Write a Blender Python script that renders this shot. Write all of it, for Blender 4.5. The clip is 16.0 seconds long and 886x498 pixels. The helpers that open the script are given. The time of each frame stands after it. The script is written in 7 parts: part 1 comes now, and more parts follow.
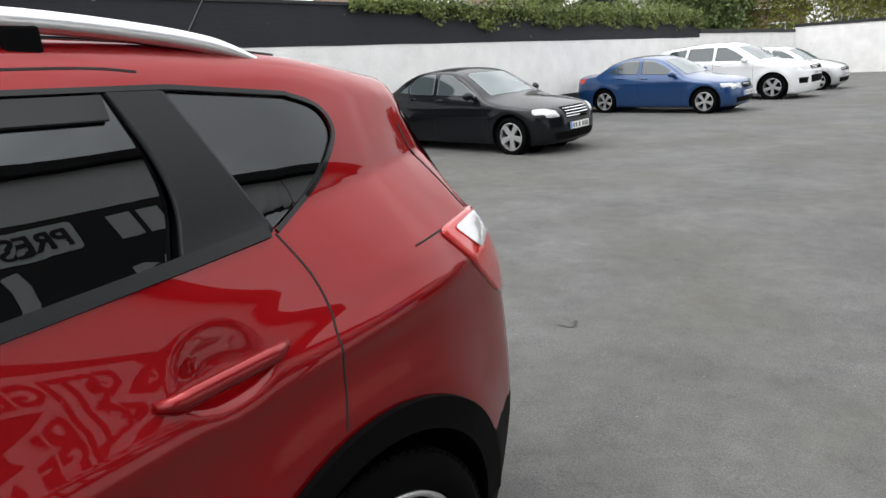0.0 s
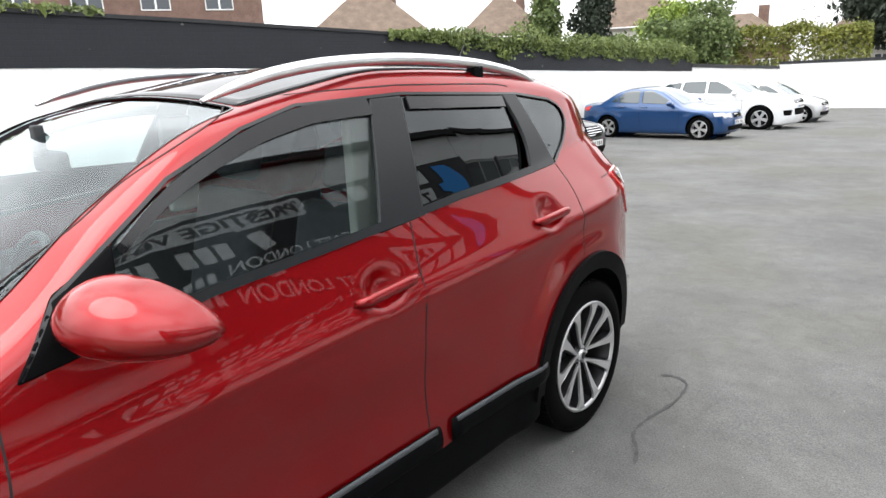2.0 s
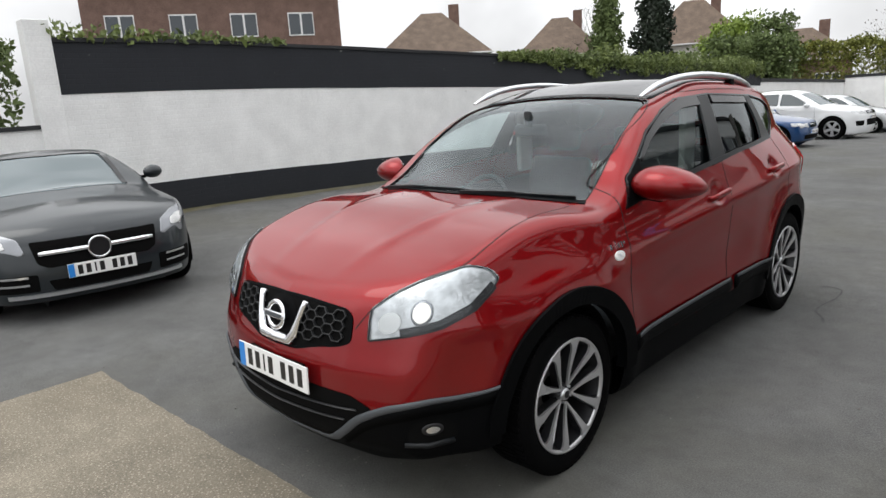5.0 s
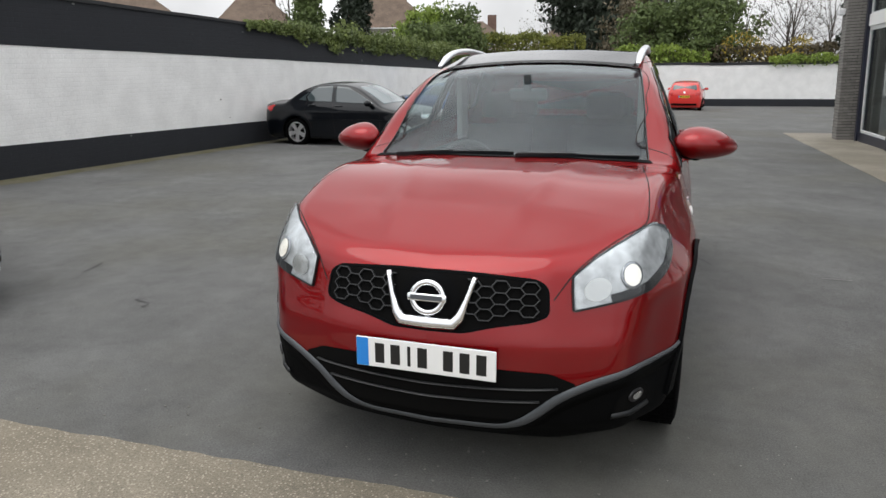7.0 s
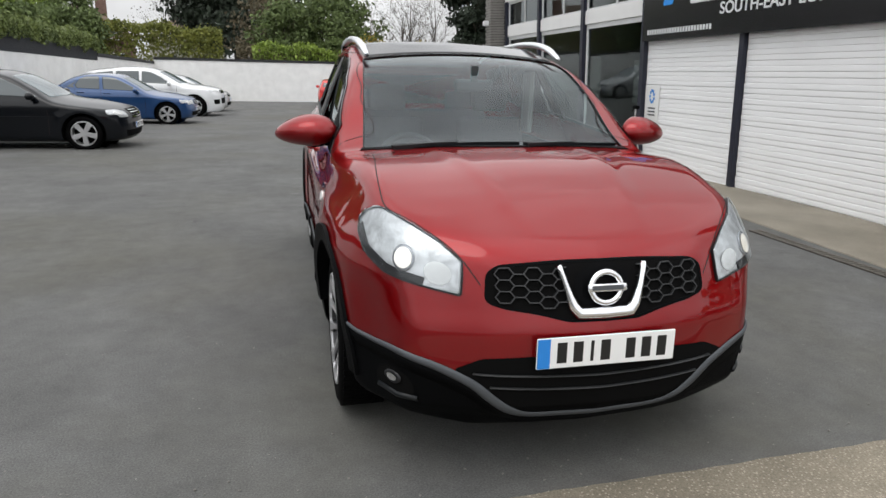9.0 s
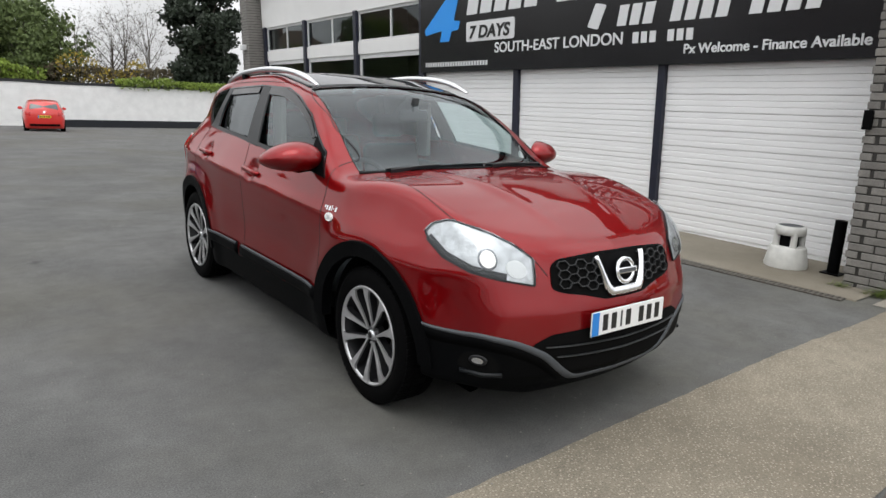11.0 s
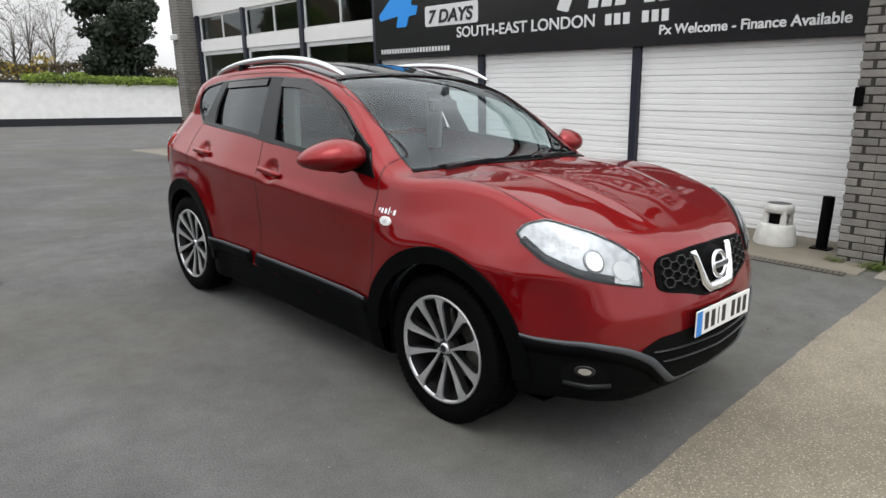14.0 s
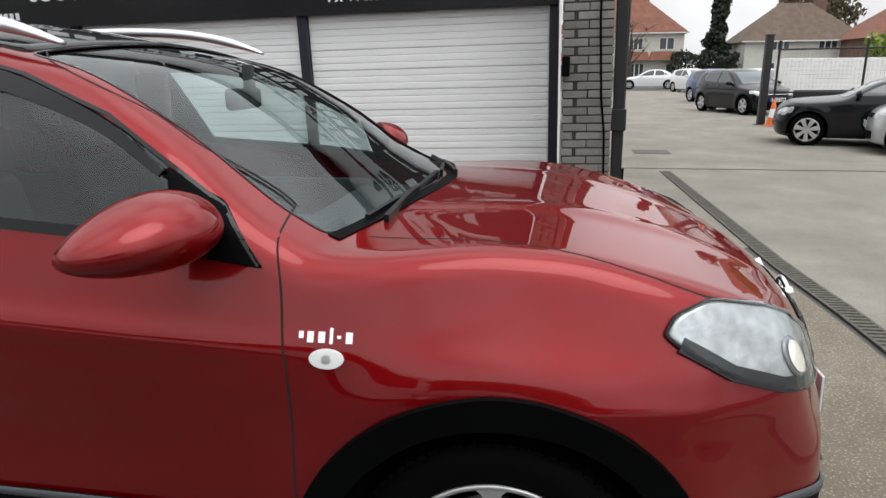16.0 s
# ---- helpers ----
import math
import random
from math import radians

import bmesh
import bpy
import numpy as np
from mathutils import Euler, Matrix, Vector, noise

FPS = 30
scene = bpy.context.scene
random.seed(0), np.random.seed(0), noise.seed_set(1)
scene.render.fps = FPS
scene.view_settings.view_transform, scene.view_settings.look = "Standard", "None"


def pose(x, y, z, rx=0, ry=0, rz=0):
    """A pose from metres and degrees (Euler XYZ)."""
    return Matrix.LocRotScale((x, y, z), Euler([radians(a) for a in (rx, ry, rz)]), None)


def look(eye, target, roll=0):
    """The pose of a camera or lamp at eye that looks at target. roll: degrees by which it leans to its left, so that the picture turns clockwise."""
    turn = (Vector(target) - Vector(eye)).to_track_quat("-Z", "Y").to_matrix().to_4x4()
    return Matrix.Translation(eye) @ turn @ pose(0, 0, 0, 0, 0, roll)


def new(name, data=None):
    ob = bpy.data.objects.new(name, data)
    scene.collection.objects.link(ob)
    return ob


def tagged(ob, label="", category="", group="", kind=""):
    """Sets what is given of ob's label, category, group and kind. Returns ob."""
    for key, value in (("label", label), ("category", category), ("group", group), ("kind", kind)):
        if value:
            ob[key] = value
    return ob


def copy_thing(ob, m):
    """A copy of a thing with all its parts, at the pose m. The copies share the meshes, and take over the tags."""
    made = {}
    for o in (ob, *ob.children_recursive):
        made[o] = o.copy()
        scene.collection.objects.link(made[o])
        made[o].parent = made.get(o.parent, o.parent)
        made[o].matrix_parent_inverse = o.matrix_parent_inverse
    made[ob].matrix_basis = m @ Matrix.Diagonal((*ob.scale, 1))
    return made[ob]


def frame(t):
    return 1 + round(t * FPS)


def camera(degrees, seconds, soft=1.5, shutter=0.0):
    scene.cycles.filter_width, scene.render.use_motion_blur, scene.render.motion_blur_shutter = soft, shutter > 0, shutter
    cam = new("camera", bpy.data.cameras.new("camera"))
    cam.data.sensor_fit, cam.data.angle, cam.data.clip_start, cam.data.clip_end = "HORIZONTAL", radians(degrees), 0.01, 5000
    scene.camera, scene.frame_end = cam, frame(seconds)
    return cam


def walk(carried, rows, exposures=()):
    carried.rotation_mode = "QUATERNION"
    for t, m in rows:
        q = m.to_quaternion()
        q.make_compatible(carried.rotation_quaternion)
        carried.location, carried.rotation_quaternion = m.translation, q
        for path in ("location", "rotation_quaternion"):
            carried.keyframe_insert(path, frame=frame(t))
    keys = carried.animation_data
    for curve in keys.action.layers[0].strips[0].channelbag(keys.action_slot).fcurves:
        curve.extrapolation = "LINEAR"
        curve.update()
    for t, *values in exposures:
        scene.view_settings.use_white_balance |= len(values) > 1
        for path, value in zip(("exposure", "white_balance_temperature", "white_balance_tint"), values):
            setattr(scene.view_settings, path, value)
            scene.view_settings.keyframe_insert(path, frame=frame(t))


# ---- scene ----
cam = camera(67.6, 16.0)
EXPO = [(0, 0.45), (0.5, 0.68), (1, 0.80), (2, 1.02), (2.5, 1.0), (3, 0.9), (3.5, 0.66), (4, 0.40), (4.4, 0.2), (6.5, -0.06), (8, -0.05), (9.5, -0.02), (13.5, 0.06), (14.7, 0.14), (15.3, 0.10), (16, -0.08)]
PATH = [
    (0, (1.816, 0.553, 1.515), (0.516, 1.961, 0.941), -4.6),
    (0.5, (1.893, 0.127, 1.527), (0.637, 1.59, 0.995), -3.7),
    (1, (1.993, -0.29, 1.557), (0.752, 1.19, 1.038), -3.3),
    (1.5, (2.024, -0.715, 1.563), (0.826, 0.799, 1.039), -1.9),
    (2, (2.196, -1.12, 1.577), (0.919, 0.333, 1.068), -2.8),
    (2.5, (2.272, -1.563, 1.571), (0.977, -0.127, 1.06), -2.2),
    (3, (2.368, -1.97, 1.588), (1.021, -0.611, 1.006), -1.3),
    (3.5, (2.509, -2.288, 1.594), (1.007, -1.118, 0.983), -1.3),
    (4, (2.575, -2.65, 1.613), (1.022, -1.53, 1.034), 1.4),
    (4.2, (2.581, -2.847, 1.63), (1.044, -1.691, 1.081), 0.5),
    (6.3, (1.382, -4.003, 1.55), (0.403, -2.331, 1.055), -3.3),
    (6.5, (1.215, -4.05, 1.567), (0.319, -2.342, 1.04), -2.3),
    (7, (0.741, -4.196, 1.557), (0.135, -2.368, 1.017), -0.9),
    (7.5, (0.303, -4.243, 1.538), (-0.044, -2.345, 1.01), -0.6),
    (8, (-0.164, -4.215, 1.538), (-0.27, -2.291, 1.002), 1.6),
    (8.5, (-0.642, -4.234, 1.542), (-0.429, -2.32, 1.003), 2.1),
    (9, (-1.067, -4.112, 1.502), (-0.608, -2.242, 0.96), 1.5),
    (9.5, (-1.507, -4.001, 1.492), (-0.775, -2.214, 0.972), 2.4),
    (9.7, (-1.691, -3.951, 1.495), (-0.85, -2.21, 0.983), 3.1),
    (11.8, (-2.809, -4.012, 1.513), (-1.557, -2.509, 1.097), 2.4),
    (12, (-2.9, -4.089, 1.519), (-1.641, -2.587, 1.12), 2.7),
    (12.5, (-3.033, -4.199, 1.531), (-1.774, -2.691, 1.153), 3.5),
    (13, (-3.008, -4.072, 1.523), (-1.735, -2.587, 1.108), 3.8),
    (13.5, (-2.853, -3.744, 1.511), (-1.592, -2.258, 1.061), 2.3),
    (14, (-2.8, -3.315, 1.489), (-1.451, -1.917, 1.013), 1.3),
    (14.5, (-2.699, -2.87, 1.468), (-1.24, -1.596, 0.969), -0.2),
    (15, (-2.549, -2.358, 1.448), (-0.954, -1.264, 0.941), 0.3),
    (15.5, (-2.403, -1.857, 1.474), (-0.614, -1.141, 0.94), -0.8),
    (16, (-2.129, -1.415, 1.465), (-0.225, -1.091, 0.943), -0.6),
]
walk(cam, [(t, look(e, g, r)) for t, e, g, r in PATH], EXPO)

# ---- light ----
world = bpy.data.worlds.new("overcast_sky")
scene.world = world
world.use_nodes = True
_wt = world.node_tree
_sky = _wt.nodes.new("ShaderNodeTexSky")
_sky.sky_type = "NISHITA"
_sky.sun_disc = False
_sky.sun_elevation, _sky.sun_rotation = radians(67), radians(225)
_sky.air_density, _sky.dust_density, _sky.ozone_density = 1.0, 4.0, 1.0
_hs = _wt.nodes.new("ShaderNodeHueSaturation")
_hs.inputs["Saturation"].default_value = 0.15
_wt.links.new(_sky.outputs[0], _hs.inputs["Color"])
# even cloud cover, three times as bright overhead as at the horizon
_co = _wt.nodes.new("ShaderNodeTexCoord")
_se = _wt.nodes.new("ShaderNodeSeparateXYZ")
_wt.links.new(_co.outputs["Generated"], _se.inputs[0])
_ra = _wt.nodes.new("ShaderNodeMapRange")
_ra.inputs["From Min"].default_value, _ra.inputs["From Max"].default_value = 0.0, 1.0
_wt.links.new(_se.outputs["Z"], _ra.inputs["Value"])
_cl = _wt.nodes.new("ShaderNodeMix")
_cl.data_type = "RGBA"
_cl.inputs[6].default_value, _cl.inputs[7].default_value = (5.8, 5.85, 5.95, 1), (14.0, 14.2, 14.5, 1)
_wt.links.new(_ra.outputs[0], _cl.inputs[0])
_mx = _wt.nodes.new("ShaderNodeMix")
_mx.data_type = "RGBA"
_mx.inputs[0].default_value = 0.85
_wt.links.new(_hs.outputs[0], _mx.inputs[6])
# soft unevenness of the cloud layer
_no = _wt.nodes.new("ShaderNodeTexNoise")
_no.inputs["Scale"].default_value, _no.inputs["Detail"].default_value = 2.6, 5
_wt.links.new(_co.outputs["Generated"], _no.inputs["Vector"])
_nr = _wt.nodes.new("ShaderNodeMapRange")
_nr.inputs["From Min"].default_value, _nr.inputs["From Max"].default_value = 0.36, 0.64
_nr.inputs["To Min"].default_value, _nr.inputs["To Max"].default_value = 0.72, 1.28
_wt.links.new(_no.outputs[0], _nr.inputs["Value"])
_vm = _wt.nodes.new("ShaderNodeVectorMath")
_vm.operation = "SCALE"
_wt.links.new(_cl.outputs[2], _vm.inputs[0])
_wt.links.new(_nr.outputs[0], _vm.inputs["Scale"])
_wt.links.new(_vm.outputs[0], _mx.inputs[7])
_wt.links.new(_mx.outputs[2], _wt.nodes["Background"].inputs[0])
_wt.nodes["Background"].inputs[1].default_value = 0.15
_sl = bpy.data.lights.new("sun", "SUN")
_sl.energy, _sl.angle, _sl.color = 0.75, radians(40), (1.0, 0.97, 0.93)
sun = new("sun", _sl)
sun.matrix_basis = look((0, 0, 30), (9, 9, 0))


# ---- materials ----
def mat(name, base, rough=0.6, metal=0.0, vary=0.0, scale=8.0, fine=0.0, fine_scale=120.0, bump=0.0, bump_scale=60.0,
        coat=0.0, coat_rough=0.03, other=None, spec=0.5, emit=None, rand=0.0):
    """A principled surface, with two scales of noise in its colour and fine relief."""
    m = bpy.data.materials.new(name)
    m.use_nodes = True
    nt = m.node_tree
    b = nt.nodes["Principled BSDF"]
    b.inputs["Roughness"].default_value = rough
    b.inputs["Metallic"].default_value = metal
    b.inputs["Coat Weight"].default_value = coat
    b.inputs["Coat Roughness"].default_value = coat_rough
    b.inputs["Specular IOR Level"].default_value = spec
    col = nt.nodes.new("ShaderNodeRGB")
    col.outputs[0].default_value = (*base, 1)
    out = col.outputs[0]
    tc = nt.nodes.new("ShaderNodeNewGeometry")
    if vary or other:
        n = nt.nodes.new("ShaderNodeTexNoise")
        n.inputs["Scale"].default_value, n.inputs["Detail"].default_value = scale, 6
        nt.links.new(tc.outputs["Position"], n.inputs["Vector"])
        r = nt.nodes.new("ShaderNodeMapRange")
        r.inputs["From Min"].default_value, r.inputs["From Max"].default_value = 0.35, 0.68
        nt.links.new(n.outputs[0], r.inputs["Value"])
        mix = nt.nodes.new("ShaderNodeMix")
        mix.data_type = "RGBA"
        nt.links.new(r.outputs[0], mix.inputs[0])
        dark = other or tuple(c * (1 - vary) for c in base)
        mix.inputs[6].default_value = (*dark, 1)
        nt.links.new(out, mix.inputs[7])
        out = mix.outputs[2]
    if fine:
        n2 = nt.nodes.new("ShaderNodeTexNoise")
        n2.inputs["Scale"].default_value, n2.inputs["Detail"].default_value = fine_scale, 4
        nt.links.new(tc.outputs["Position"], n2.inputs["Vector"])
        r2 = nt.nodes.new("ShaderNodeMapRange")
        r2.inputs["From Min"].default_value, r2.inputs["From Max"].default_value = 0.3, 0.7
        r2.inputs["To Min"].default_value, r2.inputs["To Max"].default_value = 1 - fine, 1 + fine
        nt.links.new(n2.outputs[0], r2.inputs["Value"])
        mx = nt.nodes.new("ShaderNodeVectorMath")
        mx.operation = "SCALE"
        nt.links.new(out, mx.inputs[0])
        nt.links.new(r2.outputs[0], mx.inputs["Scale"])
        out = mx.outputs[0]
    if rand:
        oi = nt.nodes.new("ShaderNodeObjectInfo")
        r3 = nt.nodes.new("ShaderNodeMapRange")
        r3.inputs["To Min"].default_value, r3.inputs["To Max"].default_value = 1 - rand, 1 + rand
        nt.links.new(oi.outputs["Random"], r3.inputs["Value"])
        m3 = nt.nodes.new("ShaderNodeVectorMath")
        m3.operation = "SCALE"
        nt.links.new(out, m3.inputs[0])
        nt.links.new(r3.outputs[0], m3.inputs["Scale"])
        out = m3.outputs[0]
    nt.links.new(out, b.inputs["Base Color"])
    if bump:
        n3 = nt.nodes.new("ShaderNodeTexNoise")
        n3.inputs["Scale"].default_value, n3.inputs["Detail"].default_value = bump_scale, 5
        nt.links.new(tc.outputs["Position"], n3.inputs["Vector"])
        bp = nt.nodes.new("ShaderNodeBump")
        bp.inputs["Strength"].default_value, bp.inputs["Distance"].default_value = bump, 0.01
        nt.links.new(n3.outputs[0], bp.inputs["Height"])
        nt.links.new(bp.outputs[0], b.inputs["Normal"])
    if emit:
        b.inputs["Emission Color"].default_value, b.inputs["Emission Strength"].default_value = (*emit[0], 1), emit[1]
    return m


def glass(name, tint, rough=0.0, ior=1.5):
    """Thin pane: tinted see-through with a mirror gloss by Fresnel."""
    m = bpy.data.materials.new(name)
    m.use_nodes = True
    nt = m.node_tree
    nt.nodes.remove(nt.nodes["Principled BSDF"])
    t = nt.nodes.new("ShaderNodeBsdfTransparent")
    t.inputs[0].default_value = (*tint, 1)
    g = nt.nodes.new("ShaderNodeBsdfGlossy")
    g.inputs["Roughness"].default_value = rough
    g.inputs[0].default_value = (0.93, 0.98, 1.0, 1)
    f = nt.nodes.new("ShaderNodeLayerWeight")
    f.inputs["Blend"].default_value = 0.5
    p = nt.nodes.new("ShaderNodeMath")
    p.operation = "POWER"
    p.inputs[1].default_value = 5
    nt.links.new(f.outputs["Facing"], p.inputs[0])
    r0 = ((ior - 1) / (ior + 1)) ** 2
    k = nt.nodes.new("ShaderNodeMath")
    k.operation = "MULTIPLY_ADD"
    k.inputs[1].default_value, k.inputs[2].default_value = 1 - r0, r0
    nt.links.new(p.outputs[0], k.inputs[0])
    x = nt.nodes.new("ShaderNodeMixShader")
    nt.links.new(k.outputs[0], x.inputs[0])
    nt.links.new(t.outputs[0], x.inputs[1])
    nt.links.new(g.outputs[0], x.inputs[2])
    nt.links.new(x.outputs[0], nt.nodes["Material Output"].inputs[0])
    return m


M = {}
M["red"] = mat("red_paint", (0.225, 0.003, 0.005), 0.38, 0.68, coat=1.0, coat_rough=0.012, spec=0.08, fine=0.06, fine_scale=900)
M["red"].node_tree.nodes["Principled BSDF"].inputs["Coat IOR"].default_value = 1.48
M["red"].node_tree.nodes["Principled BSDF"].inputs["Specular Tint"].default_value = (0.9, 0.06, 0.07, 1)
M["gloss_black"] = mat("gloss_black", (0.005, 0.005, 0.006), 0.12, coat=0.4, spec=0.2)
M["satin_black"] = mat("satin_black_trim", (0.007, 0.0085, 0.010), 0.36, spec=0.3, fine=0.1)
M["plastic"] = mat("black_plastic", (0.002, 0.0022, 0.0026), 0.55, spec=0.05, fine=0.15, fine_scale=300, bump=0.12, bump_scale=500)
M["grey_trim"] = mat("grey_trim", (0.062, 0.068, 0.076), 0.5, 0.2, fine=0.05)
M["rubber"] = mat("tyre_rubber", (0.0022, 0.0022, 0.0024), 0.75, spec=0.05, fine=0.2, fine_scale=150, bump=0.1, bump_scale=200)
# near-black that stands for the shade in openings and under the cars
M["recess_shade"] = mat("recess_shade_black", (0.003, 0.003, 0.003), 0.95, spec=0.1)
M["grille_edge"] = mat("grille_plastic", (0.022, 0.023, 0.024), 0.3, spec=0.5)
M["gap"] = mat("panel_gap", (0.012, 0.004, 0.004), 0.8)
M["chrome"] = mat("chrome", (0.85, 0.86, 0.88), 0.06, 1.0)
M["satin_metal"] = mat("satin_metal", (0.80, 0.81, 0.83), 0.30, 1.0, fine=0.03)
M["alloy"] = mat("cut_alloy", (0.58, 0.58, 0.59), 0.40, 0.8, fine=0.04, fine_scale=200)
M["alloy_dark"] = mat("alloy_black", (0.02, 0.02, 0.022), 0.3, 0.3)
M["disc"] = mat("brake_disc", (0.16, 0.15, 0.14), 0.4, 0.9, vary=0.3, scale=20)
M["glass"] = glass("car_glass", (0.66, 0.76, 0.75), 0.0, 1.8)
M["screen_glass"] = glass("windscreen_glass", (0.80, 0.89, 0.90), 0.0, 1.75)
M["glass_dark"] = glass("privacy_glass", (0.03, 0.035, 0.04), 0.0, 1.75)
M["lens"] = glass("lamp_lens", (0.93, 0.95, 0.96), 0.0, 1.45)
M["roof_glass"] = mat("roof_glass", (0.008, 0.01, 0.012), 0.04, spec=0.6)
M["lamp_bowl"] = mat("lamp_reflector", (0.66, 0.67, 0.68), 0.28, 0.65, vary=0.35, scale=28, bump=0.25, bump_scale=60)
M["lamp_smoked"] = mat("lamp_smoked_reflector", (0.30, 0.31, 0.33), 0.20, 0.6)
M["lamp_red"] = mat("tail_lamp_red", (0.50, 0.01, 0.01), 0.12, coat=1.0)
M["lamp_clear"] = mat("tail_lamp_clear", (0.72, 0.72, 0.74), 0.15, 0.4, coat=1.0)
M["amber"] = mat("amber_lens", (0.75, 0.25, 0.04), 0.2, coat=1.0)
M["plate_white"] = mat("plate_white", (0.80, 0.80, 0.79), 0.3)
M["plate_yellow"] = mat("plate_yellow", (0.75, 0.52, 0.03), 0.3)
M["plate_blue"] = mat("plate_blue", (0.02, 0.22, 0.65), 0.3)
M["ink"] = mat("ink_black", (0.01, 0.01, 0.01), 0.4)
M["seat"] = mat("seat_cloth", (0.030, 0.032, 0.036), 0.9, vary=0.3, scale=30, bump=0.2, bump_scale=400)
M["dash"] = mat("dashboard_plastic", (0.03, 0.032, 0.034), 0.75, fine=0.1)
M["lining"] = mat("cabin_lining", (0.30, 0.29, 0.27), 0.9)
M["blackpaint"] = mat("black_paint", (0.003, 0.004, 0.006), 0.3, 0.0, coat=0.6, spec=0.1)
M["greypaint"] = mat("dark_grey_paint", (0.010, 0.015, 0.019), 0.35, 0.2, coat=0.55)
M["bluepaint"] = mat("blue_paint", (0.006, 0.048, 0.155), 0.3, 0.3, coat=0.9)
M["whitepaint"] = mat("white_paint", (0.72, 0.73, 0.74), 0.3, coat=1.0)
M["silverpaint"] = mat("silver_paint", (0.50, 0.51, 0.52), 0.3, 0.6, coat=1.0)
M["brightred"] = mat("bright_red_paint", (0.62, 0.02, 0.015), 0.3, coat=1.0)


# ---- mesh helpers ----
def mesh_of(bm, name, material, smooth=False):
    me = bpy.data.meshes.new(name)
    bmesh.ops.recalc_face_normals(bm, faces=bm.faces)
    bm.to_mesh(me)
    bm.free()
    for m in (material if isinstance(material, (list, tuple)) else [material]):
        me.materials.append(m)
    if smooth:
        me.shade_smooth()
    return me


def part(name, bm, material, parent, label="", smooth=False):
    """Links a bmesh as one mesh object under a thing or a part."""
    ob = new(name, mesh_of(bm, name, material, smooth))
    ob.parent = parent
    return tagged(ob, label)


def thing(name, label, category, m=None, group="", kind=""):
    """An empty that parents a thing's parts."""
    ob = new(name)
    ob.matrix_basis = m or Matrix()
    return tagged(ob, label, category, group, kind)


def single(name, bm, material, label="", category="", group="", kind="", m=None, smooth=False):
    ob = new(name, mesh_of(bm, name, material, smooth))
    if m is not None:
        ob.matrix_basis = m
    return tagged(ob, label, category, group, kind)


def box(x0, x1, y0, y1, z0, z1, bevel=0.0, bm=None, seg=2):
    """A box with bevelled edges, added to bm."""
    t = bmesh.new()
    bmesh.ops.create_cube(t, size=1)
    for v in t.verts:
        v.co = Vector((x0 + (v.co.x + .5) * (x1 - x0), y0 + (v.co.y + .5) * (y1 - y0), z0 + (v.co.z + .5) * (z1 - z0)))
    if bevel:
        bmesh.ops.bevel(t, geom=t.edges[:], offset=bevel, segments=seg, affect="EDGES", profile=0.5)
    return merge(bm, t)


def merge(bm, t, m=None):
    """Adds mesh t to bm (or gives t back) at the pose m."""
    if m is not None:
        t.transform(m)
    if bm is None:
        return t
    idx = {}
    for v in t.verts:
        idx[v] = bm.verts.new(v.co)
    for f in t.faces:
        n = bm.faces.new([idx[v] for v in f.verts])
        n.material_index, n.smooth = f.material_index, f.smooth
    t.free()
    return bm


def cyl(p, q, r, r2=None, seg=16, bm=None, caps=True):
    """A cone or rod from p to q."""
    p, q = Vector(p), Vector(q)
    t = bmesh.new()
    bmesh.ops.create_cone(t, cap_ends=caps, segments=seg, radius1=r, radius2=r if r2 is None else r2, depth=(q - p).length)
    rot = (q - p).to_track_quat("Z", "Y").to_matrix().to_4x4()
    return merge(bm, t, Matrix.Translation((p + q) / 2) @ rot)


def lathe(profile, seg=48, axis="x", bm=None, closed=False):
    """Turns (radius, along) pairs round an axis."""
    t = bmesh.new()
    rings = []
    for i in range(seg):
        a = 2 * math.pi * i / seg
        c, s = math.cos(a), math.sin(a)
        if axis == "x":
            rings.append([t.verts.new((h, r * c, r * s)) for r, h in profile])
        elif axis == "y":
            rings.append([t.verts.new((r * c, h, r * s)) for r, h in profile])
        else:
            rings.append([t.verts.new((r * c, r * s, h)) for r, h in profile])
    n = len(profile)
    for i in range(seg):
        a, b = rings[i], rings[(i + 1) % seg]
        for j in range(n if closed else n - 1):
            t.faces.new((a[j], a[(j + 1) % n], b[(j + 1) % n], b[j]))
    return merge(bm, t)


def tube(points, r, seg=8, bm=None, closed=False):
    """A round bar along points; r may be a list."""
    t = bmesh.new()
    pts = [Vector(p) for p in points]
    n = len(pts)
    rings = []
    up = Vector((0, 0, 1))
    for i, p in enumerate(pts):
        a = pts[i - 1] if i or closed else p
        b = pts[(i + 1) % n] if i < n - 1 or closed else p
        d = (b - a).normalized()
        s = d.cross(up if abs(d.z) < 0.95 else Vector((1, 0, 0))).normalized()
        u = s.cross(d)
        rr = r[i] if isinstance(r, (list, tuple)) else r
        rings.append([t.verts.new(p + (s * math.cos(2 * math.pi * k / seg) + u * math.sin(2 * math.pi * k / seg)) * rr) for k in range(seg)])
    for i in range(n if closed else n - 1):
        a, b = rings[i], rings[(i + 1) % n]
        for k in range(seg):
            t.faces.new((a[k], a[(k + 1) % seg], b[(k + 1) % seg], b[k]))
    if not closed:
        t.faces.new(rings[0][::-1])
        t.faces.new(rings[-1])
    return merge(bm, t)


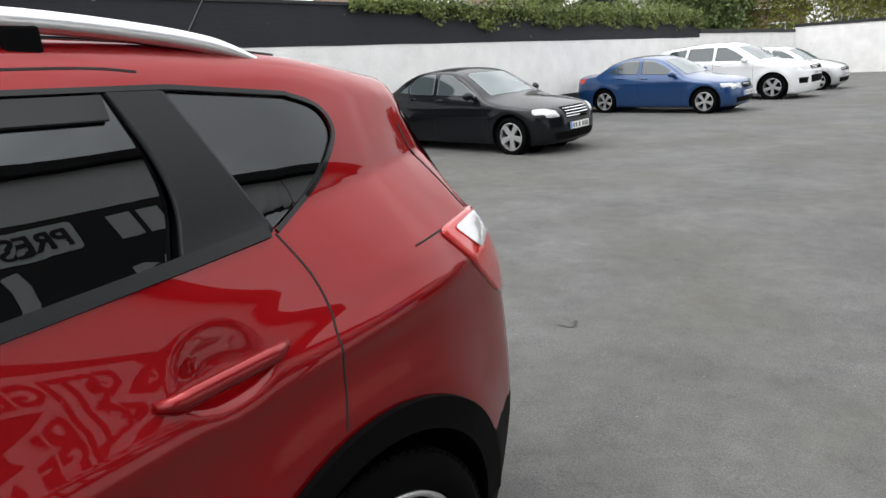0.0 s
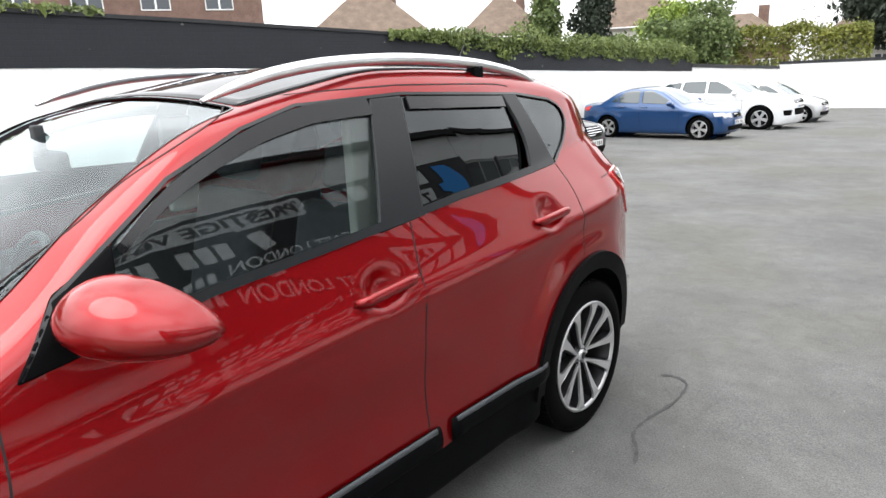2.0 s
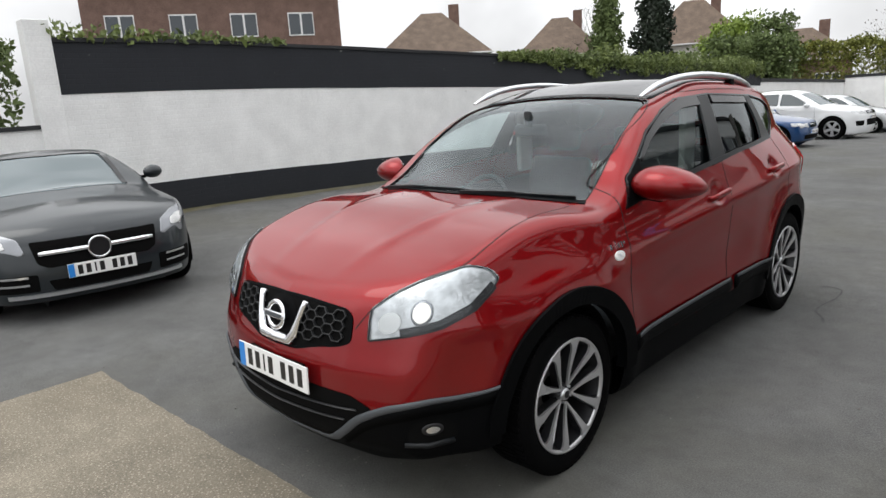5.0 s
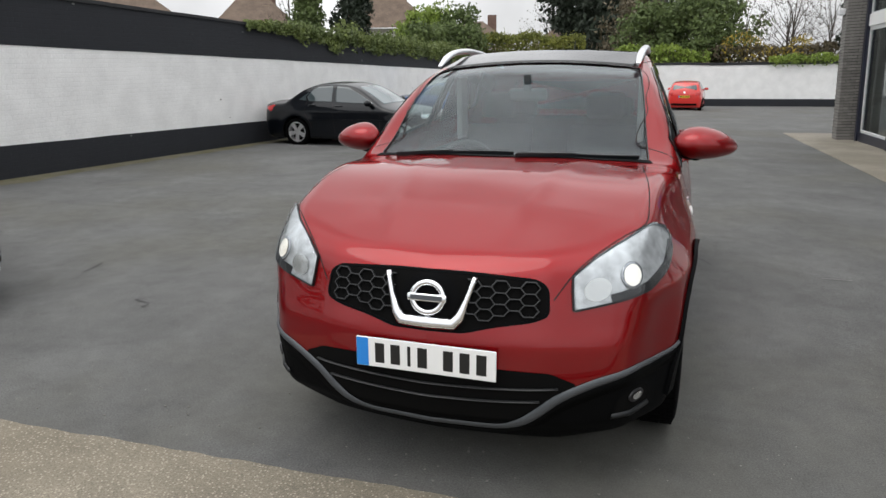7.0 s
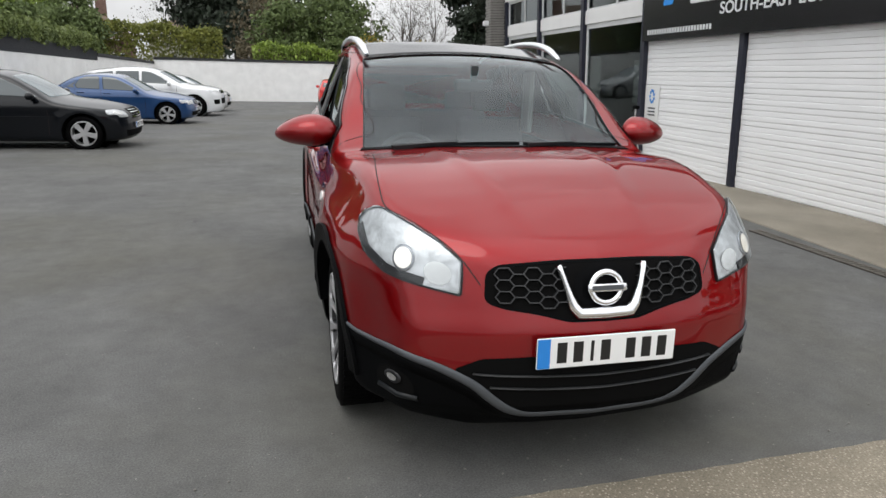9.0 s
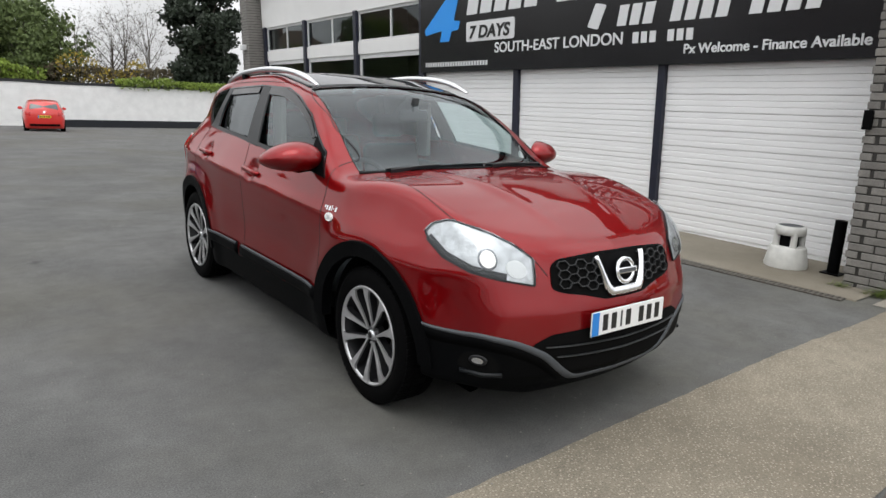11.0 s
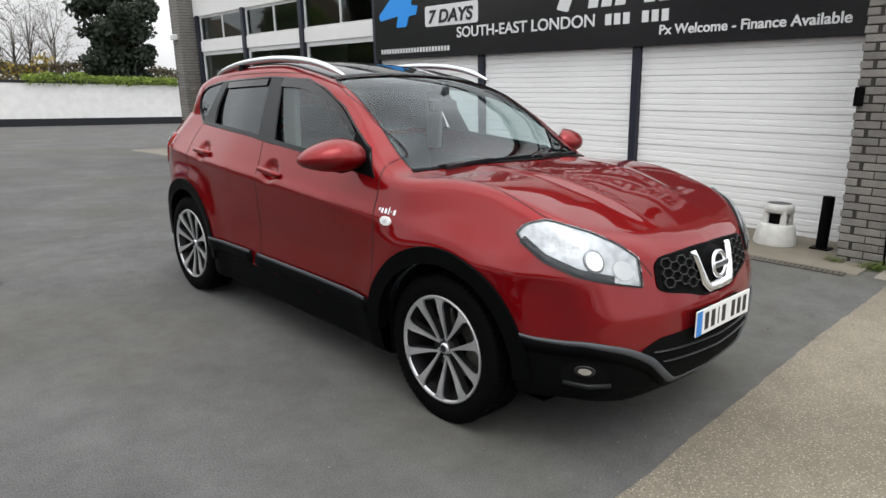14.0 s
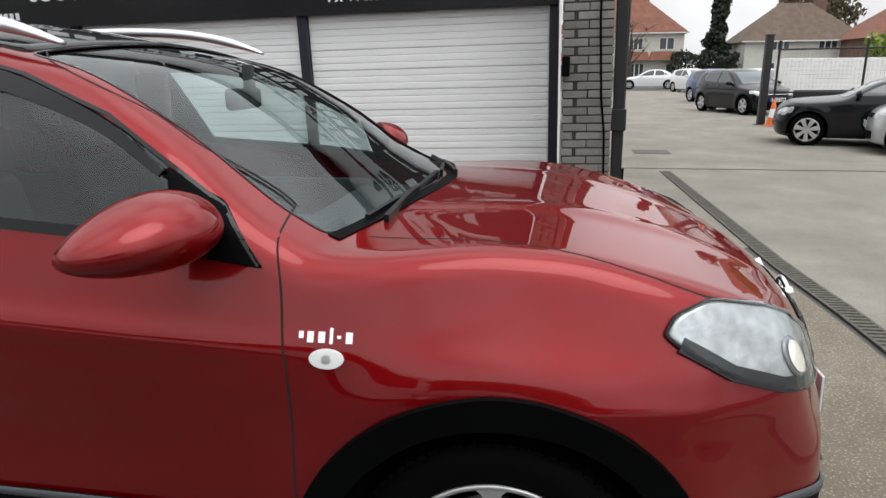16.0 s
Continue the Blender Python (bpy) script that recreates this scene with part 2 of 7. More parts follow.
def prism(outline, thick, bm=None):
    """A flat outline [(x, y)] in the xy plane, pulled to the thickness along z."""
    t = bmesh.new()
    lo = [t.verts.new((x, y, 0)) for x, y in outline]
    hi = [t.verts.new((x, y, thick)) for x, y in outline]
    n = len(outline)
    t.faces.new(lo[::-1])
    t.faces.new(hi)
    for i in range(n):
        t.faces.new((lo[i], lo[(i + 1) % n], hi[(i + 1) % n], hi[i]))
    return merge(bm, t)


def spline(pts, n=8, closed=False):
    """Catmull-Rom through points of any dimension, n steps a span."""
    P = [np.array(p, float) for p in pts]
    m = len(P)
    out = []
    for i in range(m if closed else m - 1):
        if closed:
            p0, p1, p2, p3 = P[i - 1], P[i], P[(i + 1) % m], P[(i + 2) % m]
        else:
            p0, p1, p2, p3 = P[max(i - 1, 0)], P[i], P[i + 1], P[min(i + 2, m - 1)]
        for k in range(n):
            t = k / n
            out.append(0.5 * (2 * p1 + (p2 - p0) * t + (2 * p0 - 5 * p1 + 4 * p2 - p3) * t * t + (3 * p1 - p0 - 3 * p2 + p3) * t ** 3))
    if not closed:
        out.append(P[-1])
    return [tuple(float(c) for c in p) for p in out]


def rounded(pts, r, n=5):
    """A closed polygon with its corners rounded; r may be a list."""
    out = []
    m = len(pts)
    for i in range(m):
        p = np.array(pts[i], float)
        a = np.array(pts[i - 1], float) - p
        b = np.array(pts[(i + 1) % m], float) - p
        rr = r[i] if isinstance(r, (list, tuple)) else r
        la, lb = np.linalg.norm(a), np.linalg.norm(b)
        d = min(rr, la * 0.48, lb * 0.48)
        q0, q1 = p + a / la * d, p + b / lb * d
        for k in range(n + 1):
            t = k / n
            out.append(tuple(float(c) for c in (1 - t) ** 2 * q0 + 2 * t * (1 - t) * p + t * t * q1))
    return out


def densify(pts, step, closed=True):
    out = []
    m = len(pts)
    for i in range(m if closed else m - 1):
        a, b = np.array(pts[i], float), np.array(pts[(i + 1) % m], float)
        k = max(1, int(math.ceil(np.linalg.norm(b - a) / step)))
        for j in range(k):
            out.append(tuple(float(c) for c in a + (b - a) * j / k))
    if not closed:
        out.append(tuple(pts[-1]))
    return out


def text_bm(body, size, depth=0.002, shear=0.0, width=None, bold=0.0):
    """Letters of the built-in font as a mesh in the xy plane, from the origin to the right; squeezed to width."""
    cu = bpy.data.curves.new("letters", "FONT")
    cu.body, cu.size, cu.extrude, cu.shear, cu.offset = body, size, depth, shear, bold * size
    ob = bpy.data.objects.new("letters", cu)
    scene.collection.objects.link(ob)
    bpy.context.view_layer.update()
    me = bpy.data.meshes.new_from_object(ob.evaluated_get(bpy.context.evaluated_depsgraph_get()))
    bm = bmesh.new()
    bm.from_mesh(me)
    bpy.data.objects.remove(ob)
    bpy.data.curves.remove(cu)
    bpy.data.meshes.remove(me)
    x0, x1 = min(v.co.x for v in bm.verts), max(v.co.x for v in bm.verts)
    s = width / (x1 - x0) if width else 1
    for v in bm.verts:
        v.co.x = (v.co.x - x0) * s
    return bm


# ---- car bodies: rounded solids between a side, a top, a front and a rear surface ----
from mathutils.bvhtree import BVHTree


def smooth_curve(pts):
    """A smooth function through (t, value) pairs."""
    t = np.array([p[0] for p in pts], float)
    v = np.array([p[1] for p in pts], float)
    h, d = np.diff(t), np.diff(v) / np.diff(t)
    m = np.zeros(len(t))
    m[0], m[-1] = d[0], d[-1]
    for i in range(1, len(t) - 1):
        if d[i - 1] * d[i] > 0:
            w1, w2 = 2 * h[i] + h[i - 1], h[i] + 2 * h[i - 1]
            m[i] = (w1 + w2) / (w1 / d[i - 1] + w2 / d[i])

    def f(x):
        x = np.asarray(x, float)
        i = np.clip(np.searchsorted(t, x) - 1, 0, len(t) - 2)
        s = np.clip((x - t[i]) / h[i], -0.5, 1.5)
        s2, s3 = s * s, s ** 3
        y = (2 * s3 - 3 * s2 + 1) * v[i] + (s3 - 2 * s2 + s) * h[i] * m[i] + (-2 * s3 + 3 * s2) * v[i + 1] + (s3 - s2) * h[i] * m[i + 1]
        return np.where(x < t[0], v[0] + m[0] * (x - t[0]), np.where(x > t[-1], v[-1] + m[-1] * (x - t[-1]), y))
    return f


def smax(a, b, k):
    h = np.maximum(k - np.abs(a - b), 0) / k
    return np.maximum(a, b) + h * h * k * 0.25


class Shell:
    """The outer skin of a car: front at -y, z up from the ground, halves alike."""

    def __init__(self, side, top, front, rear, floor=0.2, axis=((-1.3, 0.62), (1.4, 0.72)), res=(70, 190, 200), k=(0.05, 0.06)):
        self.side, self.top, self.front, self.rear, self.floor, self.axis, self.k = side, top, front, rear, floor, axis, k
        (ya, za), (yb, zb) = axis
        nc, nb, nt = res
        O, D = [], []
        th = np.linspace(0, 2 * math.pi, 2 * nt, endpoint=False)
        rows = [(ya, za, ph, -1) for ph in np.linspace(0, math.pi / 2, nc + 1)[1:-1]]
        rows += [(ya + (yb - ya) * i / nb, za + (zb - za) * i / nb, math.pi / 2, 0) for i in range(nb + 1)]
        rows += [(yb, zb, ph, 1) for ph in np.linspace(math.pi / 2, 0, nc + 1)[1:-1]]
        for y, z, ph, s in rows:
            o = np.tile([0.0, y, z], (len(th), 1))
            d = np.stack([np.sin(th) * math.sin(ph), np.full(len(th), s * math.cos(ph)), np.cos(th) * math.sin(ph)], 1)
            O.append(o)
            D.append(d)
        poles_o = np.array([[0, ya, za], [0, yb, zb]], float)
        poles_d = np.array([[0, -1, 0], [0, 1, 0]], float)
        Oa, Da = np.concatenate(O + [poles_o]), np.concatenate(D + [poles_d])
        lo, hi = np.zeros(len(Oa)), np.full(len(Oa), 3.0)
        for _ in range(34):
            mid = (lo + hi) / 2
            out = self.field(Oa + Da * mid[:, None]) > 0
            hi = np.where(out, mid, hi)
            lo = np.where(out, lo, mid)
        P = Oa + Da * hi[:, None]
        n, w = len(rows), len(th)
        F = [(i * w + j, (i + 1) * w + j, (i + 1) * w + (j + 1) % w, i * w + (j + 1) % w) for i in range(n - 1) for j in range(w)]
        F += [(n * w, j, (j + 1) % w) for j in range(w)]
        F += [(n * w + 1, (n - 1) * w + (j + 1) % w, (n - 1) * w + j) for j in range(w)]
        self.P, self.F = P, F
        self.tree = BVHTree.FromPolygons([tuple(p) for p in P], F)

    def field(self, p):
        x, y, z = np.abs(p[:, 0]), p[:, 1], p[:, 2]
        k1, k2 = self.k
        g = smax(x - self.side(y, z), z - self.top(x, y), k1)
        g = smax(g, self.front(x, z) - y, k2)
        g = smax(g, y - self.rear(x, z), k2)
        return smax(g, (self.floor(x, y) if callable(self.floor) else self.floor) - z, 0.04)

    def hit(self, p, d):
        """Where a ray from outside, through p along d, meets the skin."""
        d = Vector(d).normalized()
        q, n, _, _ = self.tree.ray_cast(Vector(p) - d * 1.2, d, 4)
        if q is None:
            q, n, _, _ = self.tree.find_nearest(Vector(p))
        return q, (n if n.dot(d) < 0 else -n)

    def patch(self, outline, way, lift=0.002, thick=0.0, rings=(1, .93, .8, .62, .42, .2), bm=None):
        """A panel that lies on the skin inside an outline of places, laid on along way (a vector or a function)."""
        t = bmesh.new()
        c = sum((Vector(p) for p in outline), Vector()) / len(outline)
        fn = way if callable(way) else (lambda p: way)

        def on(p, h):
            q, nn = self.hit(p, fn(p))
            return q + nn * (h(p) if callable(h) else h)
        R = []
        for s in rings:
            R.append([t.verts.new(on(c + (Vector(p) - c) * s, lift)) for p in outline])
        m = t.verts.new(on(c, lift))
        n = len(outline)
        for a, b in zip(R, R[1:]):
            for i in range(n):
                t.faces.new((a[i], a[(i + 1) % n], b[(i + 1) % n], b[i]))
        for i in range(n):
            t.faces.new((R[-1][i], R[-1][(i + 1) % n], m))
        if thick:
            low = [t.verts.new(on(Vector(p), lift - thick)) for p in outline]
            for i in range(n):
                t.faces.new((R[0][(i + 1) % n], R[0][i], low[i], low[(i + 1) % n]))
        return merge(bm, t)

    def strip(self, line, way, width, lift=0.001, thick=0.002, closed=False, bm=None, round_=False):
        """A band of some width along a line of places on the skin; width may be a list."""
        t = bmesh.new()
        fn = way if callable(way) else (lambda p: way)
        Q = [self.hit(p, fn(Vector(p))) for p in line]
        n = len(Q)
        if n > 8:
            Q = [(q, sum((Q[min(max(i + k, 0), n - 1)][1] for k in range(-3, 4)), Vector()).normalized()) for i, (q, _) in enumerate(Q)]
        rows = []
        for i, (q, nn) in enumerate(Q):
            a = Q[i - 1][0] if i or closed else q
            b = Q[(i + 1) % n][0] if i < n - 1 or closed else q
            s = (b - a).cross(nn)
            s = s.normalized() if s.length > 1e-9 else Vector((1, 0, 0))
            w = (width[i] if isinstance(width, (list, tuple)) else width) / 2
            base, up = q + nn * lift, nn * thick
            if round_:
                rows.append([t.verts.new(base + s * w * math.cos(a2) + up * math.sin(a2)) for a2 in np.linspace(0, math.pi, 7)])
            else:
                rows.append([t.verts.new(base + v) for v in (s * w - nn * (lift + .002), s * w + up, -s * w + up, -s * w - nn * (lift + .002))])
        for i in range(n if closed else n - 1):
            a, b = rows[i], rows[(i + 1) % n]
            for j in range(len(a) - 1):
                t.faces.new((a[j], b[j], b[j + 1], a[j + 1]))
        if not closed:
            t.faces.new(rows[0])
            t.faces.new(rows[-1][::-1])
        return merge(bm, t)

    def body(self, holes=(), discs=(), classify=None, tops=()):
        """The skin as a bmesh, cut open inside side-view outlines [(y, z)] and wheel discs (y, z, r); classify gives material indices."""
        P = self.P.copy()
        inside = np.zeros(len(P), int) - 1
        target = P.copy()
        sidey = np.abs(P[:, 0]) > 0.4
        for hi_, (ax, poly) in enumerate([((1, 2), h) for h in holes] + [((0, 1), h) for h in tops]):
            A = np.array(poly, float)
            B = np.roll(A, -1, 0)
            y, z = P[:, ax[0]], P[:, ax[1]]
            ins = np.zeros(len(P), bool)
            for (ay, az), (by, bz) in zip(A, B):
                c = ((az > z) != (bz > z)) & (y < (by - ay) * (z - az) / (bz - az + 1e-12) + ay)
                ins ^= c
            ins &= sidey if ax == (1, 2) else P[:, 2] > .9
            ids = np.nonzero(ins)[0]
            if len(ids) == 0:
                continue
            q = P[ids][:, list(ax)]
            best = np.full(len(ids), 1e9)
            near = q.copy()
            for a, b in zip(A, B):
                d = b - a
                s = np.clip(((q - a) @ d) / (d @ d + 1e-12), 0, 1)
                r = a + s[:, None] * d
                dist = ((q - r) ** 2).sum(1)
                m = dist < best
                best[m], near[m] = dist[m], r[m]
            inside[ids] = 200 if ax == (0, 1) else hi_
            target[np.ix_(ids, list(ax))] = near
        for y0, z0, r in discs:
            dy, dz = P[:, 1] - y0, P[:, 2] - z0
            rad = np.hypot(dy, dz)
            ins = (rad < r) & (np.abs(P[:, 0]) > 0.35)
            ids = np.nonzero(ins)[0]
            inside[ids] = 100
            target[ids, 1] = y0 + dy[ids] / (rad[ids] + 1e-9) * r
            target[ids, 2] = z0 + dz[ids] / (rad[ids] + 1e-9) * r
        keep = []
        for f in self.F:
            g = inside[list(f)]
            if g.min() >= 0:
                continue
            keep.append(f)
        used = np.zeros(len(P), bool)
        for f in keep:
            used[list(f)] = True
        move = np.nonzero(used & (inside >= 0))[0]
        for i in move:
            s = 1 if P[i, 0] > 0 else -1
            if inside[i] == 200:
                q, _, _, _ = self.tree.ray_cast(Vector((target[i, 0], target[i, 1], 3)), Vector((0, 0, -1)))
                P[i] = q
                continue
            q, _, _, _ = self.tree.ray_cast(Vector((s * 2, target[i, 1], target[i, 2])), Vector((-s, 0, 0)))
            P[i] = q if q is not None else (P[i, 0], target[i, 1], target[i, 2])
        idx = -np.ones(len(P), int)
        idx[used] = np.arange(used.sum())
        me = bpy.data.meshes.new("shell")
        me.from_pydata([tuple(p) for p in P[used]], [], [tuple(int(idx[i]) for i in f) for f in keep])
        if classify:
            C = np.array([P[list(f)].mean(0) for f in keep])
            me.polygons.foreach_set("material_index", classify(C).astype(np.int32))
        bm = bmesh.new()
        bm.from_mesh(me)
        bpy.data.meshes.remove(me)
        return bm


def side_places(pts, s, x=0.9):
    """Side-view (y, z) pairs as places beside the car; s is +1 or -1."""
    return [Vector((s * x, y, z)) for y, z in pts]


def tyre_bm(R, w, rim):
    """A tyre about the x axis, with rounded shoulders."""
    h = w / 2
    prof = [(rim, -h * .78), (rim + .012, -h * .9), (rim + (R - rim) * .45, -h), (R - .03, -h * .96), (R - .01, -h * .86), (R - .004, -h * .7),
            (R - .004, h * .7), (R - .01, h * .86), (R - .03, h * .96), (rim + (R - rim) * .45, h), (rim + .012, h * .9), (rim, h * .78)]
    return lathe(prof, 64)


def tread_bm(R, w, blocks=72):
    """The tread blocks round a tyre."""
    h = w / 2
    bm = bmesh.new()
    for i in range(blocks):
        a = 2 * math.pi * i / blocks
        for x0, x1, o in ((-h * .84, -h * .42, 0), (-h * .36, h * .36, .5), (h * .42, h * .84, 0)):
            t = box(x0, x1, -.0105, .0105, R - .012, R, bm=None)
            merge(bm, t, Matrix.Rotation(a + o * 2 * math.pi / blocks, 4, "X"))
    return bm


def simple_wheel(parent, name, m, R, w, rim, spokes, material, twin=False):
    """A road wheel: tyre, rim with spokes; the outside faces +x in its own space."""
    wheel = new(name)
    wheel.parent = parent
    wheel.matrix_basis = m
    h = w / 2
    prof = [(rim, -h * .78), (rim + .012, -h * .9), (rim + (R - rim) * .45, -h), (R - .02, -h * .95), (R, -h * .75), (R, h * .75), (R - .02, h * .95),
            (rim + (R - rim) * .45, h), (rim + .012, h * .9), (rim, h * .78)]
    part("tyre", lathe(prof, 40), M["rubber"], wheel, smooth=True)
    bm = lathe([(rim + .004, h * .8), (rim - .014, h * .84), (rim - .02, h * .6), (rim - .03, -h * .6)], 40)
    cyl((h * .3, 0, 0), (h * .74, 0, 0), rim * .24, rim * .2, 20, bm)
    for i in range(spokes):
        a = 2 * math.pi * i / spokes
        for da in ((-.11, .11) if twin else (0,)):
            wd = .020 if twin else .040
            t = box(h * .42, h * .72, -wd, wd, rim * .15, rim - .012, .005)
            for v in t.verts:
                v.co.y *= 1 + .5 * (v.co.z / rim - .4)
            merge(bm, t, Matrix.Rotation(a + da, 4, "X"))
    part("rim", bm, material, wheel)
    # near-black disc closes the rim: shade between the spokes put into colour
    bm = lathe([(.001, -h * .2), (rim - .03, -h * .2)], 24)
    part("brake_disc", bm, M["recess_shade"], wheel)
    return wheel


# ---- the red crossover ----
_zc = smooth_curve([(-2.4, 0.687), (-2.25, 0.763), (-2.12, 0.847), (-1.95, 0.934), (-1.7, 1.033), (-1.4, 1.099), (-1.1, 1.117), (-1, 1.128), (-0.88, 1.177), (-0.6, 1.364), (-0.3, 1.51), (-0.14, 1.548), (0.1, 1.589), (0.45, 1.632), (0.9, 1.618), (1.4, 1.563), (1.75, 1.488), (2.2, 1.407)])
_base = smooth_curve([(0.1, 0.81), (0.2, 0.842), (0.3, 0.862), (0.42, 0.876), (0.58, 0.885), (0.72, 0.883), (0.8, 0.883), (0.87, 0.886), (0.95, 0.875), (1.03, 0.846), (1.09, 0.823), (1.3, 0.740), (1.49, 0.650), (1.58, 0.603), (1.75, 0.505)])
_taper = smooth_curve([(-2.4, 0.402), (-2.1, 0.235), (-1.9, 0.13), (-1.7, 0.044), (-1.5, 0.016), (-1.3, 0.002), (-1, -0.016), (0.6, -0.019), (1, -0.006), (1.3, 0.009), (1.55, 0.026), (1.8, 0.086), (2, 0.163), (2.2, 0.256)])
_gtaper = smooth_curve([(-1.4, 0.018), (-1, -0.007), (-0.6, -0.014), (-0.2, -0.01), (0.2, -0), (0.8, 0.02), (1.2, 0.05), (1.55, 0.086), (1.9, 0.135), (2.2, 0.165)])


HANDLES = ((.123, .993), (1.03, 1.035))


def hero_side(y, z):
    lift = np.clip((z - .45) / .35, 0, 1) * .075 * np.clip(y - .1, -1.6, 1.6)
    zz = z - lift
    up = np.clip((zz - .9) / .25, 0, 1)
    x = _base(zz) - _taper(y) - up * _gtaper(y)
    # shoulder line over the handles, flares over the wheels, and the waist of the doors
    x = x + .012 * np.exp(-((z - (.905 + .055 * (y + .4))) / .035) ** 2) * np.clip((y + 1.0) / .5, 0, 1) * np.clip((1.8 - y) / .4, 0, 1)
    for yw in (-1.315, 1.315):
        r = np.hypot(y - yw, z - .345)
        x = x + .022 * np.exp(-((r - .47) / .10) ** 2)
    x = x - .022 * np.exp(-((z - .60) / .14) ** 2) * np.exp(-((y + .05) / .6) ** 4)
    for y0, z0 in HANDLES:
        x = x - .022 * np.exp(-(((y - y0) / .066) ** 2 + ((z - z0) / .052) ** 2) ** 2)
    return x


def hero_top(x, y):
    hood = np.clip((-y - .86) / .46, 0, 1)
    hood = hood * hood * (3 - 2 * hood)
    shift = .062 * (x / .65) ** 2 * np.clip((y + 1.25) / .2, 0, 1) * np.clip((.3 - y) / .4, 0, 1)
    z = _zc(y - shift)
    z = z - .030 * (x / .6) ** 2 * (1 - hood) - hood * .012 * (x / .62) ** 2
    xr = .20 + .17 * np.clip((y + 2.1) / 1.0, 0, 1.2)
    ridge = .005 * np.exp(-((x - xr) / .05) ** 2) + .005 / (1 + np.exp((x - xr) / .025))
    fade = np.clip((y + 2.12) / .5, 0, 1)
    return z + ridge * hood * fade * fade * (3 - 2 * fade)


_fc = smooth_curve([(0.12, -2), (0.2, -2.051), (0.27, -2.109), (0.34, -2.162), (0.48, -2.177), (0.6, -2.170), (0.7, -2.141), (0.78, -2.114), (0.84, -2.090), (0.95, -2.016), (1.1, -1.801)])
_fx = smooth_curve([(0, 0), (0.2, 0.014), (0.39, 0.041), (0.49, 0.070), (0.6, 0.107), (0.68, 0.142), (0.76, 0.205), (0.82, 0.29), (0.9, 0.6)])
_rc = smooth_curve([(0.15, 2.047), (0.3, 2.121), (0.5, 2.179), (0.75, 2.162), (0.9, 2.138), (1.05, 2.073), (1.2, 1.985), (1.4, 1.906), (1.48, 1.886), (1.52, 1.899), (1.6, 1.878)])
_rx = smooth_curve([(0, 0), (0.3, 0.029), (0.5, 0.071), (0.62, 0.111), (0.72, 0.162), (0.8, 0.282), (0.9, 0.546)])


def hero_floor(x, y):
    """Underside: lowest along the middle, rising behind the bumper corners."""
    return .2 + .07 * np.clip((x - .45) / .25, 0, 1) * np.clip((-1.4 - y) / .2, 0, 1)


hero = Shell(hero_side, hero_top, lambda x, z: _fc(z) + _fx(x), lambda x, z: _rc(z) - _rx(x), hero_floor, ((-1.35, .60), (1.45, .78)), (80, 210, 210), (.055, .05))

DLO = rounded([(-.79, 1.058), (-.379, 1.113), (.276, 1.157), (.556, 1.178), (1.05, 1.200), (1.232, 1.209), (1.36, 1.263), (1.44, 1.318), (1.482, 1.37), (1.462, 1.42), (1.39, 1.452),
               (1.13, 1.487), (.45, 1.522), (.036, 1.510), (-.16, 1.462), (-.39, 1.37), (-.58, 1.250)], [.02, .3, .3, .3, .15, .06, .1, .1, .05, .05, .08, .2, .3, .2, .15, .15, .15])
WS = rounded([(-.690, -.905), (-.5, -.968), (-.31, -1.012), (0, -1.056), (.31, -1.012), (.5, -.968), (.690, -.905), (.662, -.70), (.615, -.30), (.590, -.105), (.3, -.11), (0, -.112), (-.3, -.11), (-.590, -.105), (-.615, -.30), (-.662, -.70)],
             [.03, .1, .1, .1, .1, .1, .03, .1, .1, .03, .1, .1, .1, .03, .1, .1], 3)
ARCH = ((-1.315, .345, .402), (1.315, .345, .402))
WAY = {1: (-1, 0, 0), -1: (1, 0, 0)}
_lip = smooth_curve([(0, .300), (.25, .296), (.335, .340), (.44, .425), (.55, .498), (.64, .526), (.72, .524), (.80, .530), (.9, .547)])


def hero_zones(C):
    x, y, z = np.abs(C[:, 0]), C[:, 1], C[:, 2]
    low = (z < .395) & (y > -1.5)
    nose = (y < -1.35) & (z < _lip(x) - .022)
    tail = (y > 1.6) & (z < .52)
    nose = nose | (y < -1.9) & (z < .505 - .45 * np.clip(x - .42, 0, 1)) & (x < .48) & (z < _lip(x) + .18)
    under = z < .215
    return np.where(low | nose | tail | under, 1, 0)


suv = thing("red_crossover_car", "glossy dark red crossover car with silver roof rails parked on asphalt", "car")
body = part("body", hero.body([DLO], ARCH, hero_zones, [WS]), [M["red"], M["plastic"]], suv, "dark red painted body with black lower cladding", True)


def for_sides(fn):
    for s in (1, -1):
        fn(s)


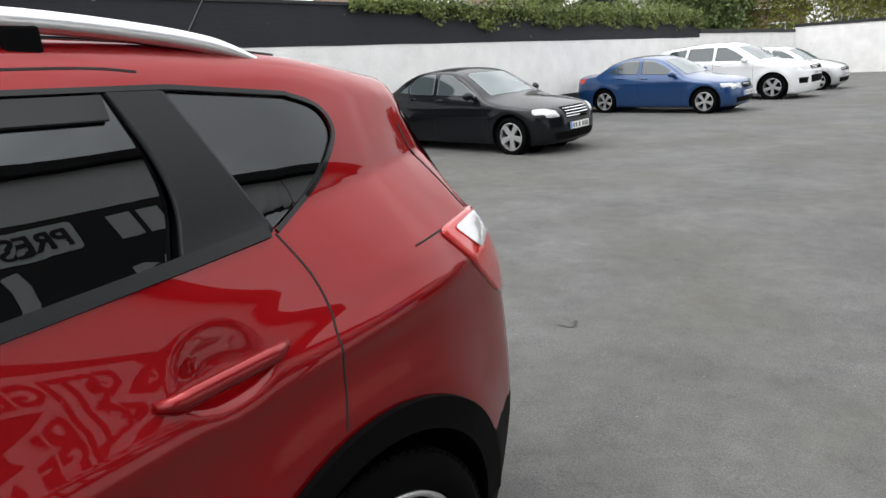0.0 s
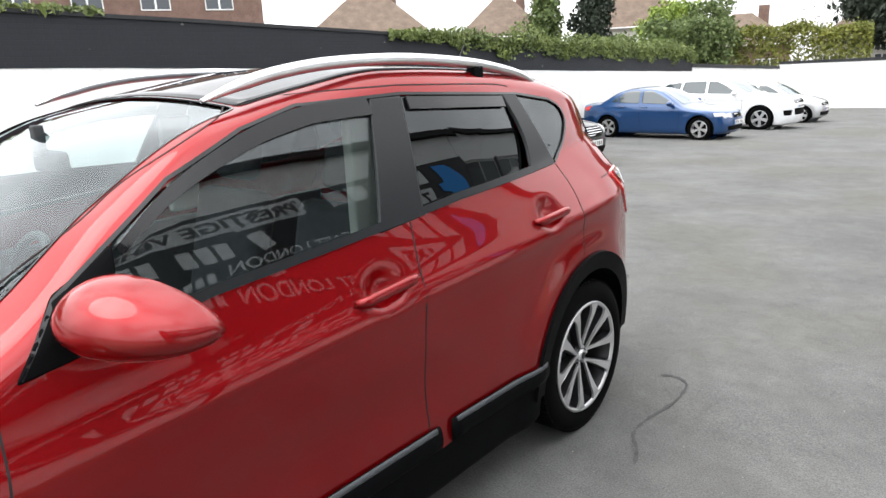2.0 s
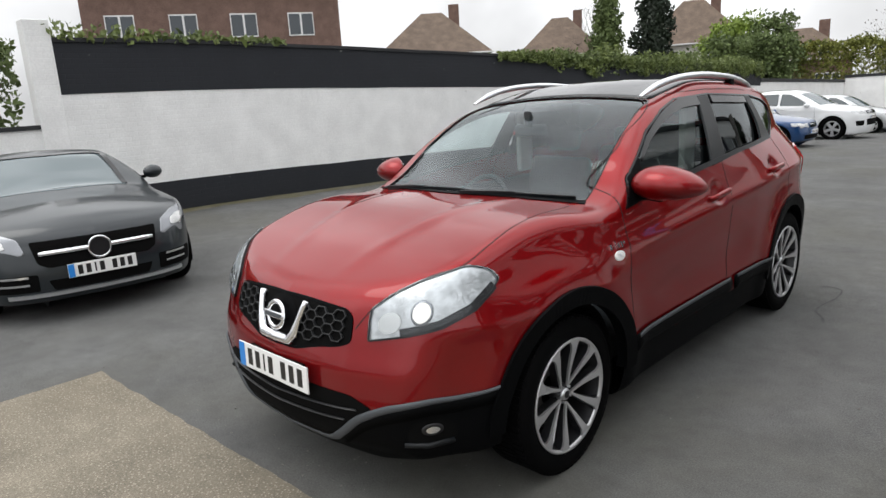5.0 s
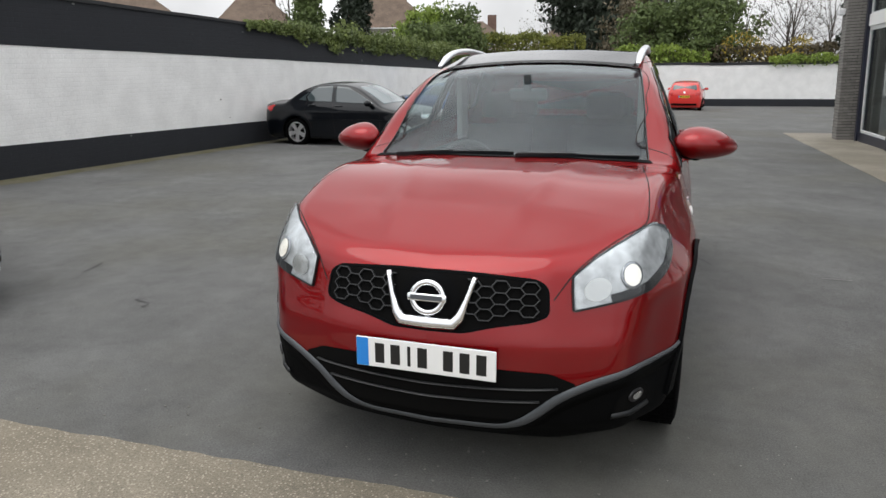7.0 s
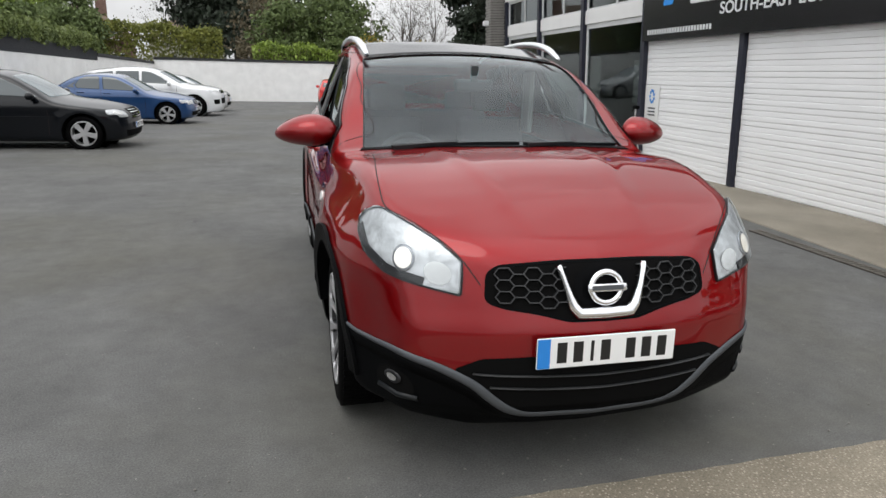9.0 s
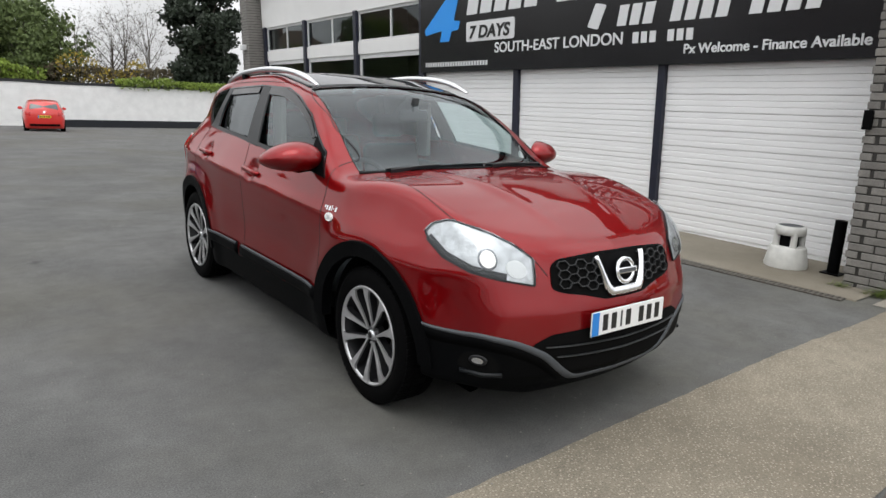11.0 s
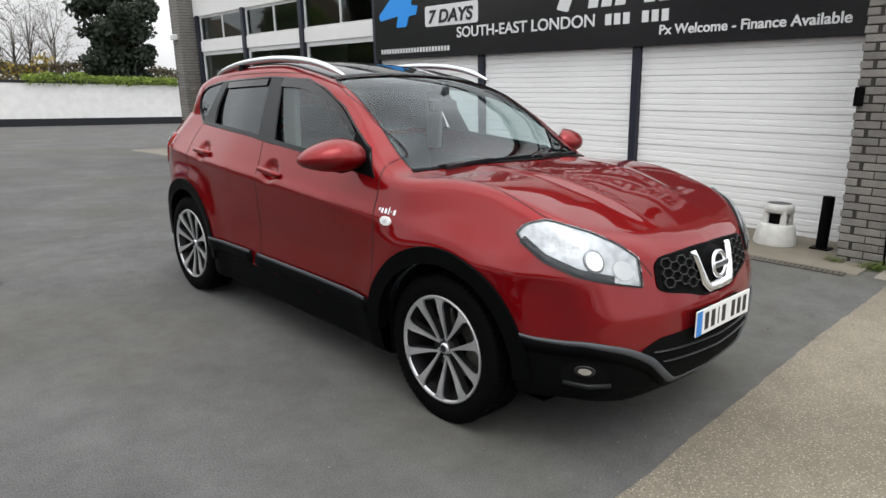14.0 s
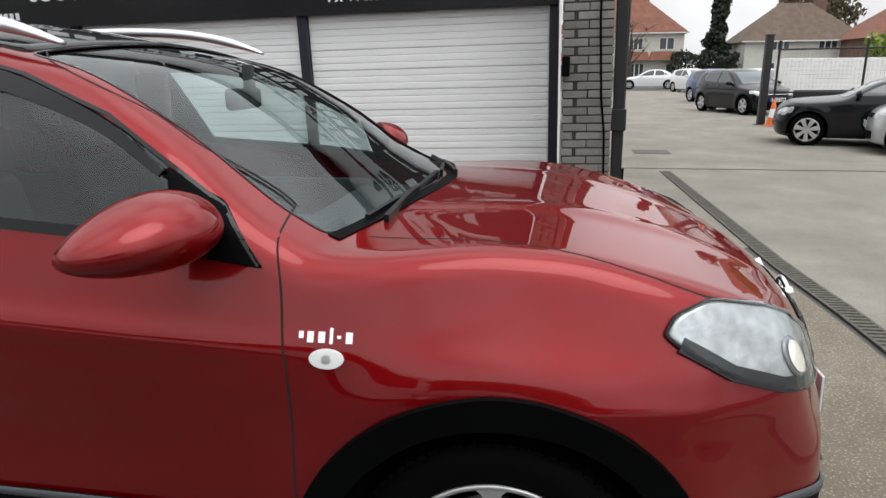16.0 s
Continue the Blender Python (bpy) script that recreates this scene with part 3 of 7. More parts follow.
def hero_side_parts(s):
    w = WAY[s]
    pl = lambda pts, step=.03: side_places(densify(pts, step), s)
    ln = lambda pts, step=.03: side_places(densify(pts, step, False), s)
    # panes a little inside the skin
    front = rounded([(-.60, 1.083), (.19, 1.146), (.315, 1.522), (.036, 1.508), (-.16, 1.460), (-.39, 1.368), (-.565, 1.258)], [.02, .01, .01, .1, .1, .1, .05])
    reard = rounded([(.365, 1.160), (1.03, 1.196), (1.066, 1.30), (1.055, 1.385), (1.02, 1.492), (.455, 1.520)], [.01, .02, .1, .1, .02, .01])
    quart = rounded([(1.222, 1.212), (1.36, 1.265), (1.44, 1.320), (1.478, 1.37), (1.458, 1.416), (1.39, 1.448), (1.11, 1.486)], [.02, .1, .1, .05, .05, .08, .01])
    inset = lambda p: -.004 - .030 * min(1, max(0, (1.50 - p.z) / .38))
    part("front_window", hero.patch(pl(front), w, inset), M["glass"], suv, "lightly tinted front side window", True)
    part("rear_window", hero.patch(pl(reard), w, inset), M["glass_dark"], suv, "dark privacy side window", True)
    part("quarter_window", hero.patch(pl(quart), w, -.004), M["glass_dark"], suv, "dark privacy quarter window", True)
    # black pillars, mirror corner, weather strip
    bp = [(.168, 1.140), (.362, 1.156), (.452, 1.524), (.318, 1.524)]
    part("door_pillar", hero.patch(pl(bp), w, .003, .012), M["satin_black"], suv, "satin black pillar trim", True)
    cp = rounded([(1.035, 1.196), (1.238, 1.209), (1.118, 1.492), (1.018, 1.498), (1.057, 1.39), (1.070, 1.30)], [.02, .02, .01, .01, .1, .1])
    part("door_pillar", hero.patch(pl(cp), w, .004, .014), M["satin_black"], suv, "satin black pillar trim", True)
    tri = rounded([(-.80, 1.052), (-.60, 1.080), (-.555, 1.262), (-.69, 1.185)], .012)
    part("mirror_corner", hero.patch(pl(tri), w, .005, .015), M["plastic"], suv, "black plastic mirror corner", True)
    part("weather_strip", hero.strip(ln([(-.62, 1.088), (-.379, 1.119), (.276, 1.163), (.556, 1.185), (1.05, 1.206), (1.22, 1.214)]), w, .026, .002, .006), M["satin_black"], suv, smooth=False)
    part("window_seal", hero.strip(ln([(-.79, 1.058), (-.69, 1.178), (-.58, 1.252), (-.39, 1.372), (-.16, 1.464), (.036, 1.512), (.45, 1.524), (1.13, 1.489), (1.39, 1.453)]), w, .010, .0, .005), M["gloss_black"], suv)
    part("window_seal", hero.strip(side_places(spline([(1.39, 1.452), (1.462, 1.42), (1.482, 1.37), (1.44, 1.318), (1.36, 1.263), (1.24, 1.210)], 6), s), w, .010, .0, .004), M["gloss_black"], suv)
    # smoked wind deflectors
    wl = spline([(-.545, 1.246), (-.385, 1.346), (-.16, 1.434), (.036, 1.480), (.17, 1.490), (.30, 1.493)], 8)
    part("wind_deflector", hero.strip(side_places(wl, s), w, [.020 + .036 * min(1, i / (len(wl) * .55)) for i in range(len(wl))], .003, .003), M["gloss_black"], suv, "smoked plastic wind deflector")
    part("wind_deflector", hero.strip(ln([(.47, 1.493), (1.01, 1.466)]), w, .044, .003, .003), M["gloss_black"], suv, "smoked plastic wind deflector")
    # panel gaps
    seams = ([(-.80, 1.155), (-.837, 1.04), (-.851, .921), (-.865, .796), (-.872, .50)], [(.298, 1.149), (.262, .937), (.257, .62), (.262, .46)],
             [(1.235, 1.207), (1.268, 1.127), (1.272, 1.059), (1.258, 1.003), (1.255, .91), (1.235, .83)], [(1.56, 1.10), (1.67, 1.105), (1.83, 1.11)],
             [(.45, 1.552), (.0, 1.540), (-.18, 1.496), (-.42, 1.395), (-.62, 1.275), (-.80, 1.155)], [(.45, 1.552), (.95, 1.535), (1.09, 1.520)])
    for p in seams:
        part("panel_gap", hero.strip(side_places(spline(p, 8), s), w, .005, .0, .0008), M["gap"], suv)
    # wheel arch trims with lips
    for y0, z0, r in ARCH:
        lo = -.15 * math.pi if y0 < 0 else -.12 * math.pi
        ang = np.linspace(-.02, math.pi + .02, 60)
        pts = [(y0 + (r + .034) * math.cos(a), z0 + (r + .034) * math.sin(a)) for a in ang]
        bm = hero.strip(side_places(pts, s), w, .076, .002, .010)
        inner = []
        for i, a in enumerate(ang):
            q, nn = hero.hit((s * .9, y0 + r * math.cos(a) * 1.0, z0 + r * math.sin(a)), w)
            inner.append((Vector((q.x + s * .008, y0 + (r - .002) * math.cos(a), z0 + (r - .002) * math.sin(a)))))
        vs = [[bm.verts.new(p), bm.verts.new(p - Vector((s * .05, 0, 0)))] for p in inner]
        for a, b in zip(vs, vs[1:]):
            bm.faces.new((a[0], b[0], b[1], a[1]))
        part("wheel_arch_trim", bm, M["plastic"], suv, "black plastic wheel arch trim")
        # liner, near-black so that the arch's shade is in its colour
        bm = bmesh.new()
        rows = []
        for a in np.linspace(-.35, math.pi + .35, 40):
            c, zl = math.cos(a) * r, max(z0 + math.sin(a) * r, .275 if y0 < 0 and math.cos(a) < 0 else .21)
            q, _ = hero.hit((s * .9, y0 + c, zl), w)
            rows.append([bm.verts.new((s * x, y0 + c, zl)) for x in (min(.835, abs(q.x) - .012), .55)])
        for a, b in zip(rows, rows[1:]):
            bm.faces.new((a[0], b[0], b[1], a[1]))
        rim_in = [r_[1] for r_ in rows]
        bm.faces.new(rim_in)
        part("wheel_housing", bm, M["recess_shade"], suv)
    # sill trims
    for a, b in ((-.84, .30), (.36, .93)):
        part("sill_trim", hero.strip(side_places(densify([(a, .437), (b, .437)], .05, False), s), w, .085, .004, .016, round_=True), M["plastic"], suv, "black plastic door sill trim", True)
        # grey strip puts the bright line along the sill's edge into colour
        part("sill_highlight", hero.strip(side_places(densify([(a + .02, .470), (b - .02, .470)], .05, False), s), w, .022, .012, .006, round_=True), M["grey_trim"], suv, "grey strip painted as sill trim highlight", True)
    # door handles with finger recesses
    for y0, z0, sl in ((.123, .995, .075), (1.03, 1.037, .03)):
        line = [(y0 + u, z0 + u * sl) for u in np.linspace(-.125, .125, 15)]
        wd = [.016 + .018 * min(1, (1 - abs(i - 7) / 7) * 3) for i in range(15)]
        ends = [hero.hit((s * .9, a, b), w)[0] for a, b in (line[0], line[-1])]
        bm = bmesh.new()
        rows = []
        for i, (a, b) in enumerate(line):
            c = ends[0].lerp(ends[1], i / 14) + Vector((s * (.004 + .022 * min(1, (1 - abs(i - 7) / 7) * 4)), 0, 0))
            rows.append([bm.verts.new(c + Vector((s * .013 * math.cos(q_), 0, wd[i] / 2 * math.sin(q_)))) for q_ in np.linspace(0, 2 * math.pi, 14, endpoint=False)])
        for a, b in zip(rows, rows[1:]):
            for j in range(14):
                bm.faces.new((a[j], a[(j + 1) % 14], b[(j + 1) % 14], b[j]))
        bm.faces.new(rows[0])
        bm.faces.new(rows[-1][::-1])
        part("door_handle", bm, M["red"], suv, "body-coloured door handle", True)
    # side repeater and model badge, drawn as plain bars
    ov = [(-.952 + .038 * math.cos(a), .876 + .021 * math.sin(a)) for a in np.linspace(0, 2 * math.pi, 28, endpoint=False)]
    part("side_repeater", hero.patch(side_places(ov, s), w, .006, .006), M["plate_white"], suv, "white oval side repeater lamp", True)
    ov = [(-.952 + .010 * math.cos(a), .876 + .009 * math.sin(a)) for a in np.linspace(0, 2 * math.pi, 16, endpoint=False)]
    part("bulb", hero.patch(side_places(ov, s), w, .008), M["satin_metal"], suv, smooth=True)
    for a, b, lo, hgt in ((-1.010, -.990, .908, .022), (-.984, -.972, .917, .006), (-.966, -.956, .906, .032), (-.950, -.930, .908, .022), (-.925, -.906, .908, .022), (-.902, -.888, .916, .014)):
        yy = (a + b) / 2
        part("badge_letter", hero.strip(side_places([(yy, lo), (yy, lo + hgt * .5), (yy, lo + hgt)], s), w, abs(b - a) * .75, .001, .004), M["chrome"], suv)
    # roof rail on three feet
    ra = [(-.20, 1.540), (-.08, 1.578), (.06, 1.608), (.25, 1.628), (.55, 1.634), (.9, 1.614), (1.15, 1.582), (1.30, 1.550), (1.40, 1.512)]
    xs = smooth_curve([(-.20, .585), (.3, .602), (.8, .602), (1.40, .565)])
    cen = [Vector((s * float(xs(y)), y, z)) for y, z in spline(ra, 6)]
    bm = bmesh.new()
    rows = []
    n = len(cen)
    for i, c in enumerate(cen):
        e = min(1, min(i, n - 1 - i) / 7)
        a = .013 + .009 * e
        hgt = .006 + .013 * e
        rows.append([bm.verts.new(c + Vector((math.cos(t) * a, 0, math.sin(t) * hgt))) for t in np.linspace(0, 2 * math.pi, 12, endpoint=False)])
    for a, b in zip(rows, rows[1:]):
        for j in range(12):
            bm.faces.new((a[j], a[(j + 1) % 12], b[(j + 1) % 12], b[j]))
    bm.faces.new(rows[0])
    bm.faces.new(rows[-1][::-1])
    rail = part("roof_rail", bm, M["satin_metal"], suv, "silver roof rail", True)
    for y0 in (.93,):
        x0 = s * float(xs(y0))
        part("rail_foot", box(x0 - .02, x0 + .02, y0 - .03, y0 + .03, 1.545, 1.605, .008), M["plastic"], suv)
    # mirror
    shell = bmesh.new()
    bmesh.ops.create_uvsphere(shell, u_segments=32, v_segments=20, radius=1)
    for v in shell.verts:
        x, y, z = v.co
        if y > 0:
            y *= .12
        x = x * (1 - .12 * z)
        v.co = Vector((x * .172, y * .135, z * (.083 if z > 0 else .077) * (1 - .22 * x * s)))
    shell.transform(pose(s * .942, -.590, 1.147, 0, s * 5, s * 30))
    mirror = part("door_mirror", shell, M["red"], suv, "body-coloured door mirror", True)
    gl = bmesh.new()
    bmesh.ops.create_uvsphere(gl, u_segments=24, v_segments=12, radius=1)
    for v in gl.verts:
        v.co = Vector((v.co.x * .122, v.co.y * .004, v.co.z * .064))
    gl.transform(pose(s * .9315, -.5720, 1.147, 0, s * 5, s * 30))
    part("mirror_glass", gl, M["chrome"], mirror, smooth=True)
    part("mirror_arm", box(s * .845 - .04, s * .845 + .03, -.68, -.60, 1.078, 1.108, .010), M["plastic"], mirror)
    part("mirror_base", tube([(s * .86, -.64, 1.092), (s * .91, -.62, 1.085), (s * .96, -.61, 1.088)], [.018, .022, .012], 10), M["plastic"], mirror, smooth=True)


for_sides(hero_side_parts)


def toward(c):
    c = Vector(c)
    return lambda p: c - Vector(p)


def hero_lamps(s):
    core = toward((s * .25, -1.25, .74))
    pts = [(.492, -2.046, .737), (.486, -2.034, .79), (.484, -2.02, .846), (.545, -1.955, .898), (.62, -1.885, .940), (.717, -1.736, .982), (.758, -1.670, .960), (.784, -1.650, .925),
           (.787, -1.70, .882), (.768, -1.79, .830), (.712, -1.905, .790), (.607, -2.006, .760)]
    ol = [Vector((s * x, y, z)) for x, y, z in rounded(pts, [.008, .02, .008, .02, .02, .025, .015, .012, .02, .04, .03, .03], 3)]
    lamp = part("headlamp", hero.patch(ol, core, .006, .008), M["lamp_bowl"], suv, "clear headlamp with bright reflector", True)
    part("lamp_surround", hero.strip(ol + ol[:1], core, .006, .001, .009), M["satin_black"], lamp)

    def disc(cx, cy, cz, r, lift, mname, nm, r2=None, th=0):
        c = Vector((s * cx, cy, cz))
        u, v = Vector((s * .55, .80, .10)).normalized(), Vector((0, -.05, 1)).normalized()
        o = [c + u * (r2 or r) * math.cos(a) * 1.0 + v * r * math.sin(a) for a in np.linspace(0, 2 * math.pi, 28, endpoint=False)]
        return part(nm, hero.patch(o, core, lift, th, (1, .8, .5, .25)), M[mname], lamp, smooth=True)
    disc(.668, -1.937, .846, .044, .010, "lamp_smoked", "projector_ring", th=.004)
    disc(.668, -1.937, .846, .034, .014, "lamp_glow", "projector_lens")
    disc(.558, -1.99, .805, .036, .009, "lamp_bowl2", "reflector_bowl", .055)
    part("reflector_shade", hero.strip([Vector((s * x, y, z)) for x, y, z in densify(((.782, -1.68, .905), (.768, -1.78, .845), (.715, -1.89, .803), (.61, -1.995, .774)), .04, False)], core, .034, .007, .003), M["alloy_dark"], lamp)
    part("headlamp_lens", hero.patch(ol, core, .016, .006), M["lens"], lamp, "clear lamp cover", True)
    # fog lamp in the cladding
    front = toward((s * .3, -1.2, .42))

    def fdisc(r, rz, lift, mname, nm, th=0, dz=0, parent=None):
        c = Vector((s * .69, -1.93, .405 + dz))
        o = [c + Vector((s * .78, .55, 0)) * r * math.cos(a) + Vector((0, 0, 1)) * rz * math.sin(a) for a in np.linspace(0, 2 * math.pi, 24, endpoint=False)]
        return part(nm, hero.patch(o, front, lift, th, (1, .8, .5, .25)), M[mname], parent or suv, smooth=True)
    # the pocket is a flat sheet, its shade put into the near-black colour
    fog = fdisc(.085, .062, .0015, "recess_shade", "fog_lamp_pocket", dz=-.015)
    fdisc(.036, .022, .010, "alloy_dark", "fog_lamp", .006, .012, fog)
    fdisc(.022, .013, .013, "lamp_bowl2", "fog_lamp_lens", 0, .012, fog)
    part("fog_fin", hero.strip([Vector((s * x, y, z)) for x, y, z in ((.62, -2.0, .36), (.68, -1.95, .352), (.74, -1.88, .358))], front, .022, .004, .010, round_=True), M["satin_black"], fog, smooth=True)
    # tail lamp wrapped round the corner
    back = toward((s * .2, 1.4, .95))
    tl = [Vector((s * x, y, z)) for x, y, z in rounded([(.785, 1.665, 1.108), (.72, 1.86, 1.115), (.60, 2.02, 1.09), (.57, 2.07, .95), (.70, 2.0, .85), (.765, 1.90, .87), (.815, 1.74, 1.007)], .03, 4)]
    tail = part("tail_lamp", hero.patch(tl, back, .008, .012), M["lamp_red"], suv, "red and clear tail lamp", True)
    tc = [Vector((s * x, y, z)) for x, y, z in rounded([(.775, 1.72, 1.095), (.71, 1.89, 1.100), (.70, 1.93, 1.03), (.79, 1.79, 1.03)], .02, 4)]
    part("tail_lamp_insert", hero.patch(tc, back, .011), M["lamp_clear"], tail, smooth=True)
    # bumper to wing gap, tailgate gap
    part("panel_gap", hero.strip([Vector((s * x, y, z)) for x, y, z in spline(((.60, 1.76, 1.36), (.66, 1.83, 1.23), (.705, 1.85, 1.115)), 6)], back, .008, 0, .001), M["gap"], suv)


M["lamp_glow"] = mat("projector_glass", (0.85, 0.82, 0.76), 0.08, 0.3, emit=((1.0, 0.88, 0.70), 0.3), coat=1.0)
M["lamp_bowl2"] = mat("lamp_reflector_bowl", (0.62, 0.62, 0.61), 0.2, 0.8)
for_sides(hero_lamps)
FWD = (0, 1, 0)
DOWN = (0, 0, -1)


def fr(pts, step=.03, closed=True):
    return [Vector((x, -2.1, z)) for x, z in densify(pts, step, closed)]


# grille, chevron and round emblem; the openings' shade is a flat near-black sheet
gr = rounded([(-.408, .812), (-.37, .836), (-.15, .850), (.15, .850), (.37, .836), (.408, .812), (.416, .724), (.36, .703), (.237, .684), (.13, .656), (-.13, .656), (-.237, .684), (-.36, .703), (-.416, .724)],
             [.02, .05, .1, .1, .05, .02, .02, .05, .05, .02, .02, .05, .05, .02], 3)
grille = part("grille", hero.patch(fr(gr), FWD, .002, 0), M["recess_shade"], suv, "black honeycomb grille", True)
part("grille_frame", hero.strip(fr(gr + gr[:1], .02, False), FWD, .010, .0, .004), M["plastic"], grille)
# honeycomb: wide flat-topped cells, three edges of each built as one bar
_low = smooth_curve([(.1, .672), (.237, .695), (.36, .714), (.42, .732)])
for s in (1, -1):
    for col in range(6):
        for row in range(-1, 5):
            cx, cz = .150 + .050 * col, .700 + .037 * row + (.0185 if col % 2 else 0)
            bar = [(cx - .017, cz + .0185), (cx + .017, cz + .0185), (cx + .033, cz), (cx + .017, cz - .0185)]
            bar = [(x, z) for x, z in bar if .128 < x < .402 and _low(x) < z < .838 - .10 * max(0, x - .30)]
            if len(bar) > 1:
                part("grille_bar", hero.strip([Vector((s * x, -2.1, z)) for x, z in bar], FWD, .0038, .005, .008), M["grille_edge"], grille)
cv = [(-.160, .834), (-.138, .765), (-.116, .705), (-.094, .680), (.094, .680), (.116, .705), (.138, .765), (.160, .834)]
chev = [Vector((x, -2.1, z)) for x, z in densify(cv, .02, False)]
part("chrome_chevron", hero.strip(chev, FWD, [.024 + .020 * max(0, min(1, (.76 - p.z) / .07)) for p in chev], .010, .020, round_=True), M["chrome"], grille, "chrome v-shaped grille bar", True)
q, nn = hero.hit((0, -2.1, .768), FWD)
bm = bmesh.new()
rings = []
for i in range(40):
    a = 2 * math.pi * i / 40
    rings.append([bm.verts.new((math.cos(a) * (.056 + .011 * math.cos(b)), -.012 - .009 * math.sin(b), math.sin(a) * (.053 + .011 * math.cos(b)))) for b in np.linspace(0, 2 * math.pi, 10, endpoint=False)])
for i in range(40):
    for j in range(10):
        a, b = rings[i], rings[(i + 1) % 40]
        bm.faces.new((a[j], a[(j + 1) % 10], b[(j + 1) % 10], b[j]))
box(-.072, .072, -.026, -.006, -.0135, .0135, .004, bm)
bm.transform(Matrix.Translation(q + Vector((0, -.012, 0))) @ pose(0, 0, 0, -12))
part("emblem", bm, M["chrome"], grille, "chrome ring emblem with a plain bar", True)
bm = box(-.058, .058, -.0285, -.0255, -.008, .008)
bm.transform(Matrix.Translation(q + Vector((0, -.012, 0))) @ pose(0, 0, 0, -12))
part("emblem_bar", bm, M["grey_trim"], grille)
bp_ = [(.0 + .135 * math.cos(a) * .8, .765 + .080 * math.sin(a)) for a in np.linspace(0, 2 * math.pi, 24, endpoint=False)]
part("emblem_backing", hero.patch([Vector((x, -2.1, z)) for x, z in bp_], FWD, .006), M["plastic"], grille, smooth=True)

# lower intake, its shade a near-black sheet, with slats and the grey bumper lip
lg = rounded([(-.527, .484), (-.43, .529), (-.23, .537), (.23, .537), (.43, .529), (.527, .484), (.44, .432), (.31, .340), (-.31, .340), (-.44, .432)], .02, 3)
intake = part("lower_intake", hero.patch(fr(lg), FWD, .002), M["recess_shade"], suv, "black lower air intake", True)
for z0, hw in ((.462, .460), (.412, .400)):
    part("intake_slat", hero.strip([Vector((x, -2.1, z0 + .012 * (x / hw) ** 2)) for x in np.linspace(-hw, hw, 24)], FWD, .006, .004, .010, round_=True), M["grille_edge"], intake, smooth=True)
lp = [(.87, .543), (.80, .530), (.72, .524), (.64, .526), (.55, .498), (.44, .424), (.335, .338), (.25, .296), (.12, .292)]
lp = [(-x, z) for x, z in lp] + [(0, .291)] + lp[::-1]


def lipway(p):
    return Vector((-p[0] * .9, 1.2 - abs(p[0]), 0))


lpts = [Vector((x, -2.1 + .9 * max(0, abs(x) - .45), z)) for x, z in spline(lp, 6)]
part("bumper_cladding", hero.strip([p - Vector((0, 0, .026)) for p in lpts], lipway, .056, .0015, .004), M["plastic"], suv, "black plastic bumper cladding", True)
part("bumper_lip", hero.strip(lpts, lipway, [.012 + .024 * min(1, max(0, 1.9 * (1 - abs(p.x) / .87))) for p in lpts], .002, .009, round_=True), M["grey_trim"], suv, "grey bumper lip trim", True)
# number plate with bars in place of its characters
def plate(parent, m, back, chars=((.088, .125), (.148, .185), (.212, .225), (.250, .287), (.345, .382), (.405, .442), (.465, .502)), blue=True):
    """A number plate 0.52 by 0.111 in the xz plane, facing -y, with plain bars."""
    p = part("number_plate", box(-.26, .26, -.004, .004, -.0555, .0555, .003), back, parent, "number plate with plain dark bars")
    p.matrix_basis = m
    if blue:
        part("plate_band", box(-.258, -.212, -.0048, -.002, -.053, .053), M["plate_blue"], p)
    for a, b in chars:
        a, b = a - .275, b - .275
        part("plate_bar", box(a, b, -.0050, -.002, -.038, .038, .002), M["ink"], p)
    return p


q, nn = hero.hit((0, -2.1, .560), FWD)
plate(suv, Matrix.Translation(q + Vector((0, -.016, 0))) @ pose(0, 0, 0, -2), M["plate_white"])
part("plate_bracket", box(-.2, .2, q.y - .014, q.y + .02, .515, .605, .004), M["plastic"], suv)
qr, _ = hero.hit((0, 2.1, .80), (0, -1, 0))
plate(suv, Matrix.Translation(qr + Vector((0, .01, 0))) @ pose(0, 0, 0, 0, 0, 180), M["plate_yellow"])


# bonnet gaps, windscreen, roof panel
def topl(pts, step=.03, closed=False):
    return [Vector((x, y, 1.3)) for x, y in densify(pts, step, closed)]


for s in (1, -1):
    bl = spline([(s * .43, -2.065), (s * .488, -2.012), (s * .626, -1.868), (s * .705, -1.76), (s * .713, -1.63), (s * .702, -1.447), (s * .675, -1.182), (s * .665, -.99)], 8)
    part("bonnet_gap", hero.strip([Vector((x, y, 1.3)) for x, y in bl], DOWN, .0045, 0, .0006), M["gap"], suv)
ws = WS
roofp = rounded([(-.583, -.092), (-.3, -.097), (0, -.099), (.3, -.097), (.583, -.092), (.585, .4), (.575, 1.0), (.54, 1.45), (0, 1.52), (-.54, 1.45), (-.575, 1.0), (-.585, .4)], .03, 3)
part("panoramic_roof", hero.patch(topl(roofp, .05, True), DOWN, .004, .004), M["roof_glass"], suv, "black glass panoramic roof", True)
part("windscreen", hero.patch(topl(ws, .05, True), DOWN, -.006), M["screen_glass"], suv, "clear curved windscreen", True)
part("windscreen_seal", hero.strip(topl(ws + ws[:1]), DOWN, .006, .0, .002), M["gloss_black"], suv)
cw = [(-.70, -.915), (-.5, -.986), (-.31, -1.032), (0, -1.076), (.31, -1.032), (.5, -.986), (.70, -.915)]
part("cowl_panel", hero.strip(topl(spline(cw, 5)), DOWN, .035, .001, .003), M["plastic"], suv, "black plastic scuttle panel")
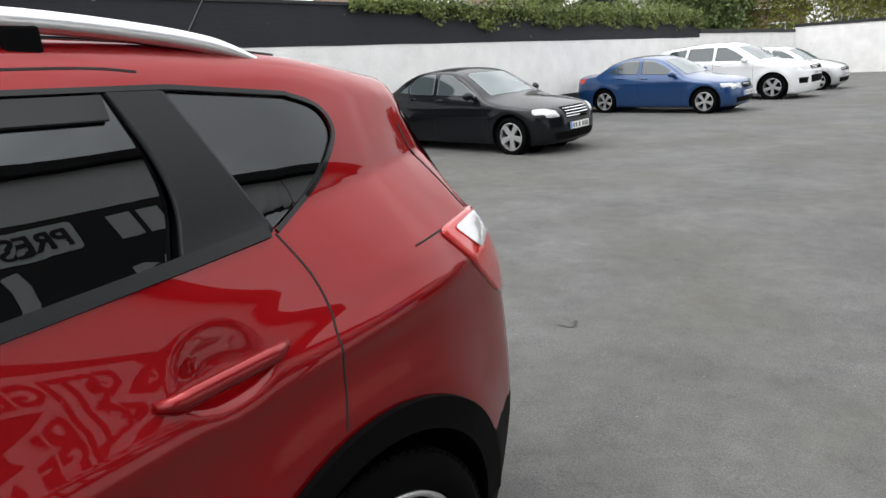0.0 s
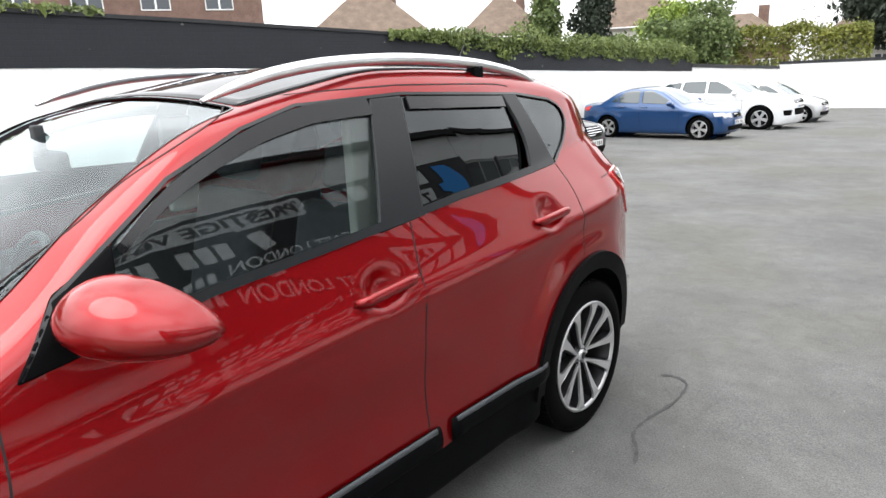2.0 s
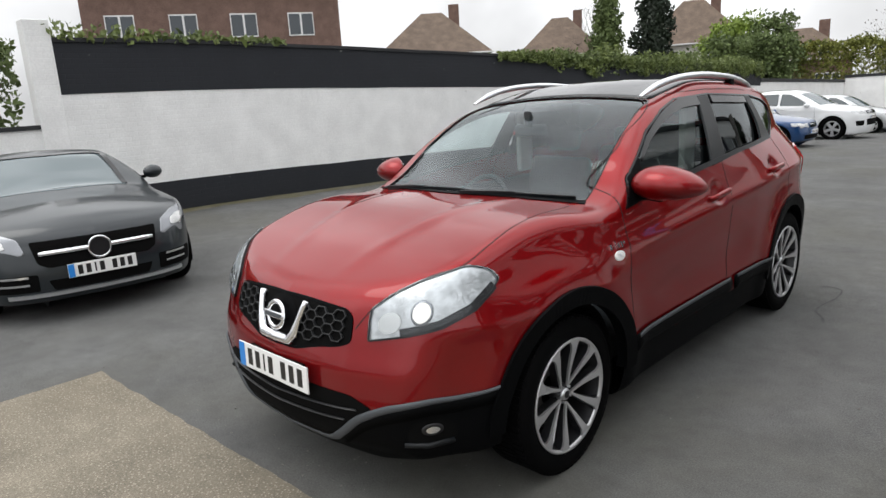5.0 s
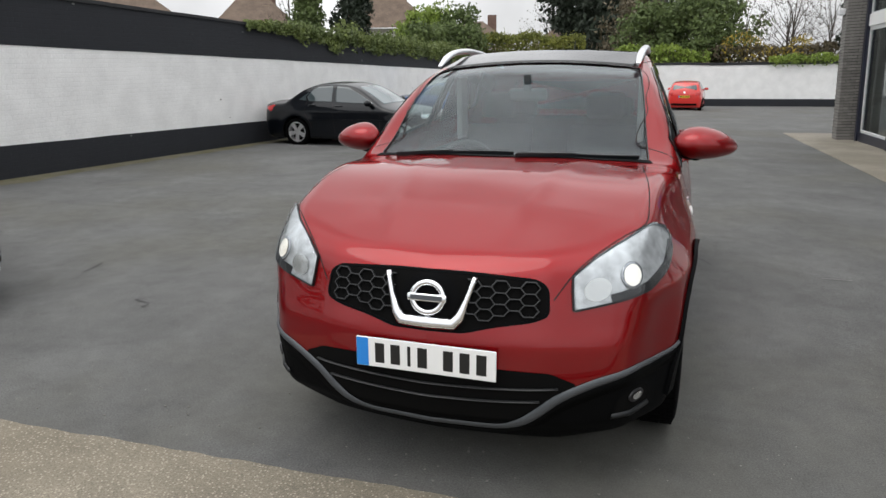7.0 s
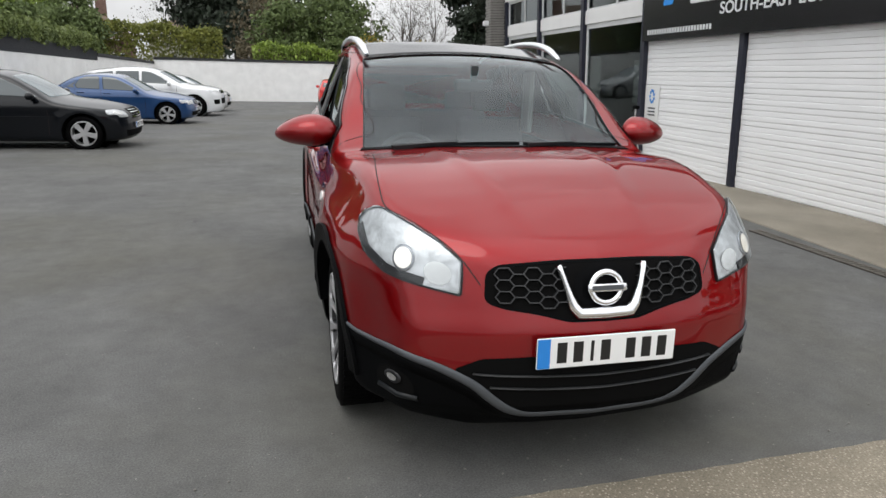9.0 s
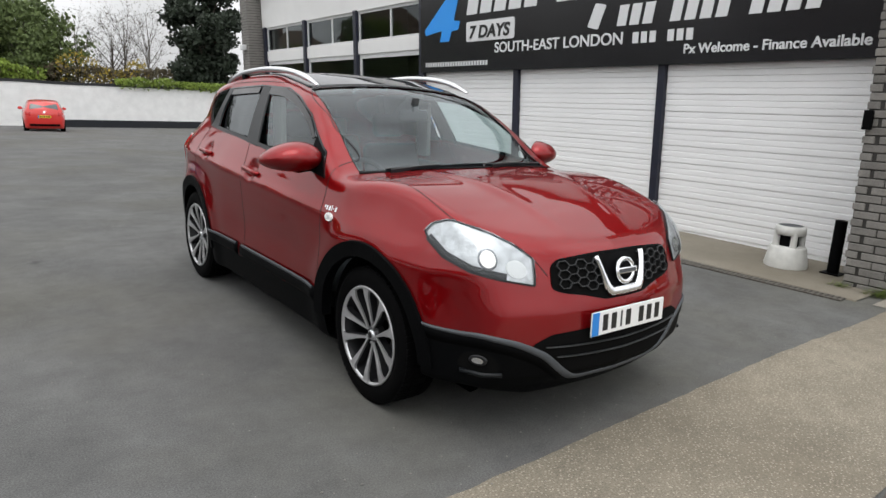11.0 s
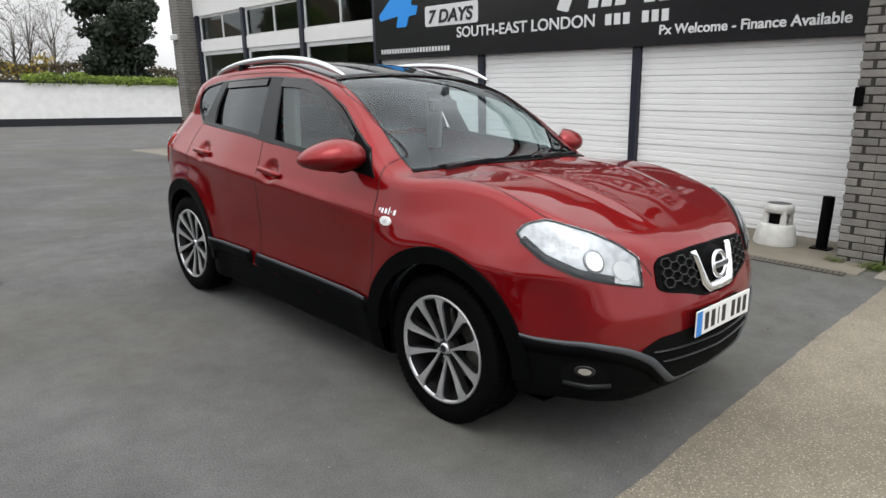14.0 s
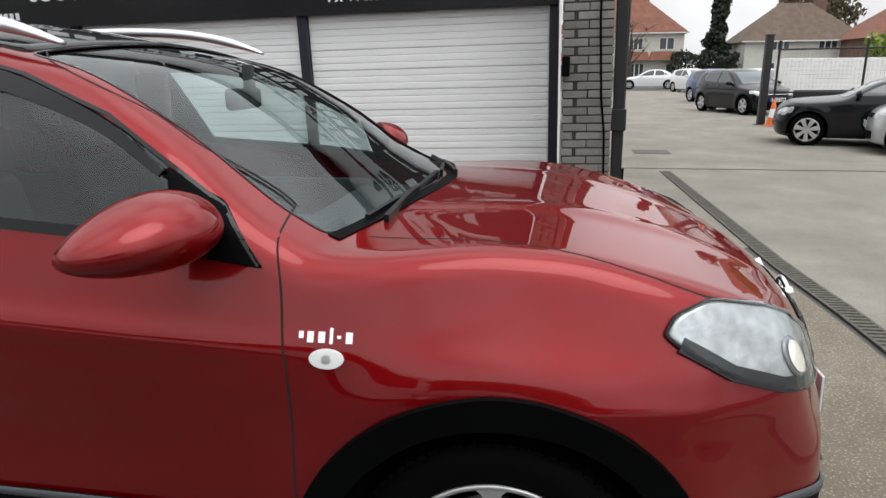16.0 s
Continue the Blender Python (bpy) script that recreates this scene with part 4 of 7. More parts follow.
for x0, y0, x1, y1, nm in ((-.56, -.955, .06, -1.025, "wiper"), (.08, -1.035, .64, -.900, "wiper")):
    ln_ = topl(densify([(x0, y0), ((x0 + x1) / 2, (y0 + y1) / 2 - .03), (x1, y1)], .04, False))
    wp = part(nm, hero.strip(ln_, DOWN, .012, .006, .009), M["satin_black"], suv, "black windscreen wiper")
    part("wiper_arm", hero.strip(topl([(x0, y0 - .05), ((x0 + x1) / 2, (y0 + y1) / 2 - .028)]), DOWN, .013, .010, .010), M["satin_black"], wp)
part("aerial", tube([(0, 1.50, 1.55), (0, 1.62, 1.72)], [.006, .003], 8), M["satin_black"], suv)
part("rear_glass", hero.patch([Vector((x, 2.1, z)) for x, z in rounded([(-.55, 1.40), (.55, 1.40), (.60, 1.14), (-.60, 1.14)], .05)], (0, -1, 0), .003), M["glass_dark"], suv, smooth=True)


# wheels
def hero_wheel():
    """Eighteen-inch wheel with five twin-pronged cut-alloy spokes; the outside faces +x."""
    wheel = new("wheel")
    ty = part("tyre", tyre_bm(.343, .215, .232), M["rubber"], wheel, "black road tyre", True)
    tagged(part("tread", tread_bm(.343, .215), M["rubber"], ty), kind="stuff")
    bm = lathe([(.246, .094), (.250, .100), (.247, .106), (.238, .104), (.233, .095)], 72)
    rim = part("rim_edge", bm, M["alloy"], wheel, "bright machined rim edge", True)
    part("rim_barrel", lathe([(.236, .098), (.226, .06), (.215, 0), (.222, -.09)], 60), M["alloy_dark"], wheel, smooth=True)
    half = smooth_curve([(.036, .005), (.06, .0055), (.10, .0075), (.14, .0105), (.175, .0142), (.20, .0160), (.222, .021), (.236, .034)])
    rs_ = (.036, .06, .09, .12, .15, .175, .195, .212, .225, .236)
    for i in range(5):
        for e in (-1, 1):
            # blade: thin at the hub, leaning to its pair there, flared where it meets the rim
            axis = [(e * .0125 * (1 - (r - .036) / .2) ** 2, r) for r in rs_]
            o = [(x - float(half(r)), r) for x, r in axis] + [(x + float(half(r)), r) for x, r in axis[::-1]]
            turn = Matrix.Rotation(2 * math.pi * i / 5 - e * math.pi / 10.6, 4, "X")
            t = prism(o, .010)
            for v in t.verts:
                r = math.hypot(v.co.x, v.co.y)
                v.co = Vector((.064 + v.co.z + .030 * min(1, r / .2) ** 1.5, v.co.x, v.co.y))
            t.transform(turn)
            sp = part("spoke", t, M["alloy"], wheel, "cut-alloy spoke")
            b = prism([(x * 1.12, y) for x, y in o], .035)
            for v in b.verts:
                r = math.hypot(v.co.x, v.co.y)
                v.co = Vector((.028 + v.co.z + .030 * min(1, r / .2) ** 1.5, v.co.x, v.co.y))
            b.transform(turn)
            part("spoke_back", b, M["alloy_dark"], sp)
    part("hub", lathe([(.001, .068), (.040, .068), (.046, .055), (.046, .02)], 32), M["alloy_dark"], wheel, smooth=False)
    part("hub_cap", lathe([(.001, .082), (.022, .081), (.027, .074), (.027, .06)], 28), M["satin_metal"], wheel, smooth=True)
    part("hub_cap_disc", lathe([(.001, .0835), (.017, .083)], 20), M["alloy_dark"], wheel)
    for i in range(5):
        a = 2 * math.pi * (i + .5) / 5
        part("wheel_nut", cyl((.05, .038 * math.cos(a), .038 * math.sin(a)), (.079, .038 * math.cos(a), .038 * math.sin(a)), .007, .006, 6), M["satin_metal"], wheel)
    part("brake_disc", lathe([(.07, .0), (.15, .0), (.15, -.025), (.07, -.025)], 40), M["disc"], wheel, "grey brake disc")
    part("brake_caliper", box(-.05, .02, -.05, .05, .10, .17, .01), M["disc"], wheel)
    # near-black disc puts the shade behind the spokes into colour
    part("wheel_back", lathe([(.001, -.06), (.215, -.06)], 24), M["recess_shade"], wheel)
    return wheel


hw = hero_wheel()
hw.parent = suv
hw.matrix_basis = pose(.772, -1.315, .343, 8, 0, 0)
for x, y, a, rz in ((.772, 1.315, 40, 0), (-.772, -1.315, 20, 180), (-.772, 1.315, 57, 180)):
    c = copy_thing(hw, pose(x, y, .343, a, 0, rz))
    c.parent = suv
# near-black slab carries the shade under the car in its colour
part("underbody", box(-.55, .55, -1.75, 1.8, .19, .24, .02), M["recess_shade"], suv)
for x in (.5, -.5):
    part("mud_flap", box(x * 1.62 - .05, x * 1.62 + .03, .93 - .02, .945, .19, .36, .005), M["rubber"], suv)

# cabin
def cabin(parent):
    part("cabin_floor", box(-.76, .76, -1.0, 1.7, .30, .42, .02), M["seat"], parent)
    bm = box(-.72, .72, -1.02, -.55, .78, .985, .06, seg=3)
    part("dashboard", bm, M["dash"], parent, "dark grey dashboard", True)
    part("instrument_hood", box(-.55, -.18, -.78, -.52, .96, 1.035, .03, seg=3), M["dash"], parent)
    bm = bmesh.new()
    rows = []
    for i in range(32):
        a = 2 * math.pi * i / 32
        rows.append(Vector((math.cos(a) * .185, 0, math.sin(a) * .185)))
    w_ = tube(rows, .017, 8, closed=True)
    box(-.17, .17, -.012, .012, -.03, .03, .008, w_)
    box(-.03, .03, -.012, .012, -.17, .03, .008, w_)
    w_.transform(pose(-.365, -.42, .93, -24))
    part("steering_wheel", w_, M["dash"], parent, "black steering wheel", True)
    for x in (-.365, .365):
        seat = part("front_seat", box(x - .25, x + .25, -.20, .30, .42, .60, .05, seg=3), M["seat"], parent, "dark cloth front seat", True)
        b = box(x - .24, x + .24, -.06, .06, 0, .62, .05, seg=3)
        b.transform(Matrix.Translation((0, .30, .54)) @ pose(0, 0, 0, -14))
        part("backrest", b, M["seat"], seat, smooth=True)
        b = box(x - .13, x + .13, -.045, .045, .66, .84, .04, seg=3)
        b.transform(Matrix.Translation((0, .30, .54)) @ pose(0, 0, 0, -14))
        part("head_restraint", b, M["seat"], seat, smooth=True)
    part("rear_bench", box(-.62, .62, .75, 1.2, .42, .62, .05, seg=3), M["seat"], parent, smooth=True)
    b = box(-.62, .62, -.06, .06, 0, .60, .05, seg=3)
    b.transform(Matrix.Translation((0, 1.22, .56)) @ pose(0, 0, 0, -18))
    part("rear_backrest", b, M["seat"], parent, smooth=True)
    for x in (-.38, .38):
        part("head_restraint", box(x - .12, x + .12, 1.36, 1.44, 1.12, 1.28, .04, seg=3), M["seat"], parent, smooth=True)
    part("rear_view_mirror", box(-.11, .11, -.40, -.365, 1.345, 1.415, .015), M["dash"], parent)
    part("mirror_stem", box(-.02, .02, -.42, -.39, 1.40, 1.49, .006), M["dash"], parent)
    for s in (1, -1):
        part("pillar_lining", box(s * .60 - .02, s * .60 + .02, .26, .40, 1.05, 1.46, .01), M["lining"], parent, "pale pillar lining")
        part("door_card", box(s * .735 - .02, s * .735 + .02, -.70, 1.2, .42, 1.0, .02), M["dash"], parent)


cabin(suv)


# ---- ground ----
def gz(x, y):
    """Height of the yard, its paving taken as level round the red car: it falls to the shop's drain and away to the far wall."""
    t = min(max((x - 1.6) / 1.8, 0), 1)
    d = max(0, y - 1.5)
    return -.05 * t * t * (3 - 2 * t) - .030 * d * d / (d + 1)


# plumb line of the buildings, which stand a little out of square to the sloping yard
PLUMB = Matrix.Rotation(radians(-2.4), 4, "Y") @ Matrix.Rotation(radians(-1.03), 4, "X")


def asphalt_mat(name, base, moss, speck, mottle=.05):
    m = mat(name, base, 0.88, vary=0.26, scale=1.1, fine=0.32, fine_scale=130, bump=0.35, bump_scale=220, spec=0.3)
    nt = m.node_tree
    b = nt.nodes["Principled BSDF"]
    src = b.inputs["Base Color"].links[0].from_socket
    geo = [n for n in nt.nodes if n.type == "NEW_GEOMETRY"][0]
    # broad stains, and pale specks of stone and litter
    n = nt.nodes.new("ShaderNodeTexNoise")
    n.inputs["Scale"].default_value, n.inputs["Detail"].default_value, n.inputs["Roughness"].default_value = 0.33, 8, 0.62
    nt.links.new(geo.outputs["Position"], n.inputs["Vector"])
    r = nt.nodes.new("ShaderNodeMapRange")
    r.inputs["From Min"].default_value, r.inputs["From Max"].default_value, r.inputs["To Max"].default_value = 0.47, 0.66, moss[3]
    nt.links.new(n.outputs[0], r.inputs["Value"])
    x = nt.nodes.new("ShaderNodeMix")
    x.data_type = "RGBA"
    nt.links.new(r.outputs[0], x.inputs[0])
    nt.links.new(src, x.inputs[6])
    x.inputs[7].default_value = (*moss[:3], 1)
    # hand-sized mottling of worn and patched areas
    nm = nt.nodes.new("ShaderNodeTexNoise")
    nm.inputs["Scale"].default_value, nm.inputs["Detail"].default_value, nm.inputs["Roughness"].default_value = 5.5, 9, 0.72
    nt.links.new(geo.outputs["Position"], nm.inputs["Vector"])
    rm = nt.nodes.new("ShaderNodeMapRange")
    rm.inputs["From Min"].default_value, rm.inputs["From Max"].default_value = 0.33, 0.67
    rm.inputs["To Min"].default_value, rm.inputs["To Max"].default_value = 1 - mottle, 1 + mottle
    nt.links.new(nm.outputs[0], rm.inputs["Value"])
    sc = nt.nodes.new("ShaderNodeVectorMath")
    sc.operation = "SCALE"
    nt.links.new(x.outputs[2], sc.inputs[0])
    nt.links.new(rm.outputs[0], sc.inputs["Scale"])
    v = nt.nodes.new("ShaderNodeTexVoronoi")
    v.inputs["Scale"].default_value = speck[0]
    nt.links.new(geo.outputs["Position"], v.inputs["Vector"])
    r2 = nt.nodes.new("ShaderNodeMapRange")
    r2.inputs["From Min"].default_value, r2.inputs["From Max"].default_value = speck[1], speck[1] * .5
    r2.inputs["To Max"].default_value = speck[2]
    nt.links.new(v.outputs["Distance"], r2.inputs["Value"])
    x2 = nt.nodes.new("ShaderNodeMix")
    x2.data_type = "RGBA"
    nt.links.new(r2.outputs[0], x2.inputs[0])
    nt.links.new(sc.outputs[0], x2.inputs[6])
    x2.inputs[7].default_value = (*speck[3], 1)
    nt.links.new(x2.outputs[2], b.inputs["Base Color"])
    return m


M["asphalt"] = asphalt_mat("worn_asphalt", (0.125, 0.125, 0.122), (0.095, 0.092, 0.078, 0.8), (9.0, 0.04, 0.8, (0.30, 0.29, 0.27)), .15)
M["aggregate"] = asphalt_mat("aggregate_concrete", (0.235, 0.207, 0.16), (0.155, 0.132, 0.098, 0.8), (60.0, 0.34, 0.65, (0.42, 0.375, 0.30)), .12)
M["concrete"] = asphalt_mat("pale_concrete", (0.30, 0.28, 0.24), (0.22, 0.20, 0.165, 0.6), (9.0, 0.03, 0.4, (0.16, 0.15, 0.13)))
M["paving"] = asphalt_mat("pavement_concrete", (0.27, 0.245, 0.20), (0.17, 0.15, 0.115, 0.8), (12.0, 0.04, 0.5, (0.38, 0.35, 0.30)))
M["moss"] = mat("mossy_dirt", (0.095, 0.085, 0.035), 0.95, other=(0.13, 0.12, 0.085), scale=3.0, fine=0.3, fine_scale=60, bump=0.5, bump_scale=80)


def sheet(x0, x1, y0, y1, nx, ny, lift=0.0, edge=0.0, skew=0.0):
    """A sheet that follows the ground, with a worn edge."""
    bm = bmesh.new()
    xs, ys = np.linspace(x0, x1, nx + 1), np.linspace(y0, y1, ny + 1)
    g = []
    for i, x in enumerate(xs):
        row = []
        for j, y in enumerate(ys):
            jx = jy = 0.0
            if edge and (j == ny or i == 0):
                q = Vector((x * 7.0, y * 7.0, 0))
                jy = edge * noise.noise(q) if j == ny else 0
                jx = edge * noise.noise(q + Vector((7, 3, 0))) if i == 0 else 0
            row.append(bm.verts.new((x + jx, y + jy + skew * x, gz(x, y) + lift)))
        g.append(row)
    for i in range(nx):
        for j in range(ny):
            bm.faces.new((g[i][j], g[i + 1][j], g[i + 1][j + 1], g[i][j + 1]))
    return bm


bm = bmesh.new()
_xs = [-400, -120, -60, -30, -16, -10] + [float(v) for v in np.linspace(-8, 6, 57)] + [9, 14, 20, 30, 45, 70, 130, 400]
_ys = [-400, -120, -50, -20, -10] + [float(v) for v in np.linspace(-6, 42, 66)] + [45, 60, 90, 150, 400]
_g = [[bm.verts.new((x, y, gz(x, min(y, 45)))) for y in _ys] for x in _xs]
for i in range(len(_xs) - 1):
    for j in range(len(_ys) - 1):
        bm.faces.new((_g[i][j], _g[i + 1][j], _g[i + 1][j + 1], _g[i][j + 1]))
single("ground", bm, M["asphalt"], "worn grey asphalt yard", "ground", kind="structure", smooth=True)
single("concrete_apron", sheet(-2.10, 3.75, -3.17, -2.18, 180, 16, .006, .012, .032), M["aggregate"], "exposed aggregate concrete apron", "pavement", kind="structure", smooth=True)
single("concrete_drive", sheet(-2.07, 46, -40, -3.33, 60, 24, .006, 0, .026), M["concrete"], "pale concrete driveway", "pavement", kind="structure", smooth=True)
single("concrete_drive_side", sheet(3.75, 46, -3.33, -2.02, 60, 6, .006, 0, .026), M["concrete"], "pale concrete driveway", "pavement", kind="structure", smooth=True)
# mossy strip along the west wall
XW = lambda y: -8.62 + .008 * y
bm = bmesh.new()
pr = None
for i in range(90):
    y = -.3 + 27.6 * i / 89
    w_ = .42 + .28 * noise.noise(Vector((y * .8, 1, 0))) + .12 * noise.noise(Vector((y * 3, 5, 0)))
    c = (bm.verts.new((XW(y) + .02, y, gz(-8, y) + .008)), bm.verts.new((XW(y) + w_, y, gz(-8, y) + .004)))
    if pr:
        bm.faces.new((pr[0], pr[1], c[1], c[0]))
    pr = c
single("moss_strip", bm, M["moss"], "brown moss and dirt along the wall foot", "moss", kind="stuff", smooth=True)

# stains and cracks in the asphalt
M["stain"] = mat("damp_stain", (0.055, 0.055, 0.054), 0.8, vary=0.3, scale=14, fine=0.3, fine_scale=100)
M["chalk"] = mat("pale_scrape", (0.26, 0.26, 0.25), 0.9, vary=0.4, scale=30)
rs = random.Random(5)
bm = bmesh.new()


def blot(bm, pts, wd):
    """A thin crack or stain along points on the ground."""
    prev = None
    P = spline(pts, 6)
    for i, (x, y) in enumerate(P):
        a, b = P[max(i - 1, 0)], P[min(i + 1, len(P) - 1)]
        dx, dy = b[0] - a[0], b[1] - a[1]
        L = math.hypot(dx, dy) + 1e-9
        w = wd * (.4 + rs.random()) * (1 if 0 < i < len(P) - 1 else .2)
        c = [bm.verts.new((x - dy / L * w * s, y + dx / L * w * s, gz(x, y) + .004)) for s in (1, -1)]
        if prev:
            bm.faces.new((prev[0], prev[1], c[1], c[0]))
        prev = c


blot(bm, [(0.93, 2.0), (0.99, 2.03), (1.08, 1.97), (1.1, 1.75), (1.07, 1.55), (1.07, 1.38), (1.14, 1.26), (1.18, 1.15)], .007)
for k in range(9):
    x, y = rs.uniform(-7.5, 4), rs.uniform(-1.5, 12)
    if abs(x) < 1.1 and -2.3 < y < 2.3:
        continue
    a, L = rs.uniform(0, 6.3), rs.uniform(.10, .28)
    blot(bm, [(x + L * math.cos(a) * u + rs.uniform(-.06, .06), y + L * math.sin(a) * u + rs.uniform(-.06, .06)) for u in (0, .35, .7, 1)], rs.uniform(.004, .010))
single("asphalt_cracks", bm, M["stain"], "dark cracks and oil stains in the asphalt", "cracks", kind="stuff")
bm = bmesh.new()
for k in range(5):
    x, y = rs.uniform(-6.5, 3.5), rs.uniform(-1.2, 9)
    if abs(x) < 1.1 and -2.3 < y < 2.3:
        continue
    a, L = rs.uniform(-.4, .4), rs.uniform(.08, .22)
    blot(bm, [(x + L * math.cos(a) * u, y + L * math.sin(a) * u) for u in (0, .5, 1)], .008)
single("asphalt_scrapes", bm, M["chalk"], "pale scrapes on the asphalt", "scrapes", kind="stuff")
bm = bmesh.new()
for k in range(240):
    x, y = rs.uniform(-2.4, 4.2), rs.gauss(-1.95, .16)
    if rs.random() < .4:
        x, y = rs.uniform(-4, 4), rs.uniform(-2.0, 3)
    s = rs.uniform(.002, .006)
    t = bmesh.new()
    bmesh.ops.create_icosphere(t, subdivisions=1, radius=s)
    for v in t.verts:
        v.co.z *= .6
        v.co += Vector((rs.uniform(-1, 1), rs.uniform(-1, 1), 0)) * s * .3
    merge(bm, t, pose(x, y, gz(x, y) + .005))
single("loose_grit", bm, mat("grit", (.15, .14, .13), .9, rand=.3), "loose grit scattered on the ground", "grit", kind="stuff")

# channel drains
M["iron"] = mat("drain_iron", (0.13, 0.12, 0.105), 0.7, 0.2, scale=20, other=(0.08, 0.07, 0.055), fine=.2)
M["silt"] = mat("drain_silt", (0.045, 0.042, 0.036), 0.95, vary=.4, scale=9)


def channel_drain(name, p, q, width, pitch, label):
    p, q = Vector(p), Vector(q)
    L = (q - p).length
    d = (q - p) / L
    root = thing(name, label, "drain", Matrix.Translation(p) @ d.to_track_quat("X", "Z").to_matrix().to_4x4())
    h = width / 2
    part("channel", box(0, L, -h, h, -.006, .003), M["silt"], root)
    part("edge_bar", box(0, L, -h, -h + .02, -.005, .009, .002), M["iron"], root)
    part("edge_bar", box(0, L, h - .02, h, -.005, .009, .002), M["iron"], root)
    n = int(L / pitch)
    me = mesh_of(box(-pitch * .28, pitch * .28, -h + .018, h - .018, -.004, .008, .001, seg=1), "grate_bar", M["iron"])
    for i in range(min(n, 160)):
        o = new("grate_bar", me)
        o.parent = root
        o.matrix_basis = pose((i + .5) * L / min(n, 160) , 0, 0)
    return root


channel_drain("channel_drain", (3.52, 1.45, gz(3.5, 1.45) + .004), (3.68, -1.72, gz(3.6, -1.7) + .004), .13, .045, "iron channel drain along the shop pavement")
_dx = (.1, 1.5, 2.0, 2.5, 2.95, 3.4, 3.9, 8.2)
for a, b in zip(_dx, _dx[1:]):
    ya, yb = (-3.27 + .026 * v for v in (a, b))
    channel_drain("channel_drain", (a, ya, gz(a, -3) + .012), (b, yb, gz(b, -3) + .012), .15, .055, "iron channel drain across the driveway")

# ---- west wall and far wall: painted brickwork ----
def painted_brick(name, base, chips, chip_amt):
    """Painted bricks: course relief, grime, and chips that show the dark brick."""
    m = mat(name, base, 0.7, vary=0.10, scale=2.2, fine=0.05, fine_scale=40, spec=0.3)
    nt = m.node_tree
    b = nt.nodes["Principled BSDF"]
    src = b.inputs["Base Color"].links[0].from_socket
    geo = [n for n in nt.nodes if n.type == "NEW_GEOMETRY"][0]
    sep = nt.nodes.new("ShaderNodeSeparateXYZ")
    nt.links.new(geo.outputs["Position"], sep.inputs[0])
    add = nt.nodes.new("ShaderNodeMath")
    nt.links.new(sep.outputs["X"], add.inputs[0])
    nt.links.new(sep.outputs["Y"], add.inputs[1])
    com = nt.nodes.new("ShaderNodeCombineXYZ")
    nt.links.new(add.outputs[0], com.inputs["X"])
    nt.links.new(sep.outputs["Z"], com.inputs["Y"])
    br = nt.nodes.new("ShaderNodeTexBrick")
    br.inputs["Scale"].default_value = 1.0
    br.inputs["Brick Width"].default_value, br.inputs["Row Height"].default_value, br.inputs["Mortar Size"].default_value = .225, .075, .006
    br.inputs["Mortar Smooth"].default_value = .6
    br.inputs["Color1"].default_value = br.inputs["Color2"].default_value = (1, 1, 1, 1)
    br.inputs["Mortar"].default_value = (0, 0, 0, 1)
    nt.links.new(com.outputs[0], br.inputs["Vector"])
    bp = nt.nodes.new("ShaderNodeBump")
    bp.inputs["Strength"].default_value, bp.inputs["Distance"].default_value = .45, .006
    nt.links.new(br.outputs["Color"], bp.inputs["Height"])
    nt.links.new(bp.outputs[0], b.inputs["Normal"])
    v = nt.nodes.new("ShaderNodeTexNoise")
    v.inputs["Scale"].default_value, v.inputs["Detail"].default_value = 3.4, 3
    mp = nt.nodes.new("ShaderNodeMapping")
    mp.inputs["Scale"].default_value = (1, 1, 2.2)
    nt.links.new(geo.outputs["Position"], mp.inputs[0])
    nt.links.new(mp.outputs[0], v.inputs["Vector"])
    r = nt.nodes.new("ShaderNodeMapRange")
    r.inputs["From Min"].default_value, r.inputs["From Max"].default_value, r.inputs["To Max"].default_value = chip_amt, chip_amt + .015, .85
    nt.links.new(v.outputs[0], r.inputs["Value"])
    x = nt.nodes.new("ShaderNodeMix")
    x.data_type = "RGBA"
    nt.links.new(r.outputs[0], x.inputs[0])
    nt.links.new(src, x.inputs[6])
    x.inputs[7].default_value = (*chips, 1)
    nt.links.new(x.outputs[2], b.inputs["Base Color"])
    return m


M["whitewall"] = painted_brick("white_painted_brick", (0.86, 0.86, 0.85), (0.16, 0.14, 0.12), .745)
M["blackwall"] = painted_brick("black_painted_brick", (0.020, 0.022, 0.027), (0.20, 0.20, 0.19), .735)
M["coping"] = mat("coping_black", (0.022, 0.023, 0.026), 0.7, vary=0.4, scale=5)


